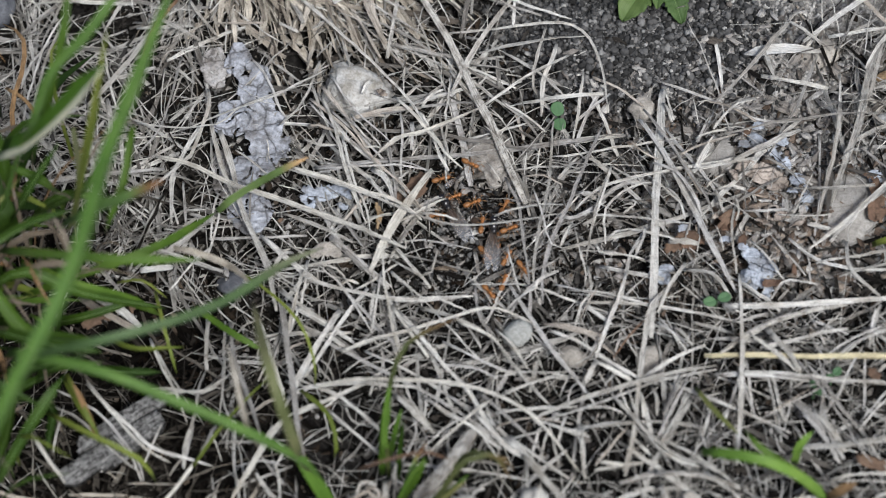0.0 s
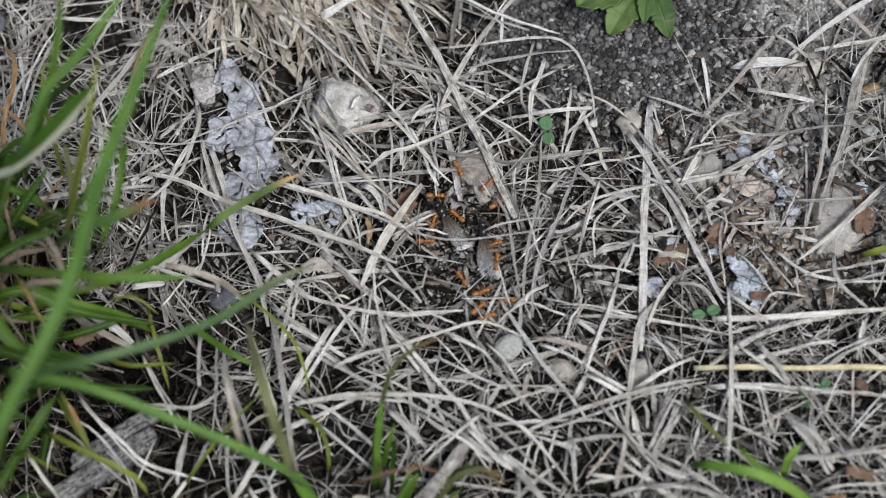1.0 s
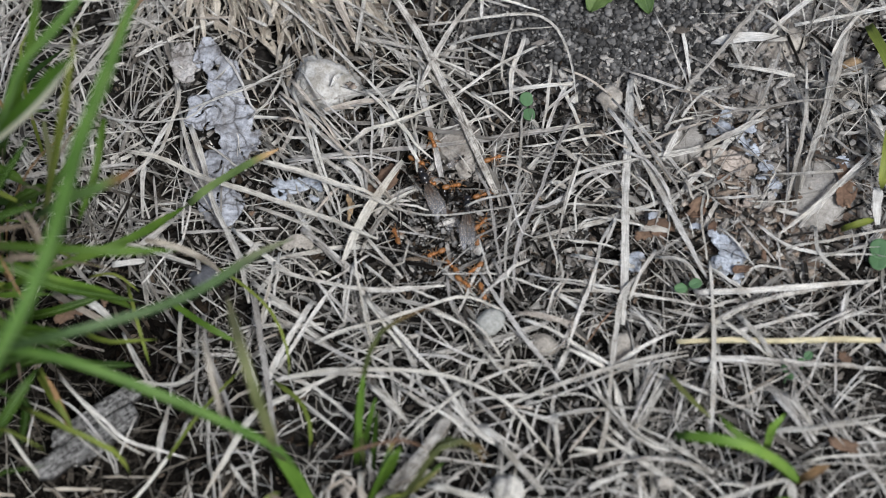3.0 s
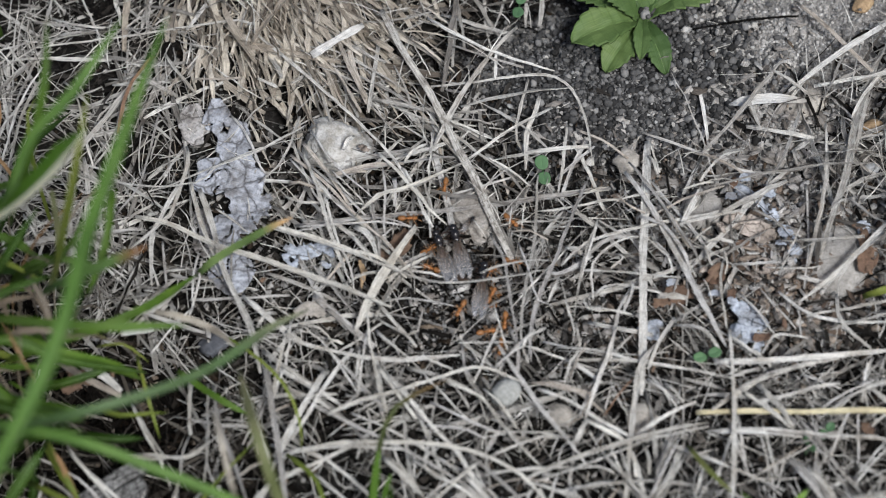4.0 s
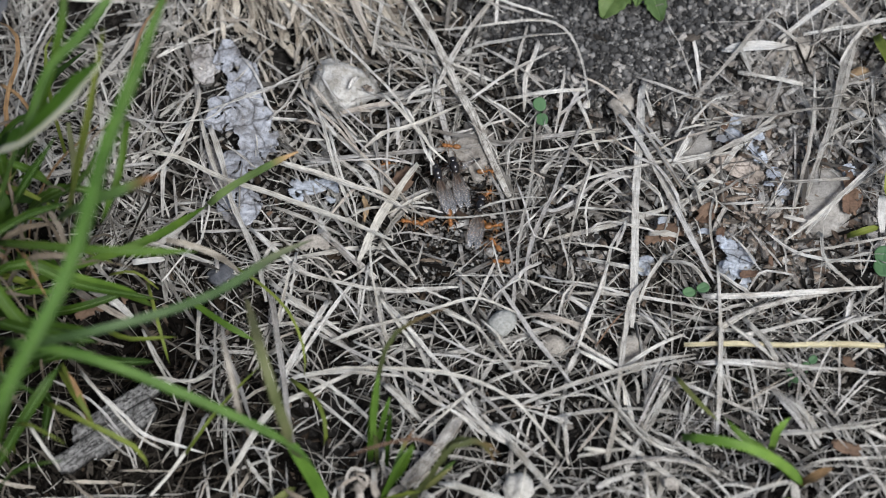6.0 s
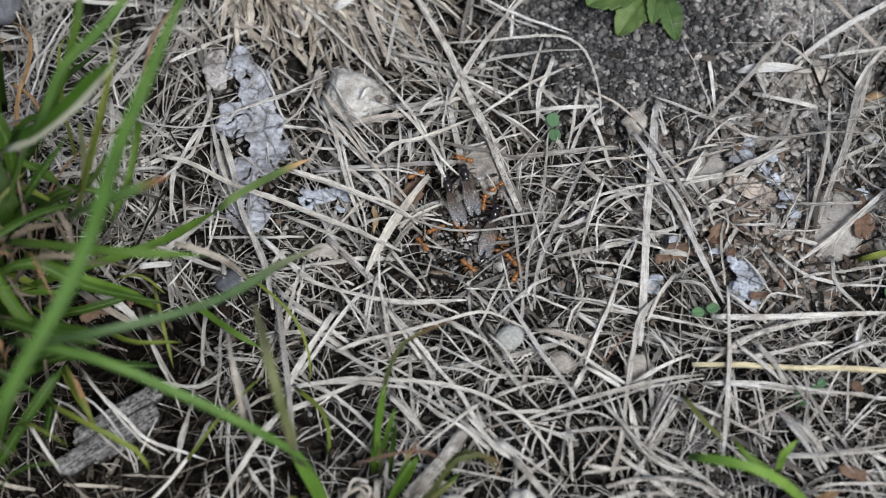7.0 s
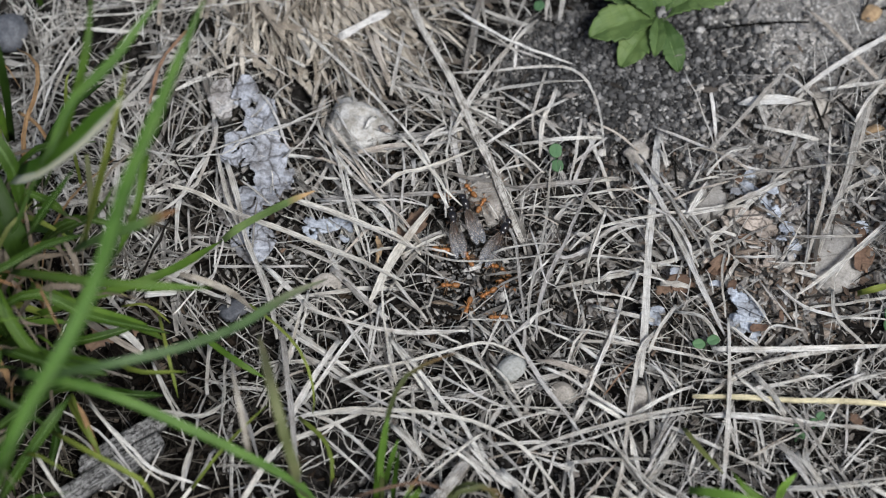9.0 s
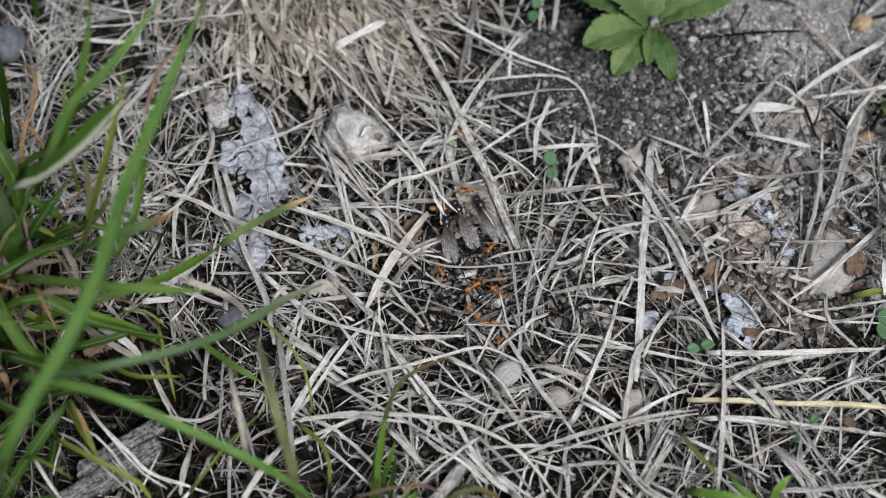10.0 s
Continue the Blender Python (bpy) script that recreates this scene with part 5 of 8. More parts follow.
straw("tan", 1.48, 5, (-72.5, -17.9), (-67.4, -21.8), (-60.4, -25.6))
straw("pale", 0.87, 4, (-84.4, 8.0), (-78.5, 8.6), (-73.2, 9.9))
straw("pale", 0.66, 4, (-81.4, 15.4), (-79.4, 12.0), (-77.5, 8.3))
straw("pale", 0.54, 3, (-87.0, 15.3), (-84.9, 8.5), (-84.0, 3.8))
straw("pale", 0.54, 3, (-78.4, 5.1), (-76.9, 8.4), (-75.3, 11.8))
straw("pale", 0.61, 4.5, (-77.0, -40.4), (-71.0, -44.0), (-65.0, -50.0), (-59.1, -54.8))
straw("bright", 0.61, 5, (-70.4, -36.3), (-65.4, -42.4), (-58.2, -50.3), (-53.6, -52.9))
straw("bright", 0.62, 4, (-58.5, -26.7), (-55.9, -32.9), (-52.1, -39.7))
straw("bright", 0.62, 4, (-59.1, -37.2), (-54.5, -38.7), (-48.8, -37.9))
straw("bright", 0.82, 4, (-80.5, -46.2), (-77.3, -51.0), (-74.8, -54.5))
straw("pale", 0.41, 3, (-76.5, -49.4), (-75.3, -43.4), (-74.8, -39.8))
straw("bright", 0.84, 4, (-47.4, -30.5), (-47.1, -25.5), (-46.6, -23.0))
straw("pale", 0.89, 5, (-17.9, -61.1), (-16.7, -58.8), (-14.0, -58.9))
straw("tan", 0.79, 4.5, (-16.4, -58.9), (-13.4, -60.8), (-14.9, -62.8))
straw("pale", 1.38, 4, (-12.6, -57.6), (-12.2, -60.4), (-12.6, -63.5))
straw("pale", 0.89, 4, (-10.3, -54.1), (-10.6, -57.3), (-10.1, -60.0))
straw("tan", 0.98, 4, (-5.8, -61.7), (-3.7, -60.5), (-1.8, -61.7))
straw("pale", 0.79, 4.5, (-18.3, -60.7), (-18.4, -64.3), (-18.0, -66.3))
straw("tan", 1.57, 5, (-16.1, -61.0), (-14.9, -63.7), (-14.6, -66.7))
straw("pale", 0.88, 4, (-2.6, -64.1), (-0.9, -64.4), (-1.0, -67.1))
straw("streak", 2.18, 2.6, (5.1, -46.5), (0.8, -52.8), (-6.7, -61.1))
straw("bright", 1.37, 3, (1.5, -60.8), (7.0, -63.4), (17.5, -67.8))
straw("bright", 0.59, 4, (17.2, -58.9), (16.3, -62.9), (15.4, -66.9))
straw("pale", 1.28, 4, (9.9, -49.7), (14.1, -53.2), (18.1, -58.9), (21.2, -63.6))
straw("bright", 0.90, 4, (-20.9, -41.3), (-17.0, -44.3), (-13.1, -47.9))
straw("pale", 0.80, 3.6, (-4.5, -41.1), (0.1, -44.7), (4.8, -47.8), (9.4, -51.9))
straw("bright", 0.70, 4, (-3.8, -52.1), (0.8, -48.2), (5.4, -44.2), (8.4, -41.8))
straw("pale", 0.60, 3, (-23.6, -42.6), (-18.5, -47.6), (-13.5, -52.1))
straw("pale", 1.11, 4, (-31.3, -40.2), (-26.6, -38.6), (-18.1, -37.8), (-6.6, -38.9))
straw("tan", 0.76, 3, (-24.9, 29.5), (-19.4, 21.2), (-12.9, 9.5))
straw("grey", 0.65, 2.8, (-25.8, 27.9), (-19.8, 17.1), (-12.9, 10.2))
straw("tan", 0.97, 2.6, (-19.4, 21.5), (-16.1, 21.9), (-11.9, 22.2))
straw("pale", 0.87, 3.2, (-14.3, 30.2), (-15.4, 28.5), (-16.4, 27.0))
straw("pale", 0.54, 2.6, (-27.6, 26.2), (-22.6, 19.8), (-16.6, 14.7))
straw("grey", 0.43, 3.2, (-22.9, 32.1), (-17.9, 23.2), (-10.7, 15.7))
straw("pale", 0.96, 3.2, (-47.9, 22.4), (-46.4, 15.6), (-44.0, 7.6), (-39.2, -2.1))
straw("pale", 0.54, 3.4, (-53.5, 20.1), (-44.1, 23.4), (-34.7, 27.1), (-27.7, 30.6), (-24.1, 33.4))
straw("pale", 0.45, 2, (-81.6, 55.9), (-60.0, 57.4), (-45.2, 59.3), (-35.3, 58.8), (-27.6, 51.3))
straw("pale", 0.66, 3, (-77.8, 49.2), (-80.5, 44.2), (-83.0, 37.8), (-84.3, 30.9), (-85.6, 24.7))
straw("brown", 0.78, 3, (-55.9, 52.1), (-60.9, 43.5), (-62.8, 33.6))
straw("pale", 0.67, 2, (-53.6, 52.7), (-50.2, 47.0), (-46.9, 42.7))
straw("pale", 0.86, 3, (-48.7, 29.8), (-48.1, 25.4), (-49.9, 19.2), (-52.0, 13.2), (-55.1, 10.5), (-55.3, -1.3))
straw("tan", 0.55, 3, (-47.0, 45.6), (-37.2, 45.3))
straw("pale", 0.66, 3, (-34.1, 45.2), (-29.8, 42.8))
straw("grey", 0.54, 2, (-40.0, 37.7), (-36.8, 32.8), (-33.5, 24.5), (-32.2, 22.5))
straw("pale", 0.97, 2, (-34.0, 21.8), (-26.8, 20.7))
straw("pale", 0.38, 4, (-63.1, 21.8), (-54.0, 19.6), (-45.7, 20.7), (-42.3, 23.4), (-34.1, 27.3), (-24.5, 30.3))
straw("grey", 0.54, 1, (-63.1, 15.6), (-58.1, 22.4), (-54.8, 39.0))
straw("streak", 1.42, 3, (-7.7, 60.8), (-2.9, 48.5), (1.9, 39.3), (6.7, 26.7), (10.2, 18.5), (13.1, 9.8), (16.5, 0.6))
straw("streak", 0.76, 2, (1.9, 32.8), (7.9, 23.2), (10.5, 16.1))
straw("white", 1.79, 4, (-22.6, 49.7), (-16.5, 53.2), (-11.6, 56.5))
straw("tan", 1.22, 2, (-15.4, 60.0), (-14.0, 47.0), (-11.4, 38.4))
straw("pale", 0.99, 2, (-8.5, 52.7), (-10.3, 41.3), (-11.2, 36.3))
straw("pale", 0.66, 3, (-35.1, 57.2), (-22.5, 43.5), (-10.1, 29.5), (-4.1, 20.6), (2.5, 10.5))
straw("grey", 1.29, 0, (2.0, 37.5), (2.5, 25.6), (4.1, 16.8), (6.1, 2.1))
straw("pale", 0.66, 3, (9.1, 24.0), (17.6, 29.5), (26.8, 34.8))
straw("grey", 0.76, 1, (-19.7, 21.7), (-10.1, 23.4), (1.9, 25.1), (9.4, 25.1))
straw("pale", 0.67, 3, (2.0, 57.9), (8.1, 52.8), (16.7, 47.8), (27.8, 43.5))
straw("grey", 0.56, 2, (5.7, 52.0), (14.2, 47.7), (21.6, 45.5))
straw("pale", 0.55, 2, (2.0, 41.7), (10.5, 42.0), (21.5, 43.0), (27.0, 42.7), (31.2, 39.1), (33.6, 31.4), (34.3, 22.5))
straw("white", 0.66, 3, (16.0, 49.2), (15.4, 42.4))
straw("pale", 1.09, 2, (24.5, 38.4), (23.1, 33.5), (21.2, 29.4), (20.5, 21.1))
straw("grey", 0.66, 1, (13.5, 36.9), (18.3, 33.4), (21.3, 30.6), (25.4, 26.5))
straw("pale", 0.63, 3, (22.8, 19.2), (21.2, 3.9), (18.7, -6.5), (17.4, -16.7), (18.4, -21.7))
straw("pale", 0.65, 1, (29.8, 32.0), (28.3, 22.4), (26.3, 14.2))
straw("grey", 0.86, 1, (33.6, 27.9), (29.5, 20.3), (27.5, 14.2))
straw("pale", 0.54, 2, (-27.1, 30.7), (-23.8, 20.4), (-21.3, 15.7))
straw("pale", 0.65, 3, (-25.3, 35.7), (-28.7, 25.4), (-33.9, 20.6))
straw("grey", 0.54, 1, (-23.4, 25.1), (-17.2, 18.3), (-12.4, 12.9))
straw("pale", 0.76, 3, (-12.9, 13.4), (-8.2, 16.4), (-1.7, 17.6), (5.5, 21.3), (10.3, 23.3))
straw("grey", 0.54, 1, (13.4, 25.1), (16.3, 21.7), (19.8, 16.2), (21.5, 12.2))
straw("tan", 0.75, 1, (15.1, 23.7), (16.8, 16.2))
straw("tan", 0.66, 2, (-20.2, 51.3), (-15.1, 41.3), (-12.6, 36.3))
straw("tan", 1.00, 3, (-17.8, 56.4), (-15.2, 47.8), (-11.4, 39.3))
straw("tan", 0.55, 2, (-23.9, 49.8), (-17.6, 41.3))
straw("tan", 0.56, 2, (-27.7, 55.6), (-20.1, 47.0), (-16.3, 38.4))
straw("white", 1.21, 4, (98.0, 51.0), (86.6, 43.4), (75.6, 35.4))
straw("pale", 0.66, 3, (87.6, 45.6), (80.4, 39.3), (75.7, 33.9))
straw("tan", 0.95, 3, (80.0, 57.9), (85.6, 50.6), (91.0, 42.8), (96.0, 37.1))
straw("pale", 1.51, 3, (96.8, 45.6), (92.3, 36.4), (88.4, 27.4), (85.1, 15.9), (81.4, 7.2), (77.7, -2.0))
straw("white", 2.5, 3.2, (63.2, 33.7), (71.0, 33.9), (79.2, 33.5), taper=(0.1, 0.25))
straw("white", 0.77, 2, (57.6, 38.4), (57.9, 32.8), (58.1, 24.5))
straw("pale", 0.98, 2, (66.4, 28.7), (74.1, 26.6), (80.0, 25.2))
straw("pale", 0.76, 1, (80.2, 25.1), (87.2, 23.0), (95.4, 20.3))
straw("grey", 0.44, 1, (57.2, 33.4), (62.3, 28.5), (66.9, 24.4))
straw("pale", 0.43, 2, (55.0, 17.7), (59.4, 21.8), (65.5, 23.9))
straw("grey", 0.65, 2, (44.7, 28.7), (52.4, 24.5), (59.4, 21.1), (65.1, 17.7), (73.5, 18.0))
straw("pale", 0.65, 1, (82.9, 29.2), (82.1, 22.4), (81.3, 16.2))
straw("tan", 0.54, 1, (31.6, 30.6), (36.9, 27.2), (41.6, 23.0))
straw("grey", 0.65, 1, (35.1, 26.5), (30.7, 22.4), (26.8, 19.6))
straw("pale", 1.80, 1.8, (45.9, 26.7), (44.4, 13.8), (42.6, -0.7), (41.3, -16.1), (39.9, -29.2))
straw("pale", 0.54, 1, (46.6, 27.2), (47.7, 19.6))
straw("bright", 1.2, 6, (-58.4, 12.6), (-51.2, 10.0), (-42.7, 5.4), (-33.2, 1.4), (-26.1, -1.6), (-16.7, -5.7), (-7.7, -10.0))
straw("pale", 1.27, 5, (-45.7, 18.7), (-42.9, 10.0), (-40.8, 0.8), (-38.2, -5.7), (-35.0, -13.3), (-33.5, -22.1))
straw("pale", 0.53, 1, (-55.1, 11.5), (-55.7, 4.9), (-54.2, -0.4))
straw("grey", 0.53, 1, (-53.6, 9.5), (-52.7, -0.4))
straw("pale", 0.74, 3, (-37.1, -4.6), (-32.9, -9.1), (-25.8, -14.8))
straw("pale", 0.54, 1, (-81.9, 19.6), (-79.0, 12.9))
straw("grey", 0.75, 1, (-84.6, 9.5), (-75.3, 10.9), (-57.5, 12.2))
straw("pale", 0.42, 1, (-63.6, -3.6), (-53.2, -2.3), (-40.3, -1.4))
straw("pale", 0.53, 2, (-45.4, 4.4), (-46.1, -2.1), (-48.1, -8.6))
straw("white", 1.47, 3, (-61.1, -11.6), (-54.6, -11.0))
straw("pale", 0.42, 3, (-55.1, -16.1), (-50.2, -10.3), (-46.9, -6.5))
straw("pale", 0.63, 5, (-32.2, 9.5), (-21.5, 4.9), (-9.8, -0.4), (-1.6, -4.2), (6.5, -5.3), (15.8, -4.4), (23.3, -3.1))
straw("bright", 1.75, 4.5, (-2.2, 8.1), (-5.7, 3.2), (-10.4, -4.6), (-14.9, -13.8))
straw("pale", 0.84, 2, (-0.5, 2.4), (-4.6, -0.8), (-8.6, -5.4), (-11.5, -11.2))
straw("pale", 0.53, 5, (10.0, -3.1), (14.1, -2.1), (19.3, -1.4), (24.0, -1.0))
straw("grey", 0.84, 3, (32.8, 17.2), (27.8, 6.5), (25.3, -0.0), (21.0, -9.1), (19.1, -16.7), (19.0, -21.7))
straw("grey", 0.85, 2, (32.6, 1.1), (26.4, -2.8), (23.5, -2.1))
straw("pale", 0.94, 4, (-32.2, -9.5), (-26.3, -15.6), (-16.5, -19.0), (-7.3, -20.6), (5.3, -19.9))
straw("pale", 0.64, 3, (-21.9, 18.5), (-15.9, 13.2), (-11.1, 6.5), (-5.1, -0.0), (-1.6, -3.3))
straw("pale", 0.53, 4, (-20.6, 16.7), (-18.1, 6.0), (-15.6, -0.5), (-15.0, -5.7))
straw("grey", 1.18, 1, (-26.6, 11.3), (-17.1, 11.5), (-7.6, 12.2), (0.7, 12.6), (13.8, 13.5), (25.7, 14.9), (37.7, 16.5))
straw("bright", 1.18, 1, (26.7, 15.3), (32.9, 15.8), (37.1, 16.5))
straw("grey", 0.54, 2, (-26.5, 9.7), (-15.9, 11.0), (-7.6, 10.8), (-1.7, 8.6))
straw("pale", 0.42, 1, (-15.7, -0.4), (-7.5, 0.3), (0.7, 1.0))
straw("grey", 0.42, 1, (-14.4, -8.1), (-7.5, -6.2), (-1.6, -6.8), (5.4, -8.1))
straw("grey", 0.63, 3, (12.5, 6.5), (15.0, -0.0), (15.8, -9.1), (16.8, -17.9))
straw("grey", 0.84, 0, (5.9, -8.3), (6.5, -13.4))
straw("pale", 0.63, 2, (-29.1, -21.3), (-27.9, -14.3), (-27.7, -9.9))
straw("grey", 0.84, 1, (-26.4, 4.9), (-21.5, -5.6), (-16.7, -12.0))
straw("grey", 0.63, 1, (-22.8, 2.3), (-15.6, -8.1))
straw("grey", 1.17, 3, (40.6, 19.2), (45.0, 10.5), (49.2, -0.0), (53.3, -11.0), (57.3, -20.7))
straw("grey", 0.85, 2, (45.4, 17.7), (49.3, 11.0), (53.7, 4.4), (56.5, -3.2))
straw("pale", 0.64, 3, (26.2, -1.3), (31.2, 2.6), (38.3, 5.2), (49.0, 7.2), (58.5, 8.5), (67.0, 12.5))
straw("grey", 0.85, 2, (28.2, -2.1), (36.0, 4.1), (43.1, 4.7))
straw("pale", 0.53, 2, (32.1, -8.6), (32.7, -0.8), (38.3, 3.7), (43.1, 4.8))
straw("pale", 0.53, 2, (29.9, -2.1), (39.2, -3.4), (49.9, -4.6))
straw("pale", 0.53, 2, (32.1, -7.6), (35.6, -6.0), (42.6, -7.3), (47.2, -8.6))
straw("pale", 0.74, 3, (34.2, -22.3), (36.7, -12.3), (38.3, -9.1), (40.8, -5.2))
straw("pale", 1.04, 1, (30.8, -13.2), (36.5, -15.2), (43.4, -16.5))
straw("pale", 0.95, 3, (93.0, 5.9), (87.2, -0.0), (79.7, -6.5), (72.3, -11.6))
straw("white", 1.05, 3, (72.5, -6.2), (77.3, -7.4))
straw("grey", 0.53, 1, (77.3, 15.6), (76.0, 2.3), (74.1, -8.1))
straw("grey", 0.53, 2, (84.9, 11.7), (89.1, 6.4), (93.1, 4.7))
straw("pale", 0.97, 2, (83.1, 12.1), (88.7, 15.0), (94.3, 16.9))
straw("pale", 0.53, 2, (57.7, -16.2), (57.5, -6.0), (59.3, 0.5))
straw("pale", 0.52, 2, (61.1, -8.6), (64.2, -13.7), (67.3, -18.7))
straw("pale", 0.73, 2, (68.6, -8.6), (73.5, -13.7), (80.2, -16.2), (91.1, -16.5))
straw("pale", 0.73, 3, (79.9, -10.3), (80.0, -16.7), (85.2, -22.3))
straw("pale", 0.64, 3, (55.0, 13.8), (50.7, 6.5))
straw("grey", 1.12, 5, (-42.5, -24.4), (-41.5, -32.4), (-39.0, -39.6), (-36.2, -48.1))
straw("grey", 1.12, 5, (-32.6, -19.5), (-31.2, -29.9), (-29.8, -39.6), (-29.0, -46.7), (-27.8, -52.6))
straw("pale", 1.02, 3, (-26.7, -32.8), (-28.6, -35.8), (-31.8, -41.8))
straw("bright", 1.31, 3, (-39.6, -55.9), (-34.9, -48.6), (-31.5, -43.6))
straw("pale", 0.81, 3, (-71.0, -34.6), (-66.6, -40.0), (-61.8, -44.8), (-57.1, -49.5), (-50.3, -51.9), (-45.6, -53.3))
straw("pale", 0.62, 3, (-58.5, -26.6), (-55.9, -31.6), (-52.2, -37.6))
straw("pale", 0.61, 3, (-57.8, -37.0), (-51.0, -38.2), (-46.5, -38.2), (-42.2, -34.0))
straw("pale", 0.81, 3, (-80.7, -46.0), (-78.2, -49.5), (-73.8, -55.9))
straw("pale", 0.82, 2, (-47.5, -21.3), (-47.4, -33.0))
straw("pale", 0.51, 2, (-44.0, -22.5), (-44.0, -33.6))
straw("pale", 1.56, 2, (-69.8, -17.1), (-64.7, -20.0), (-60.9, -23.4))
straw("grey", 0.60, 3, (-77.0, -36.4), (-67.6, -42.4), (-60.2, -51.9), (-58.7, -55.9))
straw("grey", 1.00, 2, (-49.7, -44.4), (-51.4, -52.9))
straw("white", 0.62, 3, (-29.3, -20.4), (-32.0, -29.4))
straw("pale", 0.93, 2, (-32.0, -19.4), (-25.6, -23.7), (-18.4, -28.2))
straw("grey", 0.81, 2, (-29.0, -24.4), (-22.1, -29.3), (-11.7, -35.4), (-2.7, -40.8), (4.0, -45.6), (12.9, -52.7), (16.7, -55.6))
straw("bright", 0.93, 5, (-20.7, -31.4), (-14.0, -29.3), (-7.2, -27.5), (1.8, -25.0), (7.5, -23.6), (10.9, -24.0), (16.8, -26.5))
straw("bright", 1.02, 5, (-26.7, -38.8), (-18.4, -37.8), (-10.5, -38.0), (-0.4, -39.0), (8.5, -41.4), (15.1, -45.5), (19.4, -50.2), (24.2, -57.2))
straw("pale", 0.92, 3, (-9.6, -22.3), (-5.0, -28.5), (-0.5, -34.6), (4.0, -40.0), (6.5, -45.0), (10.6, -51.3), (17.8, -55.9))
straw("pale", 0.82, 3, (-5.0, -21.7), (0.7, -24.2), (6.4, -27.3), (9.7, -30.0), (12.0, -34.0), (16.4, -40.0), (19.7, -43.2))
straw("grey", 0.92, 3, (12.2, -16.7), (16.6, -25.4), (20.5, -32.2), (24.3, -37.6), (28.3, -43.4))
straw("pale", 0.92, 3, (20.0, -27.3), (25.6, -30.3), (31.6, -35.0), (38.8, -39.4))
straw("tan", 0.82, 2, (18.9, -25.6), (26.9, -28.1), (32.4, -32.4))
straw("pale", 0.41, 2, (8.8, -36.3), (15.4, -36.0), (23.2, -36.6))
straw("pale", 0.50, 4, (-4.9, -51.3), (-0.4, -47.5), (7.6, -42.8))
straw("pale", 1.12, 4, (16.2, -46.0), (25.2, -42.8), (35.4, -39.8), (44.4, -37.8), (52.0, -36.3))
straw("pale", 0.71, 3, (52.1, -36.7), (41.1, -39.1), (29.7, -43.0), (18.5, -46.0))
straw("grey", 1.92, 3, (0.1, -53.6), (5.8, -46.3))
straw("pale", 0.81, 3, (-25.2, -37.6), (-20.6, -40.6), (-16.1, -44.8), (-12.5, -47.8))
straw("pale", 0.91, 2, (-9.4, -39.6), (-6.0, -43.2), (-3.0, -48.0))
straw("pale", 0.71, 3, (-32.0, -36.2), (-26.5, -38.1))
straw("pale", 1.34, 3, (-21.0, -21.7), (-25.4, -29.1), (-31.0, -39.1))
straw("grey", 0.81, 1, (-0.5, -39.8), (7.4, -45.2), (16.4, -54.9))
straw("pale", 0.51, 3, (9.6, -43.8), (17.4, -44.2), (24.7, -43.6))
straw("pale", 0.90, 1, (25.3, -47.6), (25.6, -55.2))
straw("pale", 0.52, 2, (-12.0, -17.1), (-10.7, -26.2), (-9.3, -30.2))
straw("white", 0.93, 3, (27.4, -22.4), (32.3, -26.6))
straw("yellow", 1.25, 3, (49.9, -33.6), (58.4, -34.2), (69.6, -34.8), (80.9, -35.2), (89.9, -35.4))
straw("pale", 1.14, 4, (54.4, -24.0), (64.4, -24.6), (75.8, -24.0), (90.7, -22.9))
straw("pale", 1.02, 4, (58.0, -17.1), (57.5, -27.1), (56.8, -36.8), (55.7, -46.4), (54.2, -56.9))
straw("pale", 0.62, 2, (25.9, -21.3), (33.9, -21.9), (41.9, -23.1), (50.9, -25.0), (57.9, -26.8))
straw("pale", 1.02, 3, (43.7, -19.2), (40.0, -24.2), (38.0, -32.8), (36.5, -41.2), (35.1, -49.5), (32.9, -56.5))
straw("pale", 0.52, 3, (57.4, -29.7), (63.2, -27.3), (70.2, -25.4), (76.5, -24.7))
straw("pale", 1.23, 4, (62.9, -30.1), (66.0, -34.4), (68.1, -38.9))
straw("pale", 0.61, 3, (59.6, -29.7), (63.9, -34.0), (67.3, -37.1))
straw("pale", 0.92, 3, (61.7, -32.8), (69.8, -30.9), (78.1, -29.1))
straw("grey", 0.81, 3, (68.4, -34.0), (72.4, -41.2), (75.3, -46.0), (78.5, -50.3))
straw("pale", 0.71, 3, (51.8, -37.6), (62.5, -38.2), (73.6, -39.8), (89.1, -41.5))
straw("pale", 0.91, 3, (43.3, -39.4), (49.9, -43.0), (57.5, -46.6), (65.2, -50.3))
straw("streak", 0.61, 3, (45.6, -38.6), (41.9, -46.0), (39.8, -52.1))
straw("pale", 0.60, 3, (46.2, -42.2), (41.7, -49.5), (39.7, -53.3))
straw("pale", 0.80, 3, (66.8, -53.0), (73.7, -53.3), (88.2, -51.0))
straw("pale", 0.81, 2, (62.5, -36.0), (63.4, -43.2), (63.8, -47.0))
straw("pale", 0.51, 3, (80.9, -32.8), (77.0, -38.8), (74.1, -45.0))
straw("pale", 0.61, 3, (90.4, -28.5), (83.4, -30.3), (77.4, -34.0), (72.7, -36.7))
straw("grey", 1.21, 2, (71.7, -44.4), (72.8, -51.5), (75.0, -55.6))
straw("grey", 0.51, 2, (72.9, -36.0), (72.2, -45.6))
straw("pale", 0.71, 3, (26.8, -47.8), (37.4, -47.4), (46.5, -47.8))
straw("pale", 0.80, 2, (33.2, -42.0), (37.4, -50.3), (44.0, -55.6))
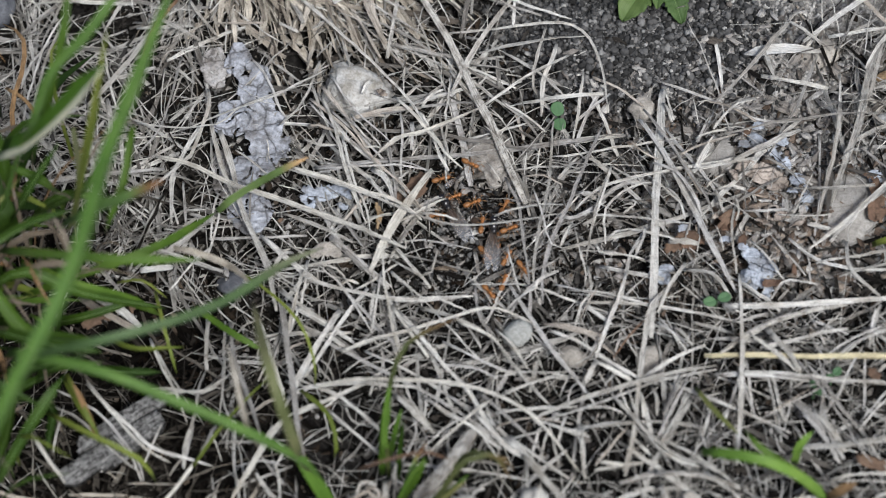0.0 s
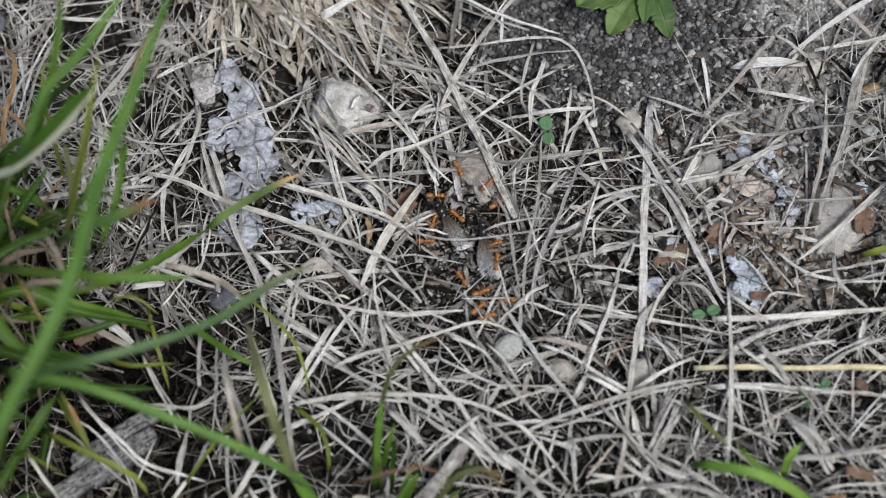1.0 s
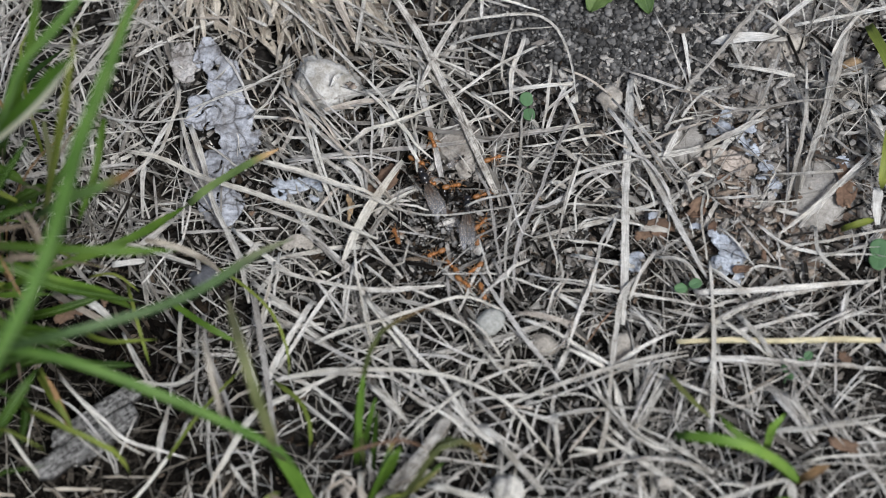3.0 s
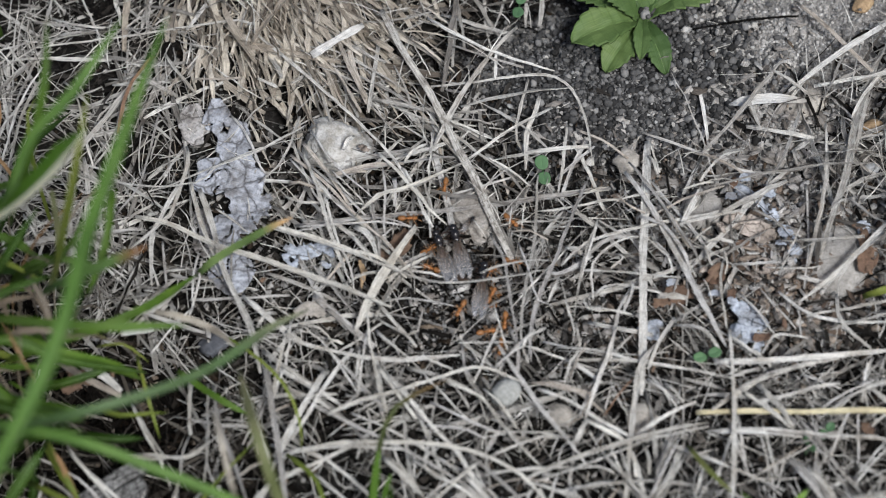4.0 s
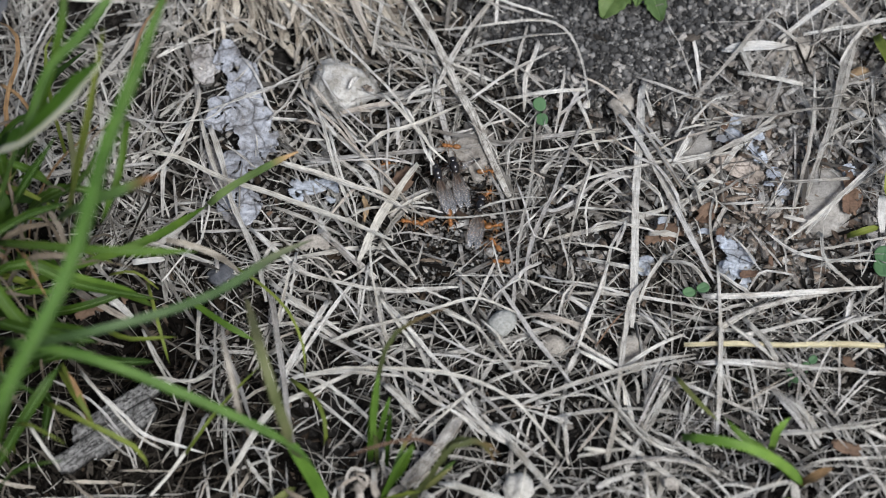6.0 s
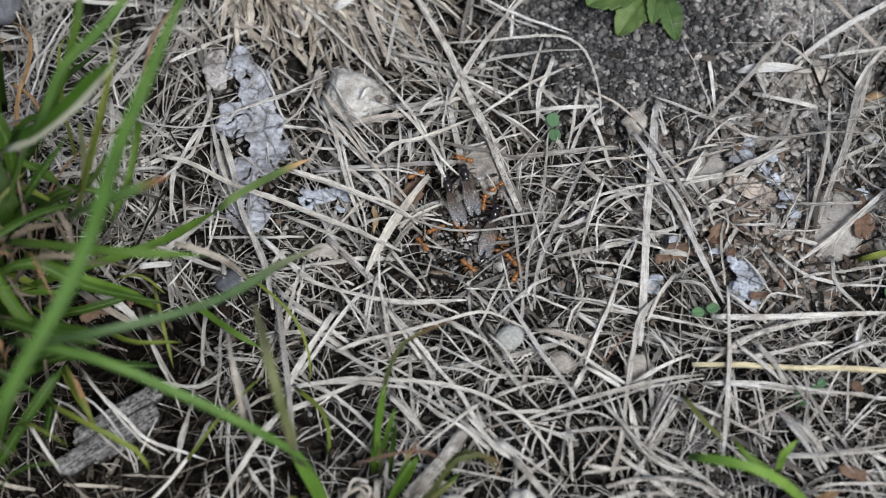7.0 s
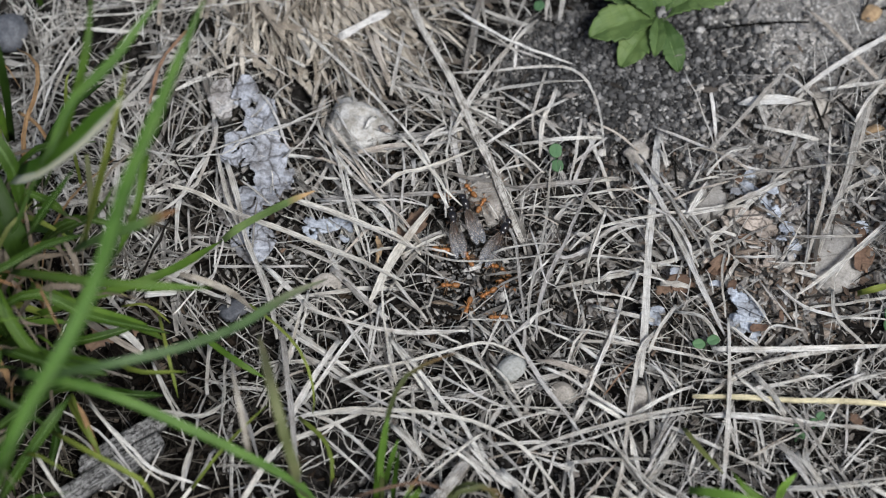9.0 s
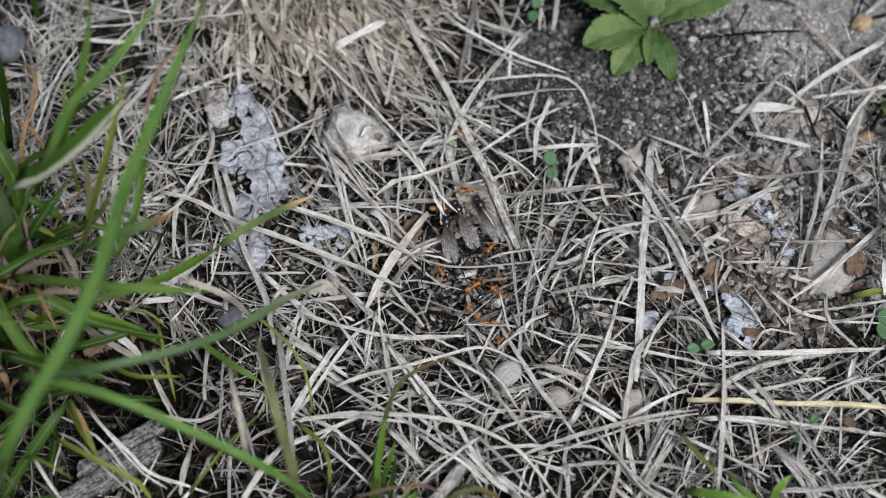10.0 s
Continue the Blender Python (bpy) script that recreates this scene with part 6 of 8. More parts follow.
straw("pale", 1.01, 2, (37.2, -40.8), (39.0, -50.6))
straw("grey", 0.62, 1, (41.9, -24.6), (47.3, -31.0))
straw("pale", 0.71, 2, (28.4, -32.4), (35.8, -37.9))
straw("pale", 0.92, 2, (50.4, -31.1), (44.8, -33.6), (36.7, -38.4))
straw("pale", 0.52, 3, (34.8, -17.7), (30.2, -28.1))
straw("pale", 0.72, 2, (85.3, -23.7), (82.2, -32.6))
straw("pale", 0.51, 3, (78.5, -48.6), (84.6, -42.4), (87.3, -39.8))
straw("grey", 0.33, 0, (57.2, 32.6), (54.0, 39.6), (50.0, 45.3))
straw("tan", 0.44, 1, (75.2, 47.6), (77.7, 40.4))
straw("grey", 1.01, 0, (65.2, 52.5), (69.5, 61.3))
straw("bright", 1.28, 5, (0.2, -61.7), (6.7, -63.8), (13.2, -66.1), (17.9, -69.2))
straw("pale", 1.58, 5, (13.9, -53.7), (18.5, -59.9), (22.1, -64.5))
straw("pale", 0.79, 3, (-20.6, -67.3), (-19.9, -62.1), (-18.1, -59.8))
straw("tan", 1.09, 5, (-19.5, -62.3), (-16.0, -60.3), (-14.1, -61.7), (-15.3, -63.9), (-14.6, -68.3))
straw("tan", 0.99, 4, (-17.1, -62.0), (-15.5, -62.9), (-16.5, -67.9))
straw("tan", 1.58, 4, (-11.5, -57.6), (-12.6, -61.3), (-11.5, -64.3))
straw("pale", 2.15, 2, (69.0, -63.1), (69.2, -68.2))
straw("streak", 0.79, 2, (32.0, -58.8), (38.6, -57.5), (46.2, -57.7), (54.8, -60.7))
straw("pale", 0.69, 3, (48.3, -57.6), (53.5, -62.8), (57.0, -67.4))
straw("streak", 0.78, 1, (40.2, -59.1), (42.3, -66.2))
straw("pale", 1.28, 4, (53.6, -67.7), (65.1, -64.4), (69.7, -63.8))
straw("bright", 0.49, 3, (70.9, -61.1), (76.5, -59.4), (86.3, -59.1))
straw("bright", 0.70, 4, (65.9, -53.9), (74.6, -54.0), (86.8, -52.5))
straw("grey", 1.39, 2, (67.9, -45.5), (70.9, -50.3), (73.9, -56.4))
straw("pale", 0.90, 4, (30.8, -40.7), (34.5, -46.1), (40.3, -52.6), (45.0, -55.8), (50.4, -56.8))
straw("bright", 0.99, 3, (28.7, -55.1), (33.1, -55.7))
straw("grey", 0.63, 2, (-47.6, -4.6), (-39.4, -4.9), (-27.8, -4.4))
straw("grey", 1.46, 2, (-23.2, -4.8), (-17.2, -11.2), (-11.4, -16.3))
straw("grey", 0.83, 3, (-20.7, -7.9), (-14.8, -14.2))
straw("pale", 0.73, 3, (-10.3, -7.8), (-5.6, -14.2), (-3.1, -17.4))
straw("pale", 0.52, 3, (-11.4, -10.4), (-6.8, -14.2), (-3.3, -15.4), (-1.5, -9.1))
straw("pale", 1.03, 2, (-33.2, -16.4), (-26.1, -22.6), (-18.9, -27.8))
straw("pale", 0.92, 3, (-29.4, -24.3), (-22.5, -28.0), (-18.8, -30.7))
straw("grey", 0.52, 3, (-21.7, -15.5), (-14.6, -24.2), (-9.8, -30.6))
straw("pale", 0.52, 3, (-14.2, -16.7), (-14.7, -20.5), (-15.2, -25.7))
straw("pale", 0.62, 3, (-11.3, -18.0), (-10.1, -26.7), (-9.3, -30.6))
straw("grey", 0.61, 2, (-15.8, -23.8), (-9.8, -29.0))
straw("pale", 0.42, 3, (-26.4, -11.7), (-21.8, -13.0), (-18.6, -17.0))
straw("pale", 0.41, 3, (-43.9, -29.3), (-39.6, -24.3), (-36.1, -23.1))
straw("grey", 0.71, 2, (-1.0, -28.7), (6.9, -33.6), (12.8, -36.2))
straw("grey", 0.61, 2, (-2.1, -33.6), (4.7, -34.8), (9.4, -36.7))
straw("pale", 0.52, 3, (-2.2, -19.2), (3.8, -22.4))
straw("grey", 0.62, 2, (5.8, -16.8), (6.4, -23.7), (9.4, -27.7))
straw("grey", 0.62, 3, (12.7, -21.6), (16.1, -19.1), (19.3, -15.3))
straw("grey", 0.73, 2, (15.1, -13.6), (16.7, -18.7), (16.1, -23.9))
straw("pale", 0.62, 3, (24.1, -19.1), (30.9, -20.3), (40.2, -22.8))
straw("pale", 0.62, 3, (28.2, -13.8), (28.7, -19.1), (26.3, -22.8), (25.1, -26.8))
straw("pale", 0.72, 4, (36.1, -15.5), (33.6, -22.0), (30.6, -29.4), (28.6, -34.5))
straw("tan", 1.33, 2, (20.6, -25.5), (25.1, -27.4), (31.0, -28.8))
straw("pale", 1.22, 3, (28.4, -36.1), (26.3, -39.0))
straw("pale", 0.40, 2, (24.0, -35.7), (21.4, -41.0))
straw("pale", 0.41, 2, (10.3, -40.4), (15.9, -38.4), (20.6, -37.0))
straw("bright", 0.41, 3, (8.4, -40.8), (8.9, -37.0), (10.3, -36.0), (17.0, -36.6), (26.2, -36.2))
straw("pale", 0.41, 2, (13.5, -35.0), (20.7, -29.8))
straw("grey", 0.51, 3, (12.3, -31.3), (16.1, -36.0))
straw("pale", 0.41, 3, (-25.7, -32.9), (-23.4, -36.5), (-22.0, -38.0))
straw("pale", 0.41, 2, (-21.2, -35.1), (-16.8, -32.4), (-14.3, -31.0))
straw("pale", 0.91, 3, (-30.1, -43.4), (-22.2, -40.4), (-13.3, -36.1))
straw("pale", 0.41, 2, (-24.4, -41.8), (-18.9, -37.9), (-15.4, -35.8))
straw("grey", 0.40, 2, (-23.2, -43.3), (-17.6, -48.0), (-12.8, -51.8))
straw("pale", 0.40, 2, (-20.2, -41.3), (-18.7, -45.1), (-15.2, -45.8))
straw("pale", 0.40, 2, (-7.6, -40.6), (-4.0, -45.9))
straw("pale", 0.40, 2, (-4.1, -38.2), (-4.9, -43.5))
straw("pale", 0.40, 2, (-27.7, -49.5), (-20.7, -46.0))
straw("pale", 0.51, 2, (-44.0, -30.1), (-44.1, -38.6), (-42.5, -43.6))
straw("grey", 0.40, 2, (-16.4, -51.8), (-11.8, -44.2))
straw("pale", 0.50, 3, (-9.7, -54.5), (-6.4, -48.4), (-7.1, -44.6))
straw("pale", 0.70, 2, (-34.0, -54.2), (-31.9, -50.5), (-33.8, -47.9))
straw("pale", 0.61, 3, (-5.6, -40.5), (0.2, -44.2), (7.1, -49.7))
straw("pale", 0.50, 3, (5.7, -48.1), (10.3, -55.6))
straw("tan", 0.50, 3, (8.9, -47.1), (15.7, -45.9), (23.7, -47.2))
straw("pale", 0.50, 3, (12.2, -49.7), (18.1, -48.2))
straw("white", 0.60, 3, (17.0, -48.1), (15.4, -54.4))
straw("pale", 0.60, 3, (19.1, -46.9), (20.7, -55.5))
straw("pale", 0.89, 3, (25.1, -48.0), (25.4, -58.0))
straw("tan", 0.70, 3, (27.5, -55.7), (32.2, -50.6), (34.2, -48.0))
straw("pale", 0.90, 2, (33.0, -57.7), (36.0, -47.6))
straw("pale", 0.80, 3, (32.5, -42.1), (35.7, -47.0), (39.0, -52.0))
straw("pale", 0.50, 3, (23.6, -44.1), (30.2, -44.1), (33.7, -45.4))
straw("bright", 0.90, 3, (27.4, -56.6), (36.7, -55.3))
straw("pale", 0.80, 2, (23.5, -48.0), (30.2, -47.3), (34.9, -46.5))
straw("pale", 0.90, 3, (11.3, -49.3), (16.7, -54.1), (22.4, -58.1))
straw("pale", 0.50, 3, (19.1, -46.9), (24.8, -49.7))
straw("pale", 0.83, 3, (47.8, -13.7), (44.1, -19.0), (41.5, -24.3))
straw("pale", 0.93, 2, (47.2, -14.8), (52.9, -16.6), (56.3, -21.3))
straw("pale", 0.52, 3, (63.9, -22.3), (66.9, -18.9), (73.4, -19.3))
straw("grey", 0.52, 2, (72.2, -11.9), (72.2, -18.7))
straw("pale", 0.52, 2, (77.8, -17.4), (82.7, -16.5), (90.0, -14.5))
straw("streak", 0.72, 4, (57.6, -30.7), (64.5, -27.4), (72.6, -25.6), (78.6, -24.2))
straw("grey", 0.61, 2, (71.6, -26.9), (78.4, -29.9))
straw("pale", 0.51, 3, (73.6, -29.1), (77.5, -25.5))
straw("white", 0.62, 3, (82.4, -31.5), (84.1, -24.8))
straw("pale", 0.82, 3, (75.2, -35.2), (80.1, -31.9), (88.6, -28.5))
straw("grey", 0.92, 3, (53.4, -33.4), (57.9, -30.6))
straw("grey", 0.61, 3, (71.0, -31.0), (73.3, -36.4))
straw("white", 0.81, 3, (51.7, -37.7), (60.6, -38.8), (69.7, -39.8))
straw("grey", 0.70, 2, (58.1, -35.5), (58.6, -45.6))
straw("pale", 0.50, 3, (59.8, -47.2), (68.1, -43.3), (72.9, -40.8))
straw("pale", 0.61, 3, (68.2, -41.1), (77.2, -40.3), (87.4, -41.6))
straw("grey", 0.60, 3, (81.0, -34.7), (79.6, -45.9))
straw("pale", 0.60, 3, (50.4, -44.4), (48.9, -49.6))
straw("pale", 0.50, 2, (50.9, -51.5), (55.9, -47.6))
straw("pale", 0.40, 2, (57.7, -47.4), (61.3, -47.7), (68.1, -47.7))
straw("grey", 1.40, 2, (66.0, -42.7), (71.2, -48.9), (75.4, -53.8))
straw("white", 1.88, 4, (93.3, -2.8), (92.2, -7.9), (92.1, -11.2))

straw("bright", 0.80, 5, (-30.6, 9.4), (-22.4, 6.1), (-16.0, 3.3), (-9.6, 0.7), (-4.4, -3.4))
straw("pale", 0.95, 5, (-50.0, 19.9), (-52.4, 14.1), (-54.5, 9.5), (-59.4, 6.2))
straw("pale", 0.50, 5, (-3.5, 16.4), (-9.0, 15.3), (-11.9, 12.9), (-14.3, 10.7))
straw("pale", 0.65, 4, (-37.0, -5.0), (-33.7, -8.2), (-30.2, -11.5))
straw("pale", 0.45, 4, (-45.7, 4.6), (-46.6, 0.0), (-47.0, -5.8))
straw("white", 0.5, 5, (-78.6, 49.1), (-81.6, 43.0), (-84.1, 35.8), (-85.5, 28.8), (-86.6, 21.8))
straw("pale", 0.6, 4, (-73.8, 8.7), (-79.5, 7.7), (-85.2, 7.3))

# ---- living plants ----
GRASS_LABELS = {"dim": "thin arching dull olive grass blade with a reddish tip", "deep": "dark green grass blade low in the tuft, its colour lowered for shade", "green": "green grass blade rising from a tuft", "yellowgreen": "thin yellowing green grass blade",
                "fresh": "bright fresh green grass blade", "sheen": "long arching green grass blade, sky sheen in its grey tone, with a bleached tip", "broad": "long broad dull green grass blade", "olive": "olive-green grass shoot with an arching tip", "oliveblur": "drying olive-brown grass blade",
                "fold": "broad folded green grass blade with a pale edge", "browntip": "green grass blade with a withered brown tip",
                "orangetip": "green grass blade with an orange dried tip", "dryorange": "dried orange-brown grass blade", "bleached": "bleached tan withered grass blade", "rust": "thin dull reddish-brown withered grass blade", "drybrown": "dry grey-brown arching grass blade"}


TUFTS = {}
for key, label, x, y in (("large", "large tuft of green grass with yellowing and withered blades", -85, -12),
                         ("small", "small green grass shoot with curled dry sheaths at its base", 0, -60),
                         ("corner", "small green grass shoot with an orange withered blade", 70, -60)):
    TUFTS[key] = tagged(new("grass_tuft"), label, "grass", "green grass tufts")
    TUFTS[key].location = (x * MM, y * MM, -4 * MM)


def grass_blade(tuft, tone, width, *points):
    """One blade through the given places; a blade of a tuft is its part, with a keel along the middle."""
    state = random.getstate()
    me = blade_mesh("blade", points, width, GREEN[tone], taper=(0.75, 0.05), thick=0.16, fold=random.choice((0.1, 0.2, 0.34)), twist=0.35, wobble=0.05, seg_mm=3.5)
    if tuft is None:
        tagged(new("grass_shoot", me), GRASS_LABELS[tone], "grass", "single green grass blades")
        return
    parent = TUFTS[tuft]
    blade = tagged(new("blade", me), "" if tone == "green" else GRASS_LABELS[tone])
    blade.parent = parent
    blade.matrix_parent_inverse = Matrix.Translation(parent.location).inverted()
    if width > 1.7 and tone in ("green", "fold", "broad", "sheen"):
        random.setstate(state)
        rib = blade_mesh("midrib", [(x, y, z + 0.06) for x, y, z in points], width * 0.13, RIB, taper=(0.75, 0.05), thick=0.12, fold=-0.1, twist=0.22, wobble=0.05, seg_mm=3.5)
        new("midrib", rib).parent = blade


random.seed(17)
grass_blade("large", "drybrown", 1.15, (-85.1, -14.7, 6.0), (-86.4, -10.4, 18.0), (-83.2, -5.8, 24.0))
grass_blade("large", "drybrown", 0.8, (-88.1, -2.7, 8.0), (-84.9, -1.1, 20.0), (-81.1, 3.4, 26.0))
grass_blade("large", "dryorange", 1.04, (-84.9, -4.1, 8.0), (-84.4, -1.6, 16.0), (-82.5, 3.0, 22.0))
grass_blade("large", "drybrown", 0.9, (-86.4, -33.7, 12.0), (-87.6, -30.6, 16.0), (-91.9, -28.1, 16.0))
grass_blade("large", "dryorange", 1.24, (-86.2, -35.9, 8.0), (-83.9, -36.3, 18.0), (-87.0, -32.0, 22.0))
grass_blade("large", "dryorange", 1.12, (-67.6, -47.6, 5.0), (-69.0, -43.8, 13.0), (-70.4, -41.1, 17.0))
grass_blade("large", "drybrown", 0.8, (-95.4, -11.5, 14.0), (-90.9, -9.0, 18.0), (-86.4, -5.2, 18.0))
grass_blade("large", "drybrown", 1.00, (-91.1, -47.9, 5.0), (-86.1, -45.3, 8.0), (-80.6, -41.5, 8.0))
grass_blade("large", "drybrown", 1.14, (-87.6, -19.8, 6.0), (-82.4, -27.6, 12.0), (-79.5, -32.9, 10.0))
grass_blade("large", "green", 1.56, (-55.1, -4.0, 48.0), (-57.2, -14.0, 44.0), (-61.3, -20.3, 38.0))
grass_blade("large", "oliveblur", 1.26, (-68.9, 2.8, 36.0), (-68.7, -5.5, 28.0), (-72.7, -10.7, 18.0))
grass_blade("large", "green", 1.74, (-76.3, -36.6, 10.0), (-80.9, -41.2, 14.0), (-87.5, -45.7, 12.0))
grass_blade("large", "green", 1.52, (-80.2, -12.5, 12.0), (-74.2, -18.6, 18.0), (-72.0, -22.0, 16.0))
grass_blade("large", "drybrown", 0.8, (-91.7, -16.6, 10.0), (-84.9, -23.2, 16.0), (-78.5, -24.5, 16.0))
grass_blade("small", "fresh", 1.35, (-12.3, -53.1, 3.0), (-12.1, -51.8, 12.0), (-11.1, -48.7, 18.0), (-10.3, -46.7, 24.0))
grass_blade("small", "fresh", 1.20, (-11.5, -52.7, 3.0), (-9.9, -51.0, 12.0), (-8.6, -48.3, 16.0))
grass_blade("small", "green", 1.25, (-11.1, -63.3, 3.0), (-7.3, -61.5, 9.0), (-4.1, -57.6, 14.0))
grass_blade("small", "olive", 1.1, (-7.7, -63.9, 3.0), (-1.6, -64.0, 9.0), (2.9, -62.0, 14.0))
grass_blade("small", "dim", 1.2, (1.2, -60.0, 10.0), (1.8, -58.4, 14.0), (4.8, -58.2, 18.0), (8.6, -59.3, 18.0), (11.3, -62.0, 14.0))
grass_blade("large", "broad", 2.95, (-84.0, -70.1, 30.0), (-73.7, -72.0, 62.0), (-66.6, -64.6, 74.0), (-59.9, -55.2, 80.0), (-55.4, -43.0, 82.0), (-52.6, -29.4, 82.0), (-49.0, -15.3, 80.0), (-46.2, -5.3, 80.0), (-41.5, 13.4, 78.0))
grass_blade("large", "broad", 2.4, (-85.4, -8.4, 20.0), (-74.6, -8.0, 50.0), (-70.7, -7.6, 58.0), (-66.2, -2.8, 66.0), (-58.6, 1.8, 72.0), (-49.8, 14.1, 76.0))
grass_blade("large", "fold", 5.5, (-80.1, -6.1, 44.0), (-73.6, -8.8, 52.0), (-66.1, -7.9, 60.0), (-59.7, -4.9, 66.0), (-56.3, -3.9, 70.0))
grass_blade("large", "green", 1.49, (-77.6, -1.0, 30.0), (-70.9, -2.0, 50.0), (-64.9, 6.6, 66.0), (-63.5, 17.3, 72.0))
grass_blade("large", "yellowgreen", 1.38, (-68.9, -14.5, 30.0), (-63.4, -11.5, 50.0), (-59.0, -5.2, 62.0), (-56.4, 3.0, 70.0))
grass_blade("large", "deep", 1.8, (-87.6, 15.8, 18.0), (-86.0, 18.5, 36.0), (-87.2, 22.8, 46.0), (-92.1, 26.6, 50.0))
grass_blade("large", "green", 1.7, (-88.7, 16.7, 16.0), (-89.1, 18.4, 34.0), (-89.6, 22.2, 46.0), (-92.0, 25.5, 50.0))
grass_blade("large", "green", 3.16, (-91.9, 6.1, 50.0), (-84.7, -0.1, 48.0), (-81.1, -4.2, 42.0), (-81.4, -7.9, 30.0))
grass_blade("large", "green", 3.20, (-93.0, 0.3, 42.0), (-88.0, -6.0, 34.0), (-86.5, -7.9, 22.0))
grass_blade("large", "green", 2.14, (-92.1, -26.5, 36.0), (-81.9, -23.8, 40.0), (-75.3, -18.2, 38.0), (-67.7, -14.4, 36.0))
grass_blade("large", "green", 2.52, (-79.8, -19.6, 24.0), (-69.4, -24.6, 24.0), (-60.5, -24.6, 16.0), (-55.3, -24.3, 8.0))
grass_blade("large", "green", 2.45, (-84.2, -32.9, 24.0), (-72.8, -38.8, 30.0), (-62.5, -40.7, 30.0))
grass_blade("large", "green", 2.51, (-89.7, -12.6, 36.0), (-83.6, -26.1, 30.0), (-78.7, -33.0, 24.0), (-73.3, -36.6, 18.0))
grass_blade("large", "drybrown", 1.1, (-73.9, -11.5, 30.0), (-70.1, -17.7, 30.0), (-69.7, -22.5, 26.0))
grass_blade("large", "yellowgreen", 0.90, (-72.6, -37.4, 12.0), (-68.5, -45.2, 12.0), (-66.1, -49.6, 8.0))
grass_blade("large", "yellowgreen", 1.36, (-67.4, -12.2, 36.0), (-64.2, -6.0, 44.0), (-61.2, 1.1, 50.0))
grass_blade("large", "green", 2.28, (-90.0, -47.8, 26.0), (-85.4, -42.6, 30.0), (-82.8, -35.6, 30.0))
grass_blade("large", "green", 2.14, (-83.7, -59.3, 14.0), (-77.8, -52.4, 20.0), (-73.2, -47.1, 24.0), (-70.3, -42.5, 24.0))
grass_blade("large", "browntip", 2.89, (-68.5, -20.6, 42.0), (-59.8, -21.8, 51.0), (-54.3, -21.5, 54.0), (-47.6, -19.9, 57.0))
grass_blade("large", "green", 1.81, (-83.1, -18.0, 27.0), (-71.8, -24.9, 39.0), (-57.0, -29.3, 45.0), (-42.8, -27.1, 39.0))
grass_blade("large", "green", 1.58, (-81.3, -20.7, 12.0), (-69.6, -21.6, 22.0), (-61.4, -21.0, 26.0), (-52.1, -15.9, 24.0), (-44.2, -4.8, 14.0))
grass_blade("large", "orangetip", 1.6, (-44.1, -5.3, 15.0), (-39.9, -3.5, 18.0), (-31.6, -2.0, 24.0), (-25.2, -0.4, 27.0))
grass_blade("large", "sheen", 1.8, (-78.1, -42.1, 31.0), (-69.3, -46.6, 43.4), (-56.2, -46.6, 49.6), (-45.8, -42.2, 46.5), (-37.6, -35.6, 40.3), (-29.0, -26.4, 34.1), (-22.3, -18.5, 24.8))
grass_blade("large", "broad", 2.0, (-78.4, -42.6, 35.1), (-70.8, -46.2, 40.5), (-59.0, -50.6, 43.2), (-45.8, -55.8, 40.5), (-36.1, -58.9, 35.1), (-26.3, -61.9, 27.0), (-22.6, -63.1, 18.9))
grass_blade("large", "yellowgreen", 0.60, (-44.1, -12.4, 6.0), (-35.4, -19.8, 10.0), (-28.3, -28.0, 12.0), (-25.4, -35.6, 10.0), (-25.9, -38.6, 4.0))
grass_blade("small", "yellowgreen", 0.89, (-28.7, -39.0, 4.0), (-23.1, -45.5, 8.0), (-21.3, -51.3, 8.0), (-22.2, -53.0, 3.0))
grass_blade("small", "dim", 0.95, (-11.8, -56.1, -0.0), (-11.7, -48.9, 14.0), (-8.8, -40.5, 22.0), (-4.7, -36.9, 24.0), (3.0, -32.6, 22.0))
grass_blade("small", "green", 1.10, (-10.1, -56.6, 0.0), (-8.5, -49.3, 12.0))
grass_blade("small", "green", 1.23, (-13.2, -55.5, 0.0), (-12.7, -52.5, 8.0), (-12.1, -48.5, 16.0))
grass_blade("large", "yellowgreen", 1.07, (-75.5, -46.0, 14.0), (-65.7, -52.5, 18.0), (-57.4, -56.0, 14.0), (-55.7, -57.6, 6.0))
grass_blade("large", "yellowgreen", 0.69, (-49.0, -54.0, 4.0), (-42.2, -47.0, 9.0), (-34.2, -38.6, 10.0))
grass_blade("large", "yellowgreen", 0.71, (-57.0, -18.9, 8.0), (-54.2, -29.2, 9.0), (-52.7, -35.0, 4.0))
grass_blade("large", "yellowgreen", 0.61, (-65.0, -15.8, 6.0), (-59.4, -16.9, 9.0), (-54.9, -19.5, 6.0))
grass_blade("large", "oliveblur", 1.95, (-26.0, -59.4, 8.0), (-26.7, -60.5, 30.0), (-28.5, -56.4, 42.0), (-30.7, -49.0, 45.0), (-34.6, -33.2, 33.0))
grass_blade("corner", "fresh", 1.9, (46.2, -59.2, 18.0), (52.4, -61.6, 22.0), (57.5, -63.0, 22.0), (63.2, -64.3, 18.0), (68.0, -64.8, 10.0), (70.8, -64.4, 2.0))
grass_blade("corner", "green", 1.7, (69.9, -63.7, 3.0), (62.3, -61.7, 14.0), (57.2, -59.3, 18.0), (54.3, -55.3, 18.0))
grass_blade("corner", "fresh", 1.56, (64.7, -57.5, 5.0), (65.1, -56.4, 12.0), (67.5, -54.4, 14.0))
grass_blade("corner", "dryorange", 2.04, (69.8, -64.2, 3.0), (72.2, -64.3, 7.0), (75.4, -63.1, 9.0))
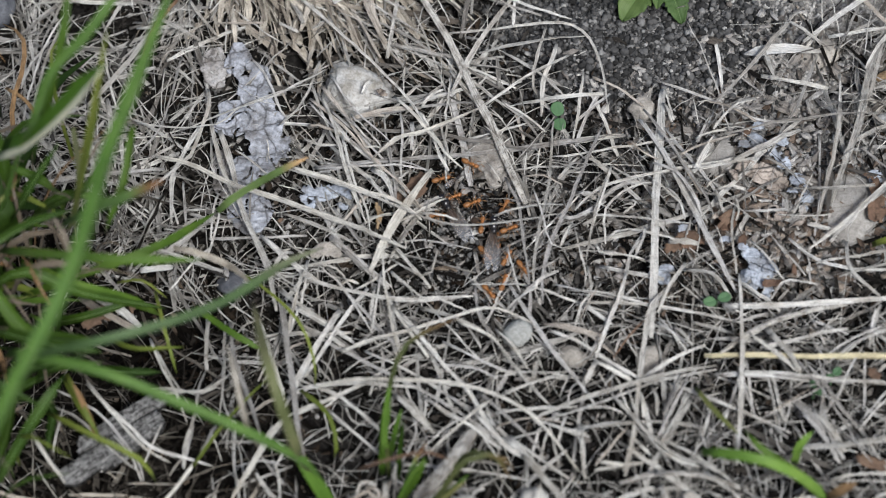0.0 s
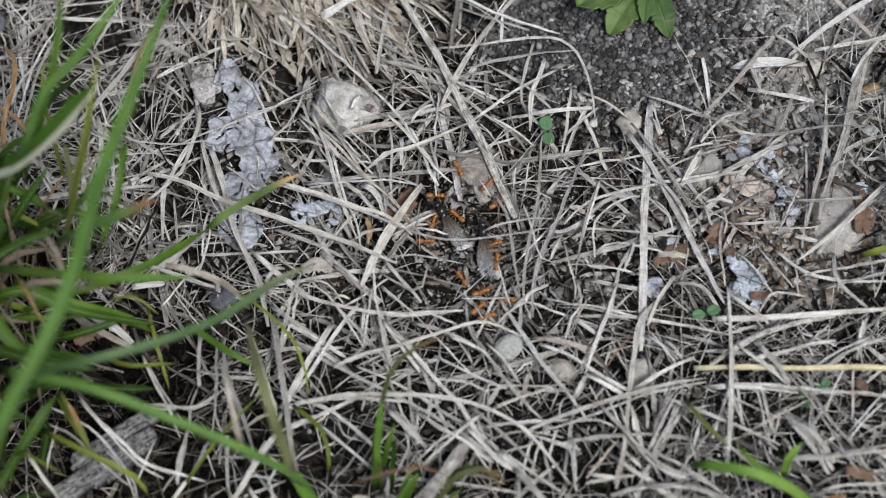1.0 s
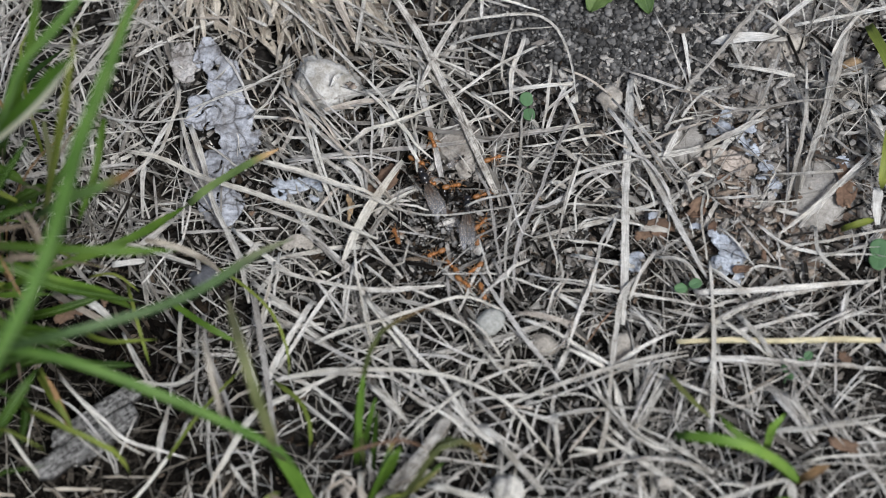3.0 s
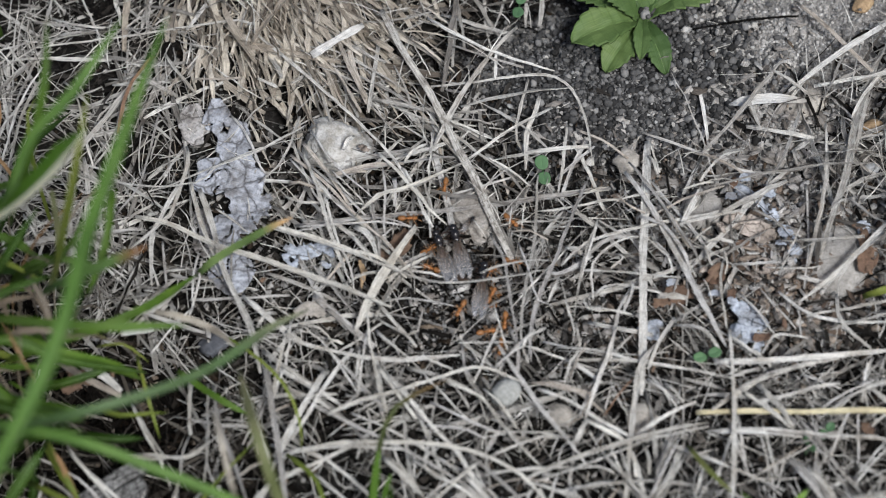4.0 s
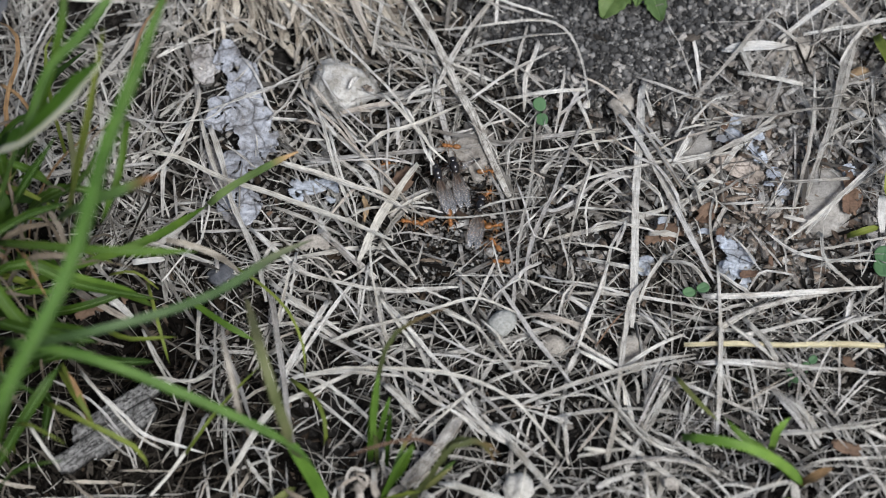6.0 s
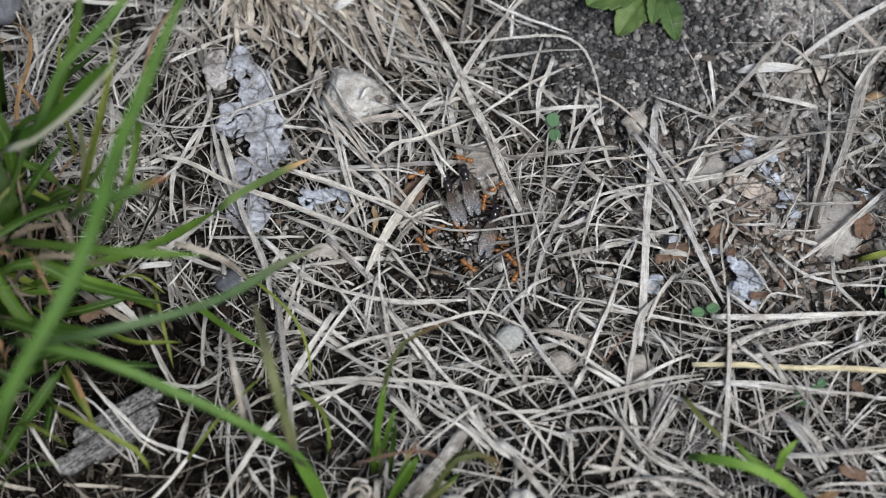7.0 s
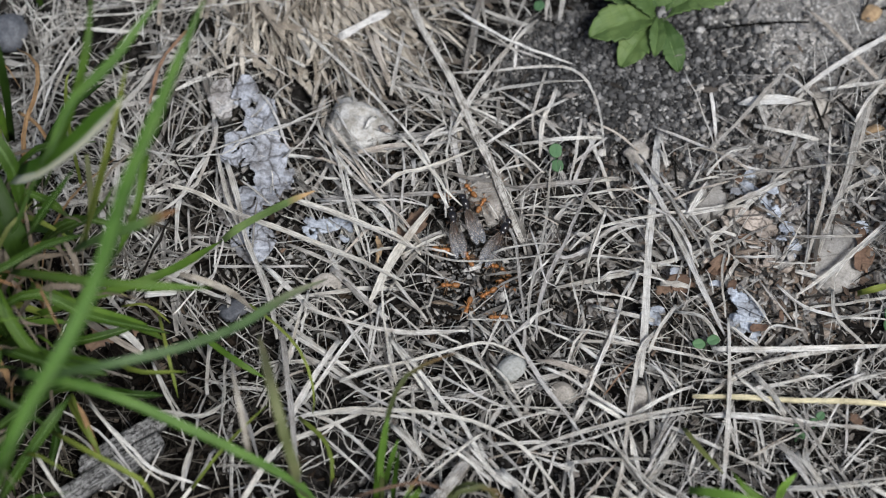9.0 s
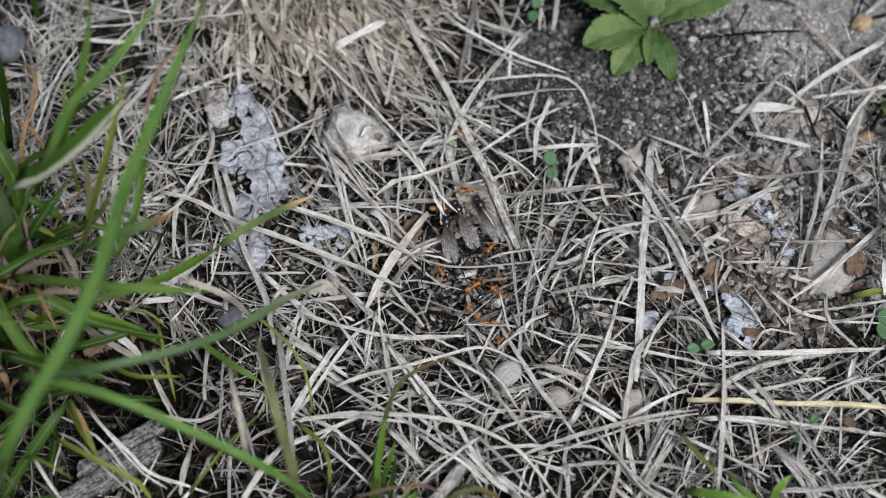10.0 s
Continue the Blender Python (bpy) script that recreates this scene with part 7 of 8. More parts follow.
grass_blade("corner", "fresh", 2.14, (61.4, -71.4, 4.0), (64.5, -69.8, 6.0), (68.3, -67.7, 5.0))
grass_blade("corner", "olive", 0.98, (47.5, -41.4, 4.0), (50.5, -47.8, 8.0), (54.6, -52.5, 8.0))
grass_blade("small", "rust", 0.62, (-16.5, -60.6, 18.0), (-10.2, -59.4, 20.0), (-3.9, -57.7, 18.0), (0.8, -57.5, 12.0))
grass_blade("small", "browntip", 1.08, (-10.9, -64.2, 1.0), (-8.4, -60.8, 8.0), (-5.9, -56.3, 12.0), (-4.2, -53.9, 13.0))
grass_blade("small", "green", 1.32, (-11.8, -66.2, 1.0), (-7.8, -61.2, 10.0), (-4.3, -57.1, 14.0))
grass_blade("small", "yellowgreen", 1.16, (-17.3, -66.9, 0.0), (-10.5, -65.9, 6.0), (-3.5, -65.3, 10.0))
grass_blade("small", "dim", 1.2, (-6.3, -65.6, 3.0), (-1.9, -64.0, 12.0), (1.6, -61.2, 18.0), (5.1, -59.4, 20.0), (9.8, -59.4, 18.0), (12.2, -60.3, 14.0))
grass_blade("small", "green", 1.2, (-4.1, -63.6, 4.0), (-0.8, -63.5, 10.0), (3.7, -59.9, 12.0))
grass_blade("small", "fresh", 2.66, (-27.0, -58.8, 20.0), (-24.6, -61.3, 14.0), (-22.4, -64.0, 6.0), (-21.4, -67.1, 0.0))
grass_blade("large", "olive", 1.44, (-34.5, -66.3, 3.0), (-29.8, -64.7, 8.0), (-27.3, -62.3, 6.0))
grass_blade("large", "drybrown", 1.08, (-19.3, -67.2, 2.0), (-25.5, -65.9, 8.0), (-29.9, -63.0, 8.0))
grass_blade(None, "yellowgreen", 1.44, (85.0, -11.4, 2.0), (87.7, -11.7, 5.0), (91.5, -10.2, 4.0))
grass_blade(None, "yellowgreen", 2.32, (96.2, 35.0, 4.0), (97.5, 26.0, 8.0), (98.7, 20.4, 8.0), (99.5, 17.5, 6.0))
grass_blade(None, "yellowgreen", 2.26, (96.2, 7.6, 9.0), (94.0, -1.0, 10.0), (93.2, -4.7, 6.0))
grass_blade("large", "dryorange", 0.95, (-87.7, 16.2, 4.0), (-87.0, 21.7, 12.0), (-84.5, 27.1, 16.0), (-84.0, 30.6, 17.0), (-85.3, 36.2, 16.0), (-89.8, 40.2, 14.0))
grass_blade("large", "dryorange", 0.80, (-88.6, 26.0, 12.0), (-87.4, 24.7, 13.0), (-84.5, 23.0, 12.0), (-81.9, 20.2, 7.0))
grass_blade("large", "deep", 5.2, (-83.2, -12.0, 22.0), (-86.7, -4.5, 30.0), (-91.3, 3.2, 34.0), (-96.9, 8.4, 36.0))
grass_blade("large", "drybrown", 0.7, (-84.2, -13.1, 20.0), (-84.0, -8.1, 26.0), (-82.6, -1.8, 30.0))
grass_blade("large", "drybrown", 0.8, (-79.5, -15.6, 18.0), (-80.4, -10.6, 25.0), (-81.8, -4.3, 28.0))
grass_blade("large", "drybrown", 0.75, (-72.8, -14.2, 12.0), (-74.8, -10.4, 18.0), (-78.5, -7.2, 20.0))
grass_blade("large", "green", 2.67, (-88.0, -24.7, 10.0), (-78.4, -33.5, 22.0), (-62.8, -38.6, 30.0))
grass_blade("large", "green", 1.95, (-88.3, -24.3, 20.0), (-77.8, -24.1, 30.0), (-67.8, -26.1, 24.0), (-54.4, -23.5, 10.0))
grass_blade("large", "green", 1.93, (-87.8, -12.5, 5.0), (-83.1, -9.6, 20.0), (-78.2, -11.7, 34.0), (-69.6, -4.8, 44.0))
grass_blade("large", "green", 2.18, (-83.5, -6.6, 6.0), (-77.3, -8.1, 22.0), (-66.5, -9.2, 34.0), (-62.6, -6.3, 40.0))
grass_blade("large", "green", 2.23, (-78.3, -2.3, 5.0), (-74.2, -2.6, 16.0), (-76.6, -3.7, 28.0), (-83.3, -3.1, 34.0))
grass_blade("large", "green", 2.08, (-76.3, -27.5, 5.0), (-71.5, -25.2, 22.0), (-64.2, -22.2, 36.0))
grass_blade("large", "green", 2.38, (-85.9, -35.6, 10.0), (-77.0, -42.1, 26.0), (-64.0, -42.9, 34.0))
grass_blade("large", "green", 1.95, (-81.1, -37.2, 5.0), (-74.3, -38.9, 18.0), (-63.6, -40.2, 24.0))
grass_blade("large", "green", 2.46, (-85.8, -24.6, 4.0), (-87.2, -24.3, 20.0), (-87.7, -21.7, 30.0))
grass_blade("large", "green", 1.74, (-78.1, -24.2, 6.0), (-69.3, -26.5, 14.0), (-59.5, -23.4, 14.0))
grass_blade("large", "green", 1.72, (-79.6, -40.0, 6.0), (-74.8, -44.7, 12.0), (-74.5, -54.2, 16.0))
grass_blade("large", "yellowgreen", 1.19, (-74.8, -34.4, 4.0), (-69.7, -43.9, 10.0), (-67.0, -47.8, 8.0))
grass_blade("large", "green", 2.67, (-83.8, -34.4, 4.0), (-82.7, -50.1, 14.0), (-83.8, -61.3, 20.0))
grass_blade("large", "yellowgreen", 0.99, (-65.2, -29.6, 10.0), (-58.9, -33.7, 14.0), (-50.3, -32.6, 12.0))
grass_blade("large", "green", 1.25, (-49.0, -22.6, 8.0), (-40.7, -29.6, 10.0), (-35.1, -32.4, 8.0))
grass_blade("large", "green", 1.73, (-67.4, -34.8, 8.0), (-60.0, -37.6, 12.0), (-55.0, -36.0, 8.0))


grass_blade("large", "bleached", 1.0, (-36.9, -49.7, 2.0), (-36.2, -53.7, 24.0), (-37.3, -48.2, 34.0), (-40.0, -38.1, 30.0))
grass_blade("large", "bleached", 1.3, (-51.1, -17.2, 24.0), (-45.6, -18.0, 22.0), (-41.0, -18.8, 18.0), (-37.5, -19.7, 12.0))


def tuft_blades(count, seed, across=(-98, 6), along=(-14, 17), height=(10, 40), width=(0.8, 2.4), withered=False):
    """Further blades of the large tuft: shorter ones between the long ones, tall unseen ones that shade it."""
    rng = random.Random(seed)
    for k in range(count):
        x, y = rng.gauss(*across), rng.gauss(*along)
        a = radians(rng.uniform(-75, 110)) if k % 4 else radians(rng.uniform(0, 360))
        reach, top = rng.uniform(8, 26), rng.uniform(*height)
        dx, dy = math.cos(a) * reach, math.sin(a) * reach
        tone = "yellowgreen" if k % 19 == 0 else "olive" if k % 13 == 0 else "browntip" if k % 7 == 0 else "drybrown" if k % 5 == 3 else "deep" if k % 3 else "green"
        if withered:
            tone = ("drybrown", "yellowgreen", "dryorange", "drybrown", "green")[k % 5]
        grass_blade("large", tone, rng.uniform(*width), (x, y, -4), (x + dx * 0.2, y + dy * 0.2, top * 0.55),
                    (x + dx * 0.55, y + dy * 0.55, top * 0.95), (x + dx, y + dy, top * rng.uniform(0.75, 1.05)))


tuft_blades(70, 5)
# taller blades, mostly out of view on the left, added to cast shade
tuft_blades(70, 6, (-110, 7), (-18, 26), (22, 70))
tuft_blades(46, 7, (-88, 9), (-20, 20), (12, 38), (0.35, 0.8), True)


def leaf_mesh(name, length, width, material, teeth=0.15, droop=0.25, seed=0.0, n=96, m=13):
    """A rosette leaf along +x with a sunken midrib, raised blisters and a toothed rim."""
    V, uv = [], []
    for i in range(n):
        t = i / (n - 1)
        half = width * 0.5 * (0.14 * (1 - t) + math.sin(math.pi * (0.03 + 0.95 * t ** 1.7)) ** 0.72)
        rim = [1 + teeth * min(1, 6 * (1 - t)) * (1.2 + noise.noise((t * 4, seed, 5.0 * side))) * ((t * 9 + 0.9 * noise.noise((t * 3, seed, 2.0 * side))) % 1 - 0.5)
               + 0.2 * noise.noise((t * 3.5, seed * 3, 8.0 * side)) for side in (1, 2)]
        for j in range(m):
            s = j / (m - 1) * 2 - 1
            x, y = t * length, s * half * rim[s > 0]
            z = 0.35 * width * (abs(s) ** 1.3) * 0.35 + length * (0.22 * math.sin(t * 2.0) - droop * t * t)
            z += 0.34 * noise.noise((x / 2.4, y / 2.4, seed)) + 0.07 * math.sin((x - abs(y) * 0.9) * 1.7 + 1.5 * noise.noise((x / 3, y / 3, seed))) * abs(s) ** 0.5 + (-0.35 if j == m // 2 else 0)
            V.append((x, y, z))
            uv.append((x, y))
    i = np.arange(n * m).reshape(n, m)
    F = np.stack([i[:-1, :-1], i[:-1, 1:], i[1:, 1:], i[1:, :-1]], -1).reshape(-1, 4)[:, ::-1]
    return mesh_np(name, np.array(V), F, material, np.array(uv))


def rib_arrays(length, width):
    t = np.linspace(0.0, 1.0, 14)
    P = np.stack([t * length, 0 * t, length * (0.22 * np.sin(t * 2.0 * 0.9) - 0.25 * (t * 0.9) ** 2) - 0.12], 1)
    V, F, uv, al, ac = sweep(P[None], (width * 0.07 * (1.1 - t))[None], np.array([[0.25]]), np.array([[-0.2]]), (0 * t)[None])
    return V, F


def rosette():
    plant = tagged(new("rosette_plant"), "small green rosette plant with toothed leaves on bare soil", "plant")
    plant.matrix_world = pose(47.2 * MM, 55.0 * MM, 1.4 * MM)
    for k, (a, l, w, lift) in enumerate(((203, 17.0, 8.4, 12), (234, 14.8, 6.6, -1), (262, 11.4, 3.3, 12), (286, 13.6, 5.2, 0), (20, 20.0, 9.6, 16), (152, 18.0, 7.0, 4), (118, 15.0, 12.5, 36), (72, 15.0, 8.5, 24))):
        leaf = new("leaf", leaf_mesh("leaf", l, w, ROSETTE, seed=k * 2.3))
        mod = leaf.modifiers.new("thickness", "SOLIDIFY")
        mod.thickness = 0.0003
        leaf.parent = plant
        rib = new("midrib", mesh_np("midrib", *rib_arrays(l * 0.9, w), RIB))
        rib.parent = leaf
        leaf.matrix_basis = pose(0, 0, (1.0 + 0.35 * (k % 3)) * MM, 0, -lift, a)
    bm = bmesh.new()
    for cx, cy, cz, cr in ((0, 0, 0, 1.3), (1.4, 0.5, 0.3, 0.8), (-0.9, 0.8, 0.4, 0.7), (0.4, -0.9, 0.7, 0.65), (1.3, -0.7, 0.5, 0.6), (0.2, 1.2, 0.6, 0.6)):
        bmesh.ops.create_icosphere(bm, subdivisions=2, radius=cr * MM, matrix=Matrix.Translation((cx * MM, cy * MM, cz * MM)))
    for v in bm.verts:
        v.co *= 1 + 0.3 * noise.noise(v.co * 900)
    part("heart", bm, GRAIN, plant, "grey soil crumbs caught in the heart").location = (0.6 * MM, 0, 2.6 * MM)


rosette()


def seedling(x, y, z, turn, radius, gap, label):
    plant = tagged(new("seedling", None), label, "seedling")
    plant.matrix_world = pose(x * MM, y * MM, z * MM, 0, 0, turn)
    for k in (0, 1):
        n, rings = 20, 5
        V = [(0, 0, -0.1)] + [(math.cos(a) * radius * r / rings * (1.08 + 0.05 * math.sin(a * 2 + x)), math.sin(a) * radius * r / rings * (0.9 + 0.05 * math.cos(3 * a + y)), (0.16 * (r / rings) ** 2 + 0.10 * abs(math.sin(a))) * radius)
                              for r in range(1, rings + 1) for a in np.linspace(0, 2 * math.pi, n, endpoint=False)]
        bm = bmesh.new()
        vs = [bm.verts.new((p[0] * MM, p[1] * MM, p[2] * MM)) for p in V]
        for r in range(rings):
            for i in range(n):
                j = (i + 1) % n
                if r == 0:
                    bm.faces.new((vs[0], vs[1 + i], vs[1 + j]))
                else:
                    a, b = 1 + (r - 1) * n, 1 + r * n
                    bm.faces.new((vs[a + i], vs[b + i], vs[b + j], vs[a + j]))
        lf = part("seed_leaf", bm, SEEDLING, plant)
        lf.matrix_basis = pose((radius + gap) * (1 if k else -1) * MM, 0, (0.1 + 0.15 * k) * MM, 0, -10 if k else 10, 0)
        lf.modifiers.new("thickness", "SOLIDIFY").thickness = 0.00025
    bm = bmesh.new()
    bmesh.ops.create_cone(bm, segments=8, radius1=0.28 * MM, radius2=0.22 * MM, depth=5 * MM)
    part("stalk", bm, SEEDLING, plant).location = (0, 0, -2.5 * MM)


seedling(24.0, 20.6, 1.4, 94, 1.5, 0.3, "grey-green seedling with two round leaves on dark soil")
seedling(53.4, -21.6, 1.0, 15, 1.2, 0.35, "tiny green seedling with two round leaves among straws")
seedling(21.6, 60.6, 1.2, 75, 1.3, 0.5, "tiny green seedling with two round leaves on bare soil")

seedling(91.9, -16.7, 0.8, 80, 2.0, -0.6, "round green leaf of a young seedling beside straws")
seedling(74.6, -38.4, 1.2, 40, 0.9, 0.1, "tiny pale green sprout between straws")
seedling(71.0, -40.9, 0.8, 120, 0.7, 0.2, "tiny yellow-green sprout between straws")


# ---- ants ----
def ball(bm, x, y, z, rx, ry, rz, tilt=0, segs=12):
    bmesh.ops.create_uvsphere(bm, u_segments=segs, v_segments=max(6, segs * 2 // 3), radius=1,
                              matrix=pose(x * MM, y * MM, z * MM, 0, tilt, 0) @ Matrix.Diagonal((rx * MM, ry * MM, rz * MM, 1)))


def tube(bm, pts, radii, sides=5):
    rings = []
    p = [Vector(q) * MM for q in pts]
    for i, q in enumerate(p):
        d = (p[min(i + 1, len(p) - 1)] - p[max(i - 1, 0)]).normalized()
        a = d.orthogonal().normalized()
        b = d.cross(a)
        rings.append([bm.verts.new(q + (a * math.cos(2 * math.pi * k / sides) + b * math.sin(2 * math.pi * k / sides)) * radii[i] * MM) for k in range(sides)])
    for r, s in zip(rings, rings[1:]):
        for k in range(sides):
            bm.faces.new((r[k], r[(k + 1) % sides], s[(k + 1) % sides], s[k]))
    bm.faces.new(rings[0][::-1])
    bm.faces.new(rings[-1])


def limbs(ant, scale, material, hips, z):
    for x, dx in hips:
        for s in (1, -1):
            bm = bmesh.new()
            tube(bm, [(x, 0.2 * s * scale, z), (x + dx * 0.35, 0.85 * s * scale, z + 0.35 * scale), (x + dx * 0.8, 1.35 * s * scale, 0.35 * scale), (x + dx, 1.6 * s * scale, 0.0)],
                 [0.075 * scale, 0.085 * scale, 0.055 * scale, 0.035 * scale])
            part("leg", bm, material, ant)


def feelers(ant, scale, material, x, z):
    for s in (1, -1):
        bm = bmesh.new()
        tube(bm, [(x, 0.15 * s * scale, z), (x + 0.45 * scale, 0.55 * s * scale, z + 0.35 * scale), (x + 1.05 * scale, 0.6 * s * scale, z - 0.2 * scale)],
             [0.06 * scale, 0.06 * scale, 0.085 * scale])
        part("antenna", bm, material, ant)


def worker_ant():
    ant = tagged(new("worker_ant"), "small glossy orange worker ant at the nest", "ant", "orange worker ants at the nest")
    bm = bmesh.new()
    ball(bm, -1.2, 0, 0.82, 0.82, 0.52, 0.48, 8)
    ball(bm, -0.95, 0, 0.84, 0.45, 0.5, 0.46, 8)
    part("gaster", bm, ANT_GASTER, ant, "amber banded gaster")
    bm = bmesh.new()
    ball(bm, -0.42, 0, 0.75, 0.14, 0.18, 0.24, 0, 8)
    part("petiole", bm, ANT_ORANGE, ant)
    bm = bmesh.new()
    ball(bm, 0.38, 0, 0.9, 0.42, 0.34, 0.34)
    ball(bm, -0.05, 0, 0.82, 0.36, 0.27, 0.30)
    part("thorax", bm, ANT_ORANGE, ant)
    bm = bmesh.new()
    ball(bm, 1.08, 0, 0.85, 0.46, 0.44, 0.33, 12)
    ball(bm, 1.45, 0, 0.74, 0.16, 0.24, 0.12, 12, 8)
    head = part("head", bm, ANT_ORANGE, ant)
    for s in (1, -1):
        bm = bmesh.new()
        ball(bm, 1.15, 0.36 * s, 0.95, 0.08, 0.06, 0.07, 0, 8)
        part("eye", bm, ANT_BLACK, head, "tiny dark eye")
    feelers(ant, 1.0, ANT_LEG, 1.4, 0.9)
    limbs(ant, 1.0, ANT_LEG, ((0.6, 0.75), (0.2, 0.05), (-0.1, -1.0)), 0.75)
    return ant


def wing_outline(length, width, n=18):
    return [(-length * t, width * (0.12 + 0.88 * math.sin(math.pi * min(1, t ** 1.25 * 0.97 + 0.02)) ** 0.75) * 0.62) for t in np.linspace(0, 1, n)], \
           [(-length * t, -width * (0.10 + 0.5 * math.sin(math.pi * min(1, t * 0.97 + 0.02)) ** 0.8) * 0.7) for t in np.linspace(0, 1, n)]


def make_wing(ant, name, length, width, side, splay, z, roll):
    up, low = wing_outline(length, width)
    bm = bmesh.new()
    rows = []
    for k, (a, b) in enumerate(zip(up, low)):
        row_verts = []
        for j in range(5):
            f = j / 4
            y = a[1] * (1 - f) + b[1] * f
            row_verts.append(bm.verts.new((a[0] * MM, side * y * MM, (0.10 * math.sin(j * 2.2 + k * 0.3) + 0.12 * abs(y)) * MM)))
        rows.append(row_verts)
    for r, s in zip(rows, rows[1:]):
        for j in range(4):
            bm.faces.new((r[j], r[j + 1], s[j + 1], s[j]))
    wing = part(name, bm, WING, ant, "translucent smoky wing")
    wing.modifiers.new("thickness", "SOLIDIFY").thickness = 0.00003
    wing.matrix_basis = pose(-0.85 * MM, side * 0.22 * MM, (z - 0.4) * MM, roll * side, -1, -splay * side)
    for pts in ([up[k] for k in range(0, 18, 3)] + [up[-1]], [(-length * t, side * 0 + width * 0.18 * math.sin(t * 3)) for t in np.linspace(0, 0.8, 6)],
                [(-length * t, -width * 0.22 * math.sin(t * 2.6)) for t in np.linspace(0, 0.7, 6)]):
        bm = bmesh.new()
        tube(bm, [(x, side * y, 0.12 + 0.12 * abs(y)) for x, y in pts], [0.026] * (len(pts) - 1) + [0.012], 4)
        part("vein", bm, VEIN, wing)
    return wing


def winged_ant(size=1.0):
    ant = tagged(new("winged_ant"), "black winged ant with smoky folded wings", "ant", "black winged ants leaving the nest")
    bm = bmesh.new()
    ball(bm, -2.15, 0, 1.0, 1.35, 0.68, 0.62, 6)
    part("gaster", bm, ANT_DARK, ant)
    bm = bmesh.new()
    ball(bm, -0.75, 0, 0.95, 0.2, 0.25, 0.35, 0, 8)
    part("petiole", bm, ANT_BLACK, ant)
    bm = bmesh.new()
    ball(bm, 0.25, 0, 1.5, 1.0, 0.86, 0.82, -14, 18)
    ball(bm, -0.55, 0, 1.3, 0.75, 0.66, 0.62, 10, 14)
    ball(bm, 0.95, 0, 1.2, 0.4, 0.45, 0.42, 0)
    part("thorax", bm, ANT_BLACK, ant, "glossy black humped thorax")
    bm = bmesh.new()
    ball(bm, 1.72, 0, 1.15, 0.66, 0.76, 0.56, 15, 18)
    head = part("head", bm, ANT_BLACK, ant)
    for s in (1, -1):
        bm = bmesh.new()
        ball(bm, 1.6, 0.6 * s, 1.25, 0.24, 0.17, 0.2, 0, 8)
        part("eye", bm, ANT_DARK, head)
    feelers(ant, 1.2, ANT_DARK, 1.7, 1.05)
    limbs(ant, 1.35, ANT_DARK, ((0.7, 1.0), (0.2, 0.1), (-0.3, -1.5)), 0.9)
    for s in (1, -1):
        make_wing(ant, "forewing", 7.2, 1.75, s, 3.0, 1.95 + 0.12 * s, 16)
        make_wing(ant, "hindwing", 5.2, 1.4, s, 5, 1.7, 14)
    ant.scale = (size, size, size)
    return ant


first = worker_ant()
workers = [first] + [copy_thing(first, pose(0, 0, 0)) for _ in range(14 - 1)]
for ant in workers:
    ant.scale = (1.12, 1.12, 1.12)
queen = winged_ant(1.2)
winged = [queen, copy_thing(queen, pose(0, 0, 0)), copy_thing(queen, pose(0, 0, 0))]
midge = copy_thing(queen, pose(0, 0, 0))
midge.scale = (0.42, 0.42, 0.42)
tagged(midge, "tiny dark winged insect on the beige clod", "insect", "small insects")


def step(ant, swing, phase, pace):
    """The legs of an ant swing in two sets of three."""
    legs = [p for p in ant.children if p.name.startswith("leg")]
    for k, leg in enumerate(legs):
        sign = 1 if k in (0, 3, 4) else -1
        walk(leg, [(i * 0.25, pose(0, 0, 0, 0, 0, sign * swing * math.sin(pace * i + phase))) for i in range(41)])


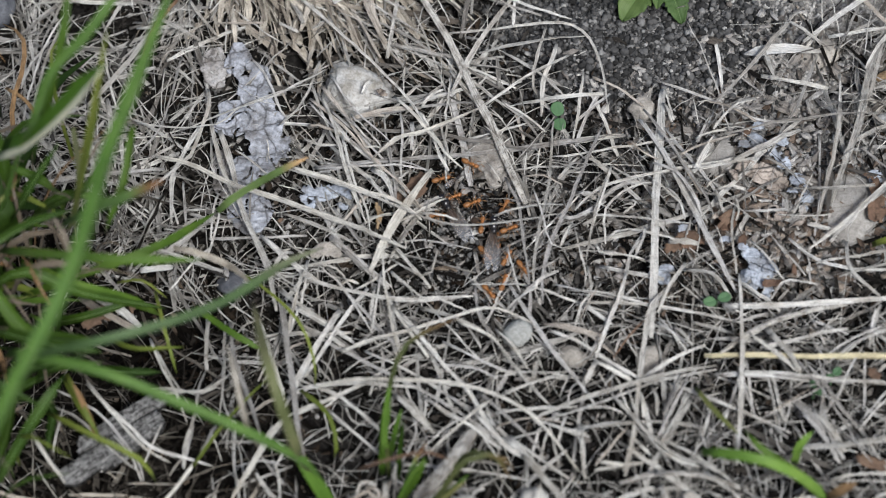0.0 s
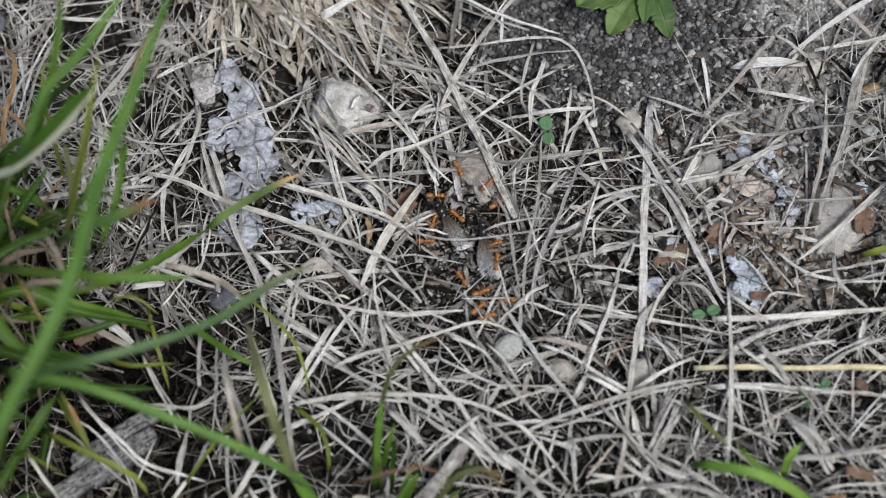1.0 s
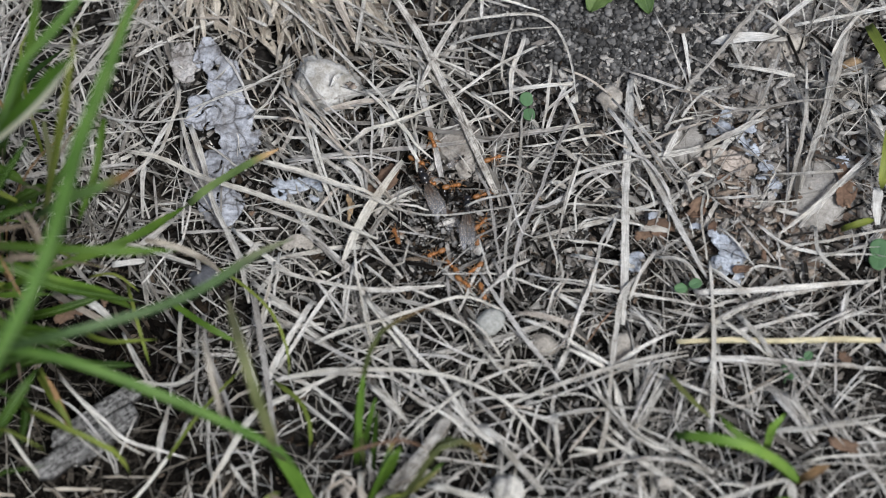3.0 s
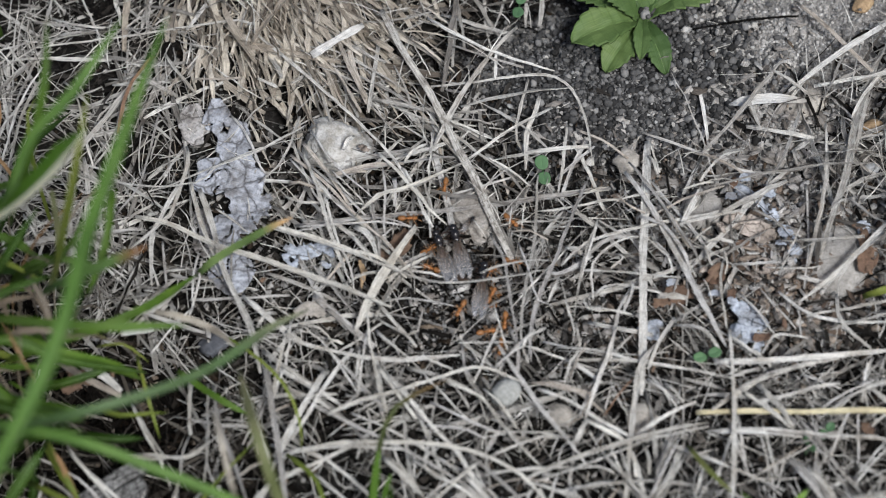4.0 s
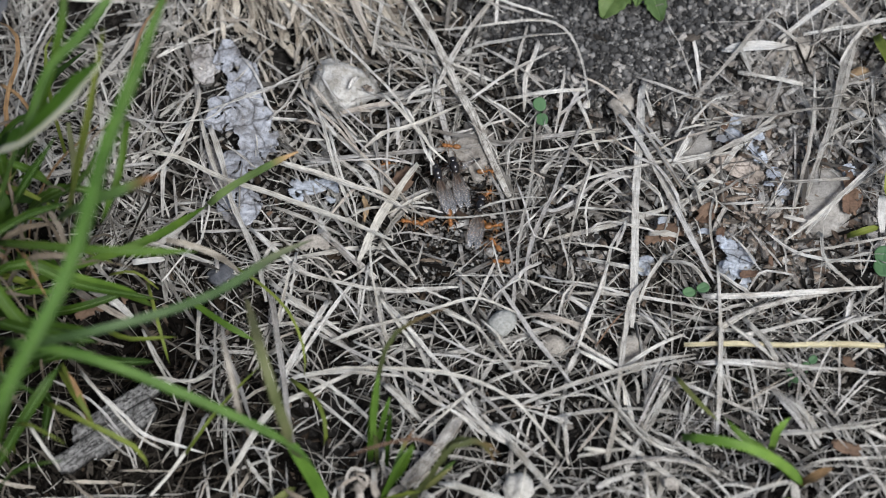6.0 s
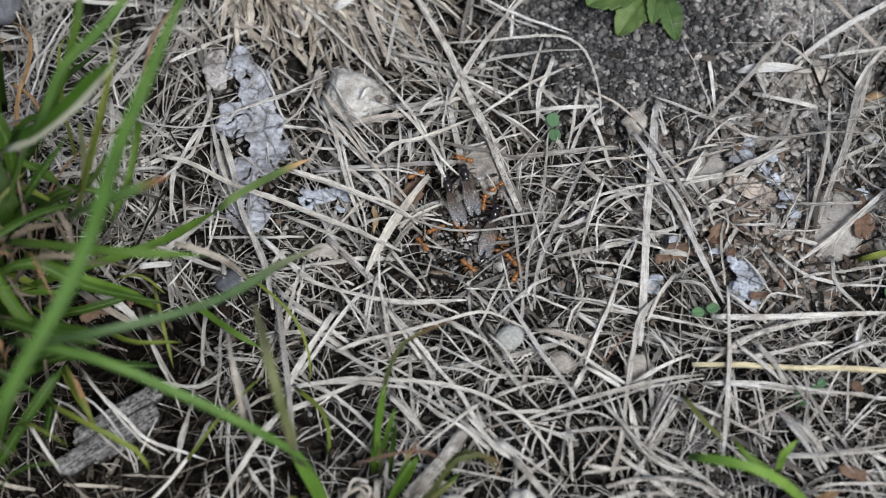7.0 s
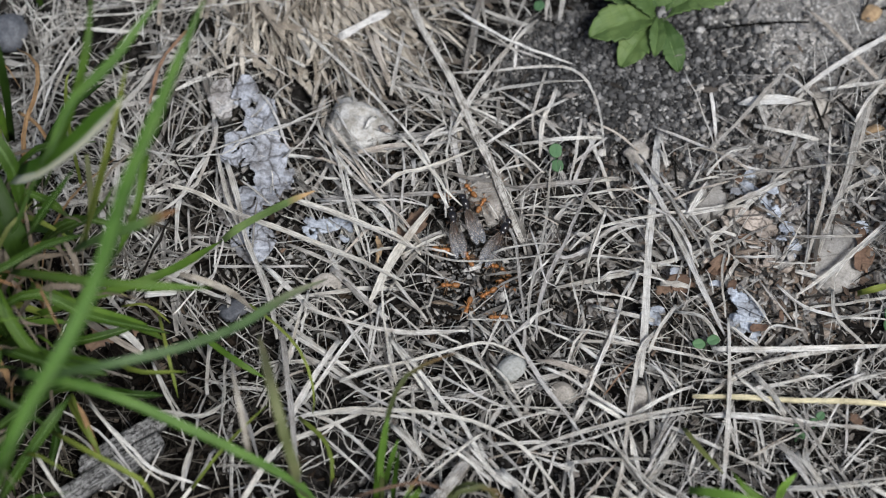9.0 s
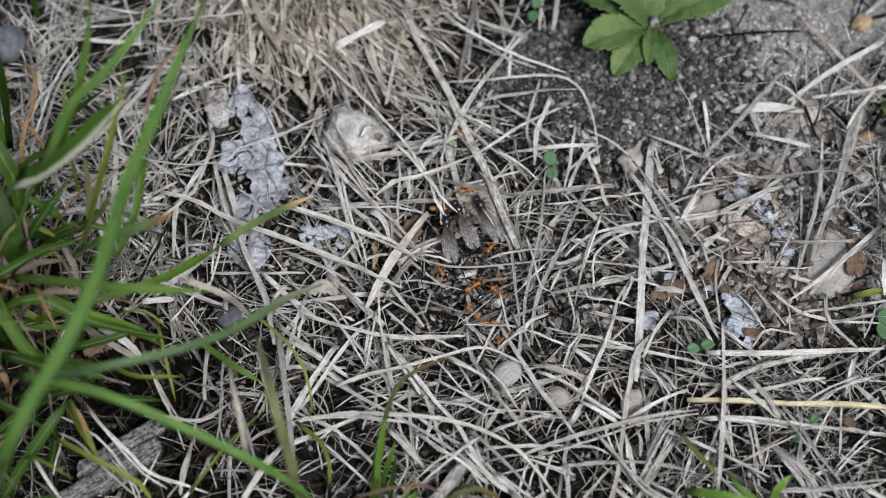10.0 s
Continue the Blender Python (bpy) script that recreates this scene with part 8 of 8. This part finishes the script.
def motions():
    walk(workers[0], [(0, pose(0.0057, 0.0104, 0.0006, 0, 0, -30)), (0.5, pose(0.0055, 0.0109, 0.0006, 0, 0, -25)), (1, pose(0.0054, 0.0126, 0.0006, 0, 0, -65)), (1.5, pose(0.0044, 0.0132, 0.0006, 0, 0, -49)), (2, pose(0.0057, 0.0127, 0.0006, 0, 0, -110)), (2.5, pose(0.0043, 0.0124, 0.0006, 0, 0, -65)), (4, pose(0.0039, 0.0179, 0.0006, 0, 0, -101)), (4.5, pose(0.0050, 0.0112, 0.0006, 0, 0, -101)), (5, pose(0.0053, 0.0123, 0.0006, 0, 0, -102)), (5.5, pose(0.0046, 0.0131, 0.0006, 0, 0, -172)), (7, pose(0.0050, 0.0133, 0.0006, 0, 0, -197)), (7.5, pose(0.0050, 0.0125, 0.0006, 0, 0, -180)), (8, pose(0.0054, 0.0129, 0.0006, 0, 0, -229)), (8.5, pose(0.0051, 0.0133, 0.0006, 0, 0, -230)), (9, pose(0.0057, 0.0131, 0.0006, 0, 0, -234)), (9.5, pose(0.0063, 0.0145, 0.0006, 0, 0, -279)), (10, pose(0.0063, 0.0148, 0.0006, 0, 0, -349))])
    walk(workers[1], [(0, pose(-0.0003, 0.0072, 0.0006, 0, 0, 15)), (0.5, pose(0.0013, 0.0072, 0.0006, 0, 0, 9)), (1, pose(0.0006, 0.0067, 0.0006, 0, 0, -3)), (1.5, pose(0.0018, 0.0079, 0.0006, 0, 0, -23)), (2, pose(0.0015, 0.0086, 0.0006, 0, 0, -96)), (2.5, pose(0.0016, 0.0085, 0.0006, 0, 0, -65)), (4, pose(-0.0037, 0.0112, 0.0006, 0, 0, -3)), (4.5, pose(-0.0063, 0.0078, 0.0006, 0, 0, -2)), (5, pose(-0.0092, 0.0092, 0.0006, 0, 0, -46)), (5.5, pose(-0.0099, 0.0092, 0.0006, 0, 0, 19)), (7, pose(-0.0047, 0.0097, 0.0006, 0, 0, 22)), (7.5, pose(-0.0008, 0.0121, 0.0006, 0, 0, -11)), (8, pose(-0.0004, 0.0114, 0.0006, 0, 0, -44)), (8.5, pose(0.0006, 0.0121, 0.0006, 0, 0, -1)), (9, pose(0.0001, 0.0117, 0.0006, 0, 0, 0)), (9.5, pose(0.0000, 0.0105, 0.0006, 0, 0, -0)), (10, pose(0.0002, 0.0104, 0.0006, 0, 0, -0))])
    walk(workers[2], [(0, pose(0.0020, 0.0030, 0.0006, 0, 0, 20)), (0.5, pose(0.0066, 0.0050, 0.0006, 0, 0, 75)), (1, pose(0.0114, 0.0090, 0.0006, 0, 0, 41)), (1.5, pose(0.0137, 0.0116, 0.0006, 0, 0, 43)), (2, pose(0.0109, 0.0129, 0.0006, 0, 0, -25)), (2.5, pose(0.0064, 0.0105, 0.0006, 0, 0, 9)), (4, pose(0.0115, -0.0075, -0.0035, 0, 0, 9)), (4.5, pose(0.0115, -0.0075, -0.0035, 0, 0, 9)), (5, pose(0.0115, -0.0075, -0.0035, 0, 0, 9)), (5.5, pose(0.0115, -0.0075, -0.0035, 0, 0, 9)), (7, pose(0.0059, -0.0116, 0.0006, 0, 0, -43)), (7.5, pose(0.0084, -0.0121, 0.0006, 0, 0, 0)), (8, pose(0.0062, -0.0091, 0.0006, 0, 0, -23)), (8.5, pose(0.0041, -0.0112, 0.0006, 0, 0, -28)), (9, pose(0.0051, -0.0137, 0.0006, 0, 0, -108)), (9.5, pose(0.0070, -0.0214, 0.0006, 0, 0, -180)), (10, pose(0.0131, -0.0199, 0.0006, 0, 0, -138))])
    walk(workers[3], [(0, pose(0.0059, 0.0015, 0.0006, 0, 0, 20)), (0.5, pose(0.0057, 0.0002, 0.0006, 0, 0, 61)), (1, pose(-0.0001, 0.0009, 0.0006, 0, 0, 70)), (1.5, pose(0.0006, 0.0014, 0.0006, 0, 0, 63)), (2, pose(0.0131, -0.0075, -0.0035, 0, 0, 63)), (2.5, pose(0.0131, -0.0075, -0.0035, 0, 0, 63)), (4, pose(0.0121, -0.0066, 0.0006, 0, 0, 59)), (4.5, pose(0.0135, -0.0090, 0.0006, 0, 0, 129)), (5, pose(0.0126, -0.0083, 0.0006, 0, 0, 129)), (5.5, pose(0.0126, -0.0091, 0.0006, 0, 0, 124)), (7, pose(0.0145, -0.0101, 0.0006, 0, 0, 131)), (7.5, pose(0.0129, -0.0063, 0.0006, 0, 0, 169)), (8, pose(0.0132, -0.0066, 0.0006, 0, 0, 163)), (8.5, pose(0.0144, -0.0065, 0.0006, 0, 0, 157)), (9, pose(0.0131, -0.0075, -0.0035, 0, 0, 157)), (9.5, pose(0.0131, -0.0075, -0.0035, 0, 0, 157)), (10, pose(0.0131, -0.0075, -0.0035, 0, 0, 157))])
    walk(workers[4], [(0, pose(-0.0014, -0.0011, 0.0006, 0, 0, -2)), (0.5, pose(-0.0020, -0.0000, 0.0006, 0, 0, 61)), (1, pose(-0.0017, -0.0035, 0.0006, 0, 0, -3)), (1.5, pose(-0.0002, -0.0051, 0.0006, 0, 0, 72)), (2, pose(-0.0037, -0.0058, 0.0006, 0, 0, -2)), (2.5, pose(-0.0057, -0.0101, 0.0006, 0, 0, 78)), (4, pose(0.0003, -0.0001, 0.0006, 0, 0, 155)), (4.5, pose(-0.0004, -0.0007, 0.0006, 0, 0, 235)), (5, pose(-0.0011, 0.0009, 0.0006, 0, 0, 220)), (5.5, pose(-0.0044, -0.0023, 0.0006, 0, 0, 199)), (7, pose(-0.0037, -0.0064, 0.0006, 0, 0, 127)), (7.5, pose(0.0007, -0.0115, 0.0006, 0, 0, 186)), (8, pose(-0.0033, -0.0065, 0.0006, 0, 0, 223)), (8.5, pose(-0.0022, -0.0060, 0.0006, 0, 0, 242)), (9, pose(0.0013, -0.0090, 0.0006, 0, 0, 180)), (9.5, pose(0.0060, -0.0109, 0.0006, 0, 0, 137)), (10, pose(0.0068, -0.0137, 0.0006, 0, 0, 132))])
    walk(workers[5], [(0, pose(0.0122, 0.0005, 0.0006, 0, 0, 61)), (0.5, pose(0.0109, 0.0010, 0.0006, 0, 0, -19)), (1, pose(0.0132, 0.0044, 0.0006, 0, 0, 30)), (1.5, pose(0.0113, 0.0075, 0.0006, 0, 0, -39)), (2, pose(0.0160, 0.0081, 0.0006, 0, 0, 41)), (2.5, pose(0.0162, 0.0085, 0.0006, 0, 0, 31)), (4, pose(0.0170, 0.0095, 0.0006, 0, 0, -49)), (4.5, pose(0.0172, 0.0065, 0.0006, 0, 0, -102)), (5, pose(0.0170, 0.0063, 0.0006, 0, 0, -76)), (5.5, pose(0.0122, 0.0070, 0.0006, 0, 0, -36)), (7, pose(0.0122, 0.0068, 0.0006, 0, 0, 33)), (7.5, pose(0.0148, 0.0076, 0.0006, 0, 0, 33)), (8, pose(0.0152, 0.0086, 0.0006, 0, 0, 53)), (8.5, pose(0.0136, 0.0103, 0.0006, 0, 0, 106)), (9, pose(0.0120, 0.0144, 0.0006, 0, 0, 117)), (9.5, pose(0.0080, 0.0242, 0.0006, 0, 0, 107)), (10, pose(0.0054, 0.0287, 0.0006, 0, 0, 163))])
    walk(workers[6], [(0, pose(0.0075, -0.0034, 0.0006, 0, 0, 79)), (0.5, pose(0.0045, -0.0080, 0.0006, 0, 0, 51)), (1, pose(0.0051, -0.0120, 0.0006, 0, 0, 120)), (1.5, pose(0.0044, -0.0127, 0.0006, 0, 0, 191)), (2, pose(0.0037, -0.0139, 0.0006, 0, 0, 259)), (2.5, pose(0.0029, -0.0131, 0.0006, 0, 0, 188)), (4, pose(0.0058, -0.0094, 0.0006, 0, 0, 240)), (4.5, pose(0.0054, -0.0074, 0.0006, 0, 0, 161)), (5, pose(0.0032, -0.0048, 0.0006, 0, 0, 165)), (5.5, pose(-0.0003, -0.0045, 0.0006, 0, 0, 210)), (7, pose(-0.0010, -0.0032, 0.0006, 0, 0, 202)), (7.5, pose(0.0057, -0.0075, 0.0006, 0, 0, 261)), (8, pose(0.0021, -0.0104, 0.0006, 0, 0, 233)), (8.5, pose(0.0024, -0.0086, 0.0006, 0, 0, 168)), (9, pose(0.0092, -0.0108, 0.0006, 0, 0, 212)), (9.5, pose(0.0136, -0.0109, 0.0006, 0, 0, 212)), (10, pose(0.0119, -0.0092, 0.0006, 0, 0, 132))])
    walk(workers[7], [(0, pose(0.0131, -0.0046, 0.0006, 0, 0, 20)), (0.5, pose(0.0127, -0.0045, 0.0006, 0, 0, 20)), (1, pose(0.0120, -0.0048, 0.0006, 0, 0, 19)), (1.5, pose(0.0133, -0.0019, 0.0006, 0, 0, -12)), (2, pose(0.0133, 0.0004, 0.0006, 0, 0, 61)), (2.5, pose(0.0127, 0.0007, 0.0006, 0, 0, 41)), (4, pose(0.0170, 0.0005, 0.0006, 0, 0, -14)), (4.5, pose(0.0123, -0.0012, 0.0006, 0, 0, -2)), (5, pose(0.0126, -0.0049, 0.0006, 0, 0, -3)), (5.5, pose(0.0134, -0.0049, 0.0006, 0, 0, 8)), (7, pose(0.0131, -0.0059, -0.0035, 0, 0, 8)), (7.5, pose(0.0131, -0.0059, -0.0035, 0, 0, 8)), (8, pose(0.0131, -0.0059, -0.0035, 0, 0, 8)), (8.5, pose(0.0131, -0.0059, -0.0035, 0, 0, 8)), (9, pose(0.0131, -0.0059, -0.0035, 0, 0, 8)), (9.5, pose(0.0131, -0.0059, -0.0035, 0, 0, 8)), (10, pose(0.0131, -0.0059, -0.0035, 0, 0, 8))])
    walk(workers[8], [(0, pose(0.0081, -0.0100, 0.0006, 0, 0, -50)), (0.5, pose(0.0110, -0.0098, 0.0006, 0, 0, 30)), (1, pose(0.0124, -0.0086, 0.0006, 0, 0, 83)), (1.5, pose(0.0138, -0.0067, 0.0006, 0, 0, 53)), (2, pose(0.0130, -0.0079, 0.0006, 0, 0, 83)), (2.5, pose(0.0132, -0.0071, 0.0006, 0, 0, 51)), (4, pose(0.0121, -0.0016, 0.0006, 0, 0, 40)), (4.5, pose(0.0095, 0.0008, 0.0006, 0, 0, 31)), (5, pose(0.0115, 0.0014, 0.0006, 0, 0, -3)), (5.5, pose(0.0125, 0.0013, 0.0006, 0, 0, 13)), (7, pose(0.0092, 0.0033, 0.0006, 0, 0, 80)), (7.5, pose(0.0116, 0.0074, 0.0006, 0, 0, 63)), (8, pose(0.0114, 0.0086, 0.0006, 0, 0, 85)), (8.5, pose(0.0099, 0.0117, 0.0006, 0, 0, 125)), (9, pose(0.0081, 0.0097, 0.0006, 0, 0, 62)), (9.5, pose(0.0077, 0.0084, 0.0006, 0, 0, -0)), (10, pose(0.0083, -0.0043, -0.0035, 0, 0, -0))])
    walk(workers[9], [(0, pose(0.0123, -0.0109, 0.0006, 0, 0, 60)), (0.5, pose(0.0118, -0.0136, 0.0006, 0, 0, 46)), (1, pose(0.0091, -0.0153, 0.0006, 0, 0, 19)), (1.5, pose(0.0066, -0.0146, 0.0006, 0, 0, -0)), (2, pose(0.0079, -0.0153, 0.0006, 0, 0, -55)), (2.5, pose(0.0082, -0.0194, 0.0006, 0, 0, -60)), (4, pose(0.0108, -0.0145, 0.0006, 0, 0, 8)), (4.5, pose(0.0107, -0.0128, 0.0006, 0, 0, -65)), (5, pose(0.0114, -0.0127, 0.0006, 0, 0, -145)), (5.5, pose(0.0099, -0.0043, -0.0035, 0, 0, -145)), (7, pose(0.0099, -0.0043, -0.0035, 0, 0, -145)), (7.5, pose(0.0099, -0.0043, -0.0035, 0, 0, -145)), (8, pose(0.0079, -0.0055, 0.0006, 0, 0, -158)), (8.5, pose(0.0069, -0.0042, 0.0006, 0, 0, -234)), (9, pose(0.0052, -0.0028, 0.0006, 0, 0, -243)), (9.5, pose(0.0073, -0.0017, 0.0006, 0, 0, -180)), (10, pose(0.0111, 0.0013, 0.0006, 0, 0, -127))])
    walk(workers[10], [(0, pose(0.0155, -0.0135, 0.0006, 0, 0, -55)), (0.5, pose(0.0157, -0.0156, 0.0006, 0, 0, -135)), (1, pose(0.0141, -0.0174, 0.0006, 0, 0, -183)), (1.5, pose(0.0120, -0.0165, 0.0006, 0, 0, -218)), (2, pose(0.0110, -0.0167, 0.0006, 0, 0, -171)), (2.5, pose(0.0108, -0.0170, 0.0006, 0, 0, -161)), (4, pose(0.0144, -0.0125, 0.0006, 0, 0, -98)), (4.5, pose(0.0155, -0.0139, 0.0006, 0, 0, -120)), (5, pose(0.0148, -0.0138, 0.0006, 0, 0, -121)), (5.5, pose(0.0137, -0.0139, 0.0006, 0, 0, -201)), (7, pose(0.0156, -0.0136, 0.0006, 0, 0, -121)), (7.5, pose(0.0148, -0.0136, 0.0006, 0, 0, -118)), (8, pose(0.0107, -0.0147, 0.0006, 0, 0, -180)), (8.5, pose(0.0110, -0.0149, 0.0006, 0, 0, -181)), (9, pose(0.0111, -0.0162, 0.0006, 0, 0, -180)), (9.5, pose(0.0106, -0.0154, 0.0006, 0, 0, -180)), (10, pose(0.0099, -0.0163, 0.0006, 0, 0, -180))])
    walk(workers[11], [(0, pose(0.0115, -0.0163, 0.0006, 0, 0, 70)), (0.5, pose(0.0113, -0.0173, 0.0006, 0, 0, 74)), (1, pose(0.0084, -0.0187, 0.0006, 0, 0, 40)), (1.5, pose(0.0070, -0.0174, 0.0006, 0, 0, 120)), (2, pose(0.0042, -0.0167, 0.0006, 0, 0, 156)), (2.5, pose(0.0043, -0.0180, 0.0006, 0, 0, 130)), (4, pose(0.0131, -0.0043, -0.0035, 0, 0, 130)), (4.5, pose(0.0131, -0.0043, -0.0035, 0, 0, 130)), (5, pose(0.0131, -0.0043, -0.0035, 0, 0, 130)), (5.5, pose(0.0131, -0.0043, -0.0035, 0, 0, 130)), (7, pose(0.0131, -0.0043, -0.0035, 0, 0, 130)), (7.5, pose(0.0131, -0.0043, -0.0035, 0, 0, 130)), (8, pose(0.0131, -0.0043, -0.0035, 0, 0, 130)), (8.5, pose(0.0131, -0.0043, -0.0035, 0, 0, 130)), (9, pose(0.0131, -0.0043, -0.0035, 0, 0, 130)), (9.5, pose(0.0131, -0.0043, -0.0035, 0, 0, 130)), (10, pose(0.0131, -0.0043, -0.0035, 0, 0, 130))])
    walk(workers[12], [(0, pose(0.0085, -0.0184, 0.0006, 0, 0, -54)), (0.5, pose(0.0097, -0.0209, 0.0006, 0, 0, -50)), (1, pose(0.0100, -0.0207, 0.0006, 0, 0, 19)), (1.5, pose(0.0128, -0.0203, 0.0006, 0, 0, -0)), (2, pose(0.0126, -0.0202, 0.0006, 0, 0, -2)), (2.5, pose(0.0125, -0.0211, 0.0006, 0, 0, -40)), (4, pose(0.0133, -0.0180, 0.0006, 0, 0, -102)), (4.5, pose(0.0083, -0.0027, -0.0035, 0, 0, -102)), (5, pose(0.0083, -0.0027, -0.0035, 0, 0, -102)), (5.5, pose(0.0044, -0.0041, 0.0006, 0, 0, -102)), (7, pose(0.0040, -0.0028, 0.0006, 0, 0, -39)), (7.5, pose(0.0047, -0.0034, 0.0006, 0, 0, -72)), (8, pose(0.0027, -0.0017, 0.0006, 0, 0, -0)), (8.5, pose(0.0023, -0.0015, 0.0006, 0, 0, -17)), (9, pose(-0.0002, -0.0008, 0.0006, 0, 0, -6)), (9.5, pose(0.0002, -0.0010, 0.0006, 0, 0, -12)), (10, pose(0.0002, -0.0039, 0.0006, 0, 0, -63))])
    walk(workers[13], [(0, pose(0.0107, -0.0051, -0.0035, 0, 0, 90)), (0.5, pose(0.0099, -0.0027, -0.0035, 0, 0, 90)), (1, pose(0.0046, 0.0020, 0.0006, 0, 0, 135)), (1.5, pose(0.0044, 0.0053, 0.0006, 0, 0, 81)), (2, pose(0.0046, 0.0046, 0.0006, 0, 0, 1)), (2.5, pose(0.0041, 0.0044, 0.0006, 0, 0, -46)), (4, pose(0.0002, 0.0040, 0.0006, 0, 0, 30)), (4.5, pose(-0.0011, 0.0033, 0.0006, 0, 0, 20)), (5, pose(-0.0036, 0.0030, 0.0006, 0, 0, -3)), (5.5, pose(0.0099, -0.0027, -0.0035, 0, 0, -3)), (7, pose(0.0099, -0.0027, -0.0035, 0, 0, -3)), (7.5, pose(0.0099, -0.0027, -0.0035, 0, 0, -3)), (8, pose(0.0099, -0.0027, -0.0035, 0, 0, -3)), (8.5, pose(0.0099, -0.0027, -0.0035, 0, 0, -3)), (9, pose(0.0099, -0.0027, -0.0035, 0, 0, -3)), (9.5, pose(0.0096, -0.0057, 0.0006, 0, 0, -23)), (10, pose(0.0072, -0.0079, 0.0006, 0, 0, 32))])
    walk(winged[0], [(0, pose(0.0004, 0.0009, 0.0006, 0, 0, 119)), (0.5, pose(0.0018, 0.0028, 0.0006, 0, 0, 115)), (1, pose(0.0016, 0.0025, 0.0006, 0, 0, 116)), (1.5, pose(0.0021, 0.0031, 0.0006, 0, 0, 111)), (2, pose(0.0018, 0.0035, 0.0006, 0, 0, 110)), (2.5, pose(0.0020, 0.0040, 0.0006, 0, 0, 110)), (4, pose(0.0021, 0.0053, 0.0006, 0, 0, 104)), (4.5, pose(0.0021, 0.0056, 0.0006, 0, 0, 100)), (5, pose(0.0021, 0.0065, 0.0006, 0, 0, 100)), (5.5, pose(0.0020, 0.0063, 0.0006, 0, 0, 103)), (7, pose(0.0017, 0.0064, 0.0006, 0, 0, 107)), (7.5, pose(0.0019, 0.0066, 0.0006, 0, 0, 108)), (8, pose(0.0016, 0.0068, 0.0006, 0, 0, 110)), (8.5, pose(0.0015, 0.0066, 0.0006, 0, 0, 102)), (9, pose(0.0020, 0.0062, 0.0006, 0, 0, 100)), (9.5, pose(0.0014, 0.0065, 0.0006, 0, 0, 105)), (10, pose(0.0016, 0.0066, 0.0006, 0, 0, 97))])
    walk(winged[1], [(0, pose(0.0060, 0.0004, -0.0050, 0, 0, 101)), (2.5, pose(0.0060, 0.0014, -0.0040, 0, 0, 101)), (4, pose(0.0055, 0.0064, 0.0006, 0, 0, 101)), (4.5, pose(0.0054, 0.0064, 0.0006, 0, 0, 101)), (5, pose(0.0056, 0.0075, 0.0006, 0, 0, 95)), (5.5, pose(0.0055, 0.0075, 0.0006, 0, 0, 100)), (7, pose(0.0053, 0.0090, 0.0006, 0, 0, 102)), (7.5, pose(0.0049, 0.0097, 0.0006, 0, 0, 106)), (8, pose(0.0049, 0.0094, 0.0006, 0, 0, 108)), (8.5, pose(0.0048, 0.0092, 0.0006, 0, 0, 108)), (9, pose(0.0047, 0.0092, 0.0006, 0, 0, 109)), (9.5, pose(0.0046, 0.0092, 0.0006, 0, 0, 110)), (10, pose(0.0042, 0.0095, 0.0006, 0, 0, 111))])
    walk(winged[2], [(0, pose(0.0098, -0.0046, 0.0006, 0, 0, 86)), (0.5, pose(0.0096, -0.0030, 0.0006, 0, 0, 89)), (1, pose(0.0098, -0.0026, 0.0006, 0, 0, 92)), (1.5, pose(0.0101, -0.0024, 0.0006, 0, 0, 91)), (2, pose(0.0101, -0.0026, 0.0006, 0, 0, 87)), (2.5, pose(0.0103, -0.0023, 0.0006, 0, 0, 89)), (4, pose(0.0107, -0.0023, 0.0006, 0, 0, 81)), (4.5, pose(0.0103, -0.0017, 0.0006, 0, 0, 80)), (5, pose(0.0103, -0.0019, 0.0006, 0, 0, 81)), (5.5, pose(0.0103, -0.0017, 0.0006, 0, 0, 80)), (7, pose(0.0112, -0.0005, 0.0006, 0, 0, 76)), (7.5, pose(0.0119, 0.0018, 0.0006, 0, 0, 63)), (8, pose(0.0124, 0.0027, 0.0006, 0, 0, 57)), (8.5, pose(0.0125, 0.0028, 0.0006, 0, 0, 55)), (9, pose(0.0127, 0.0035, 0.0006, 0, 0, 62)), (9.5, pose(0.0112, 0.0076, 0.0006, 0, 0, 98)), (10, pose(0.0089, 0.0106, 0.0006, 0, 0, 115))])
    walk(midge, [(0, pose(0.0029, 0.0073, 0.0010, 0, 0, 40)), (0.5, pose(0.0033, 0.0080, 0.0010, 0, 0, 60)), (1, pose(0.0074, 0.0082, 0.0010, 0, 0, 25)), (1.5, pose(0.0100, 0.0097, 0.0010, 0, 0, 20)), (2, pose(0.0096, 0.0095, 0.0010, 0, 0, 40)), (2.5, pose(0.0098, 0.0090, 0.0010, 0, 0, 30)), (4, pose(0.0090, 0.0101, 0.0010, 0, 0, 50)), (4.5, pose(0.0091, 0.0101, 0.0010, 0, 0, 40)), (5, pose(0.0090, 0.0103, 0.0010, 0, 0, 40)), (5.5, pose(0.0094, 0.0100, 0.0010, 0, 0, 35)), (7, pose(0.0110, 0.0092, 0.0010, 0, 0, 20)), (10, pose(0.0120, 0.0122, -0.0020, 0, 0, 20))])
    for k, ant in enumerate(workers):
        step(ant, 11, k * 0.9, 1.7 + 0.1 * (k % 4))
    for k, ant in enumerate(winged):
        step(ant, 6, k * 1.3, 1.1)


motions()
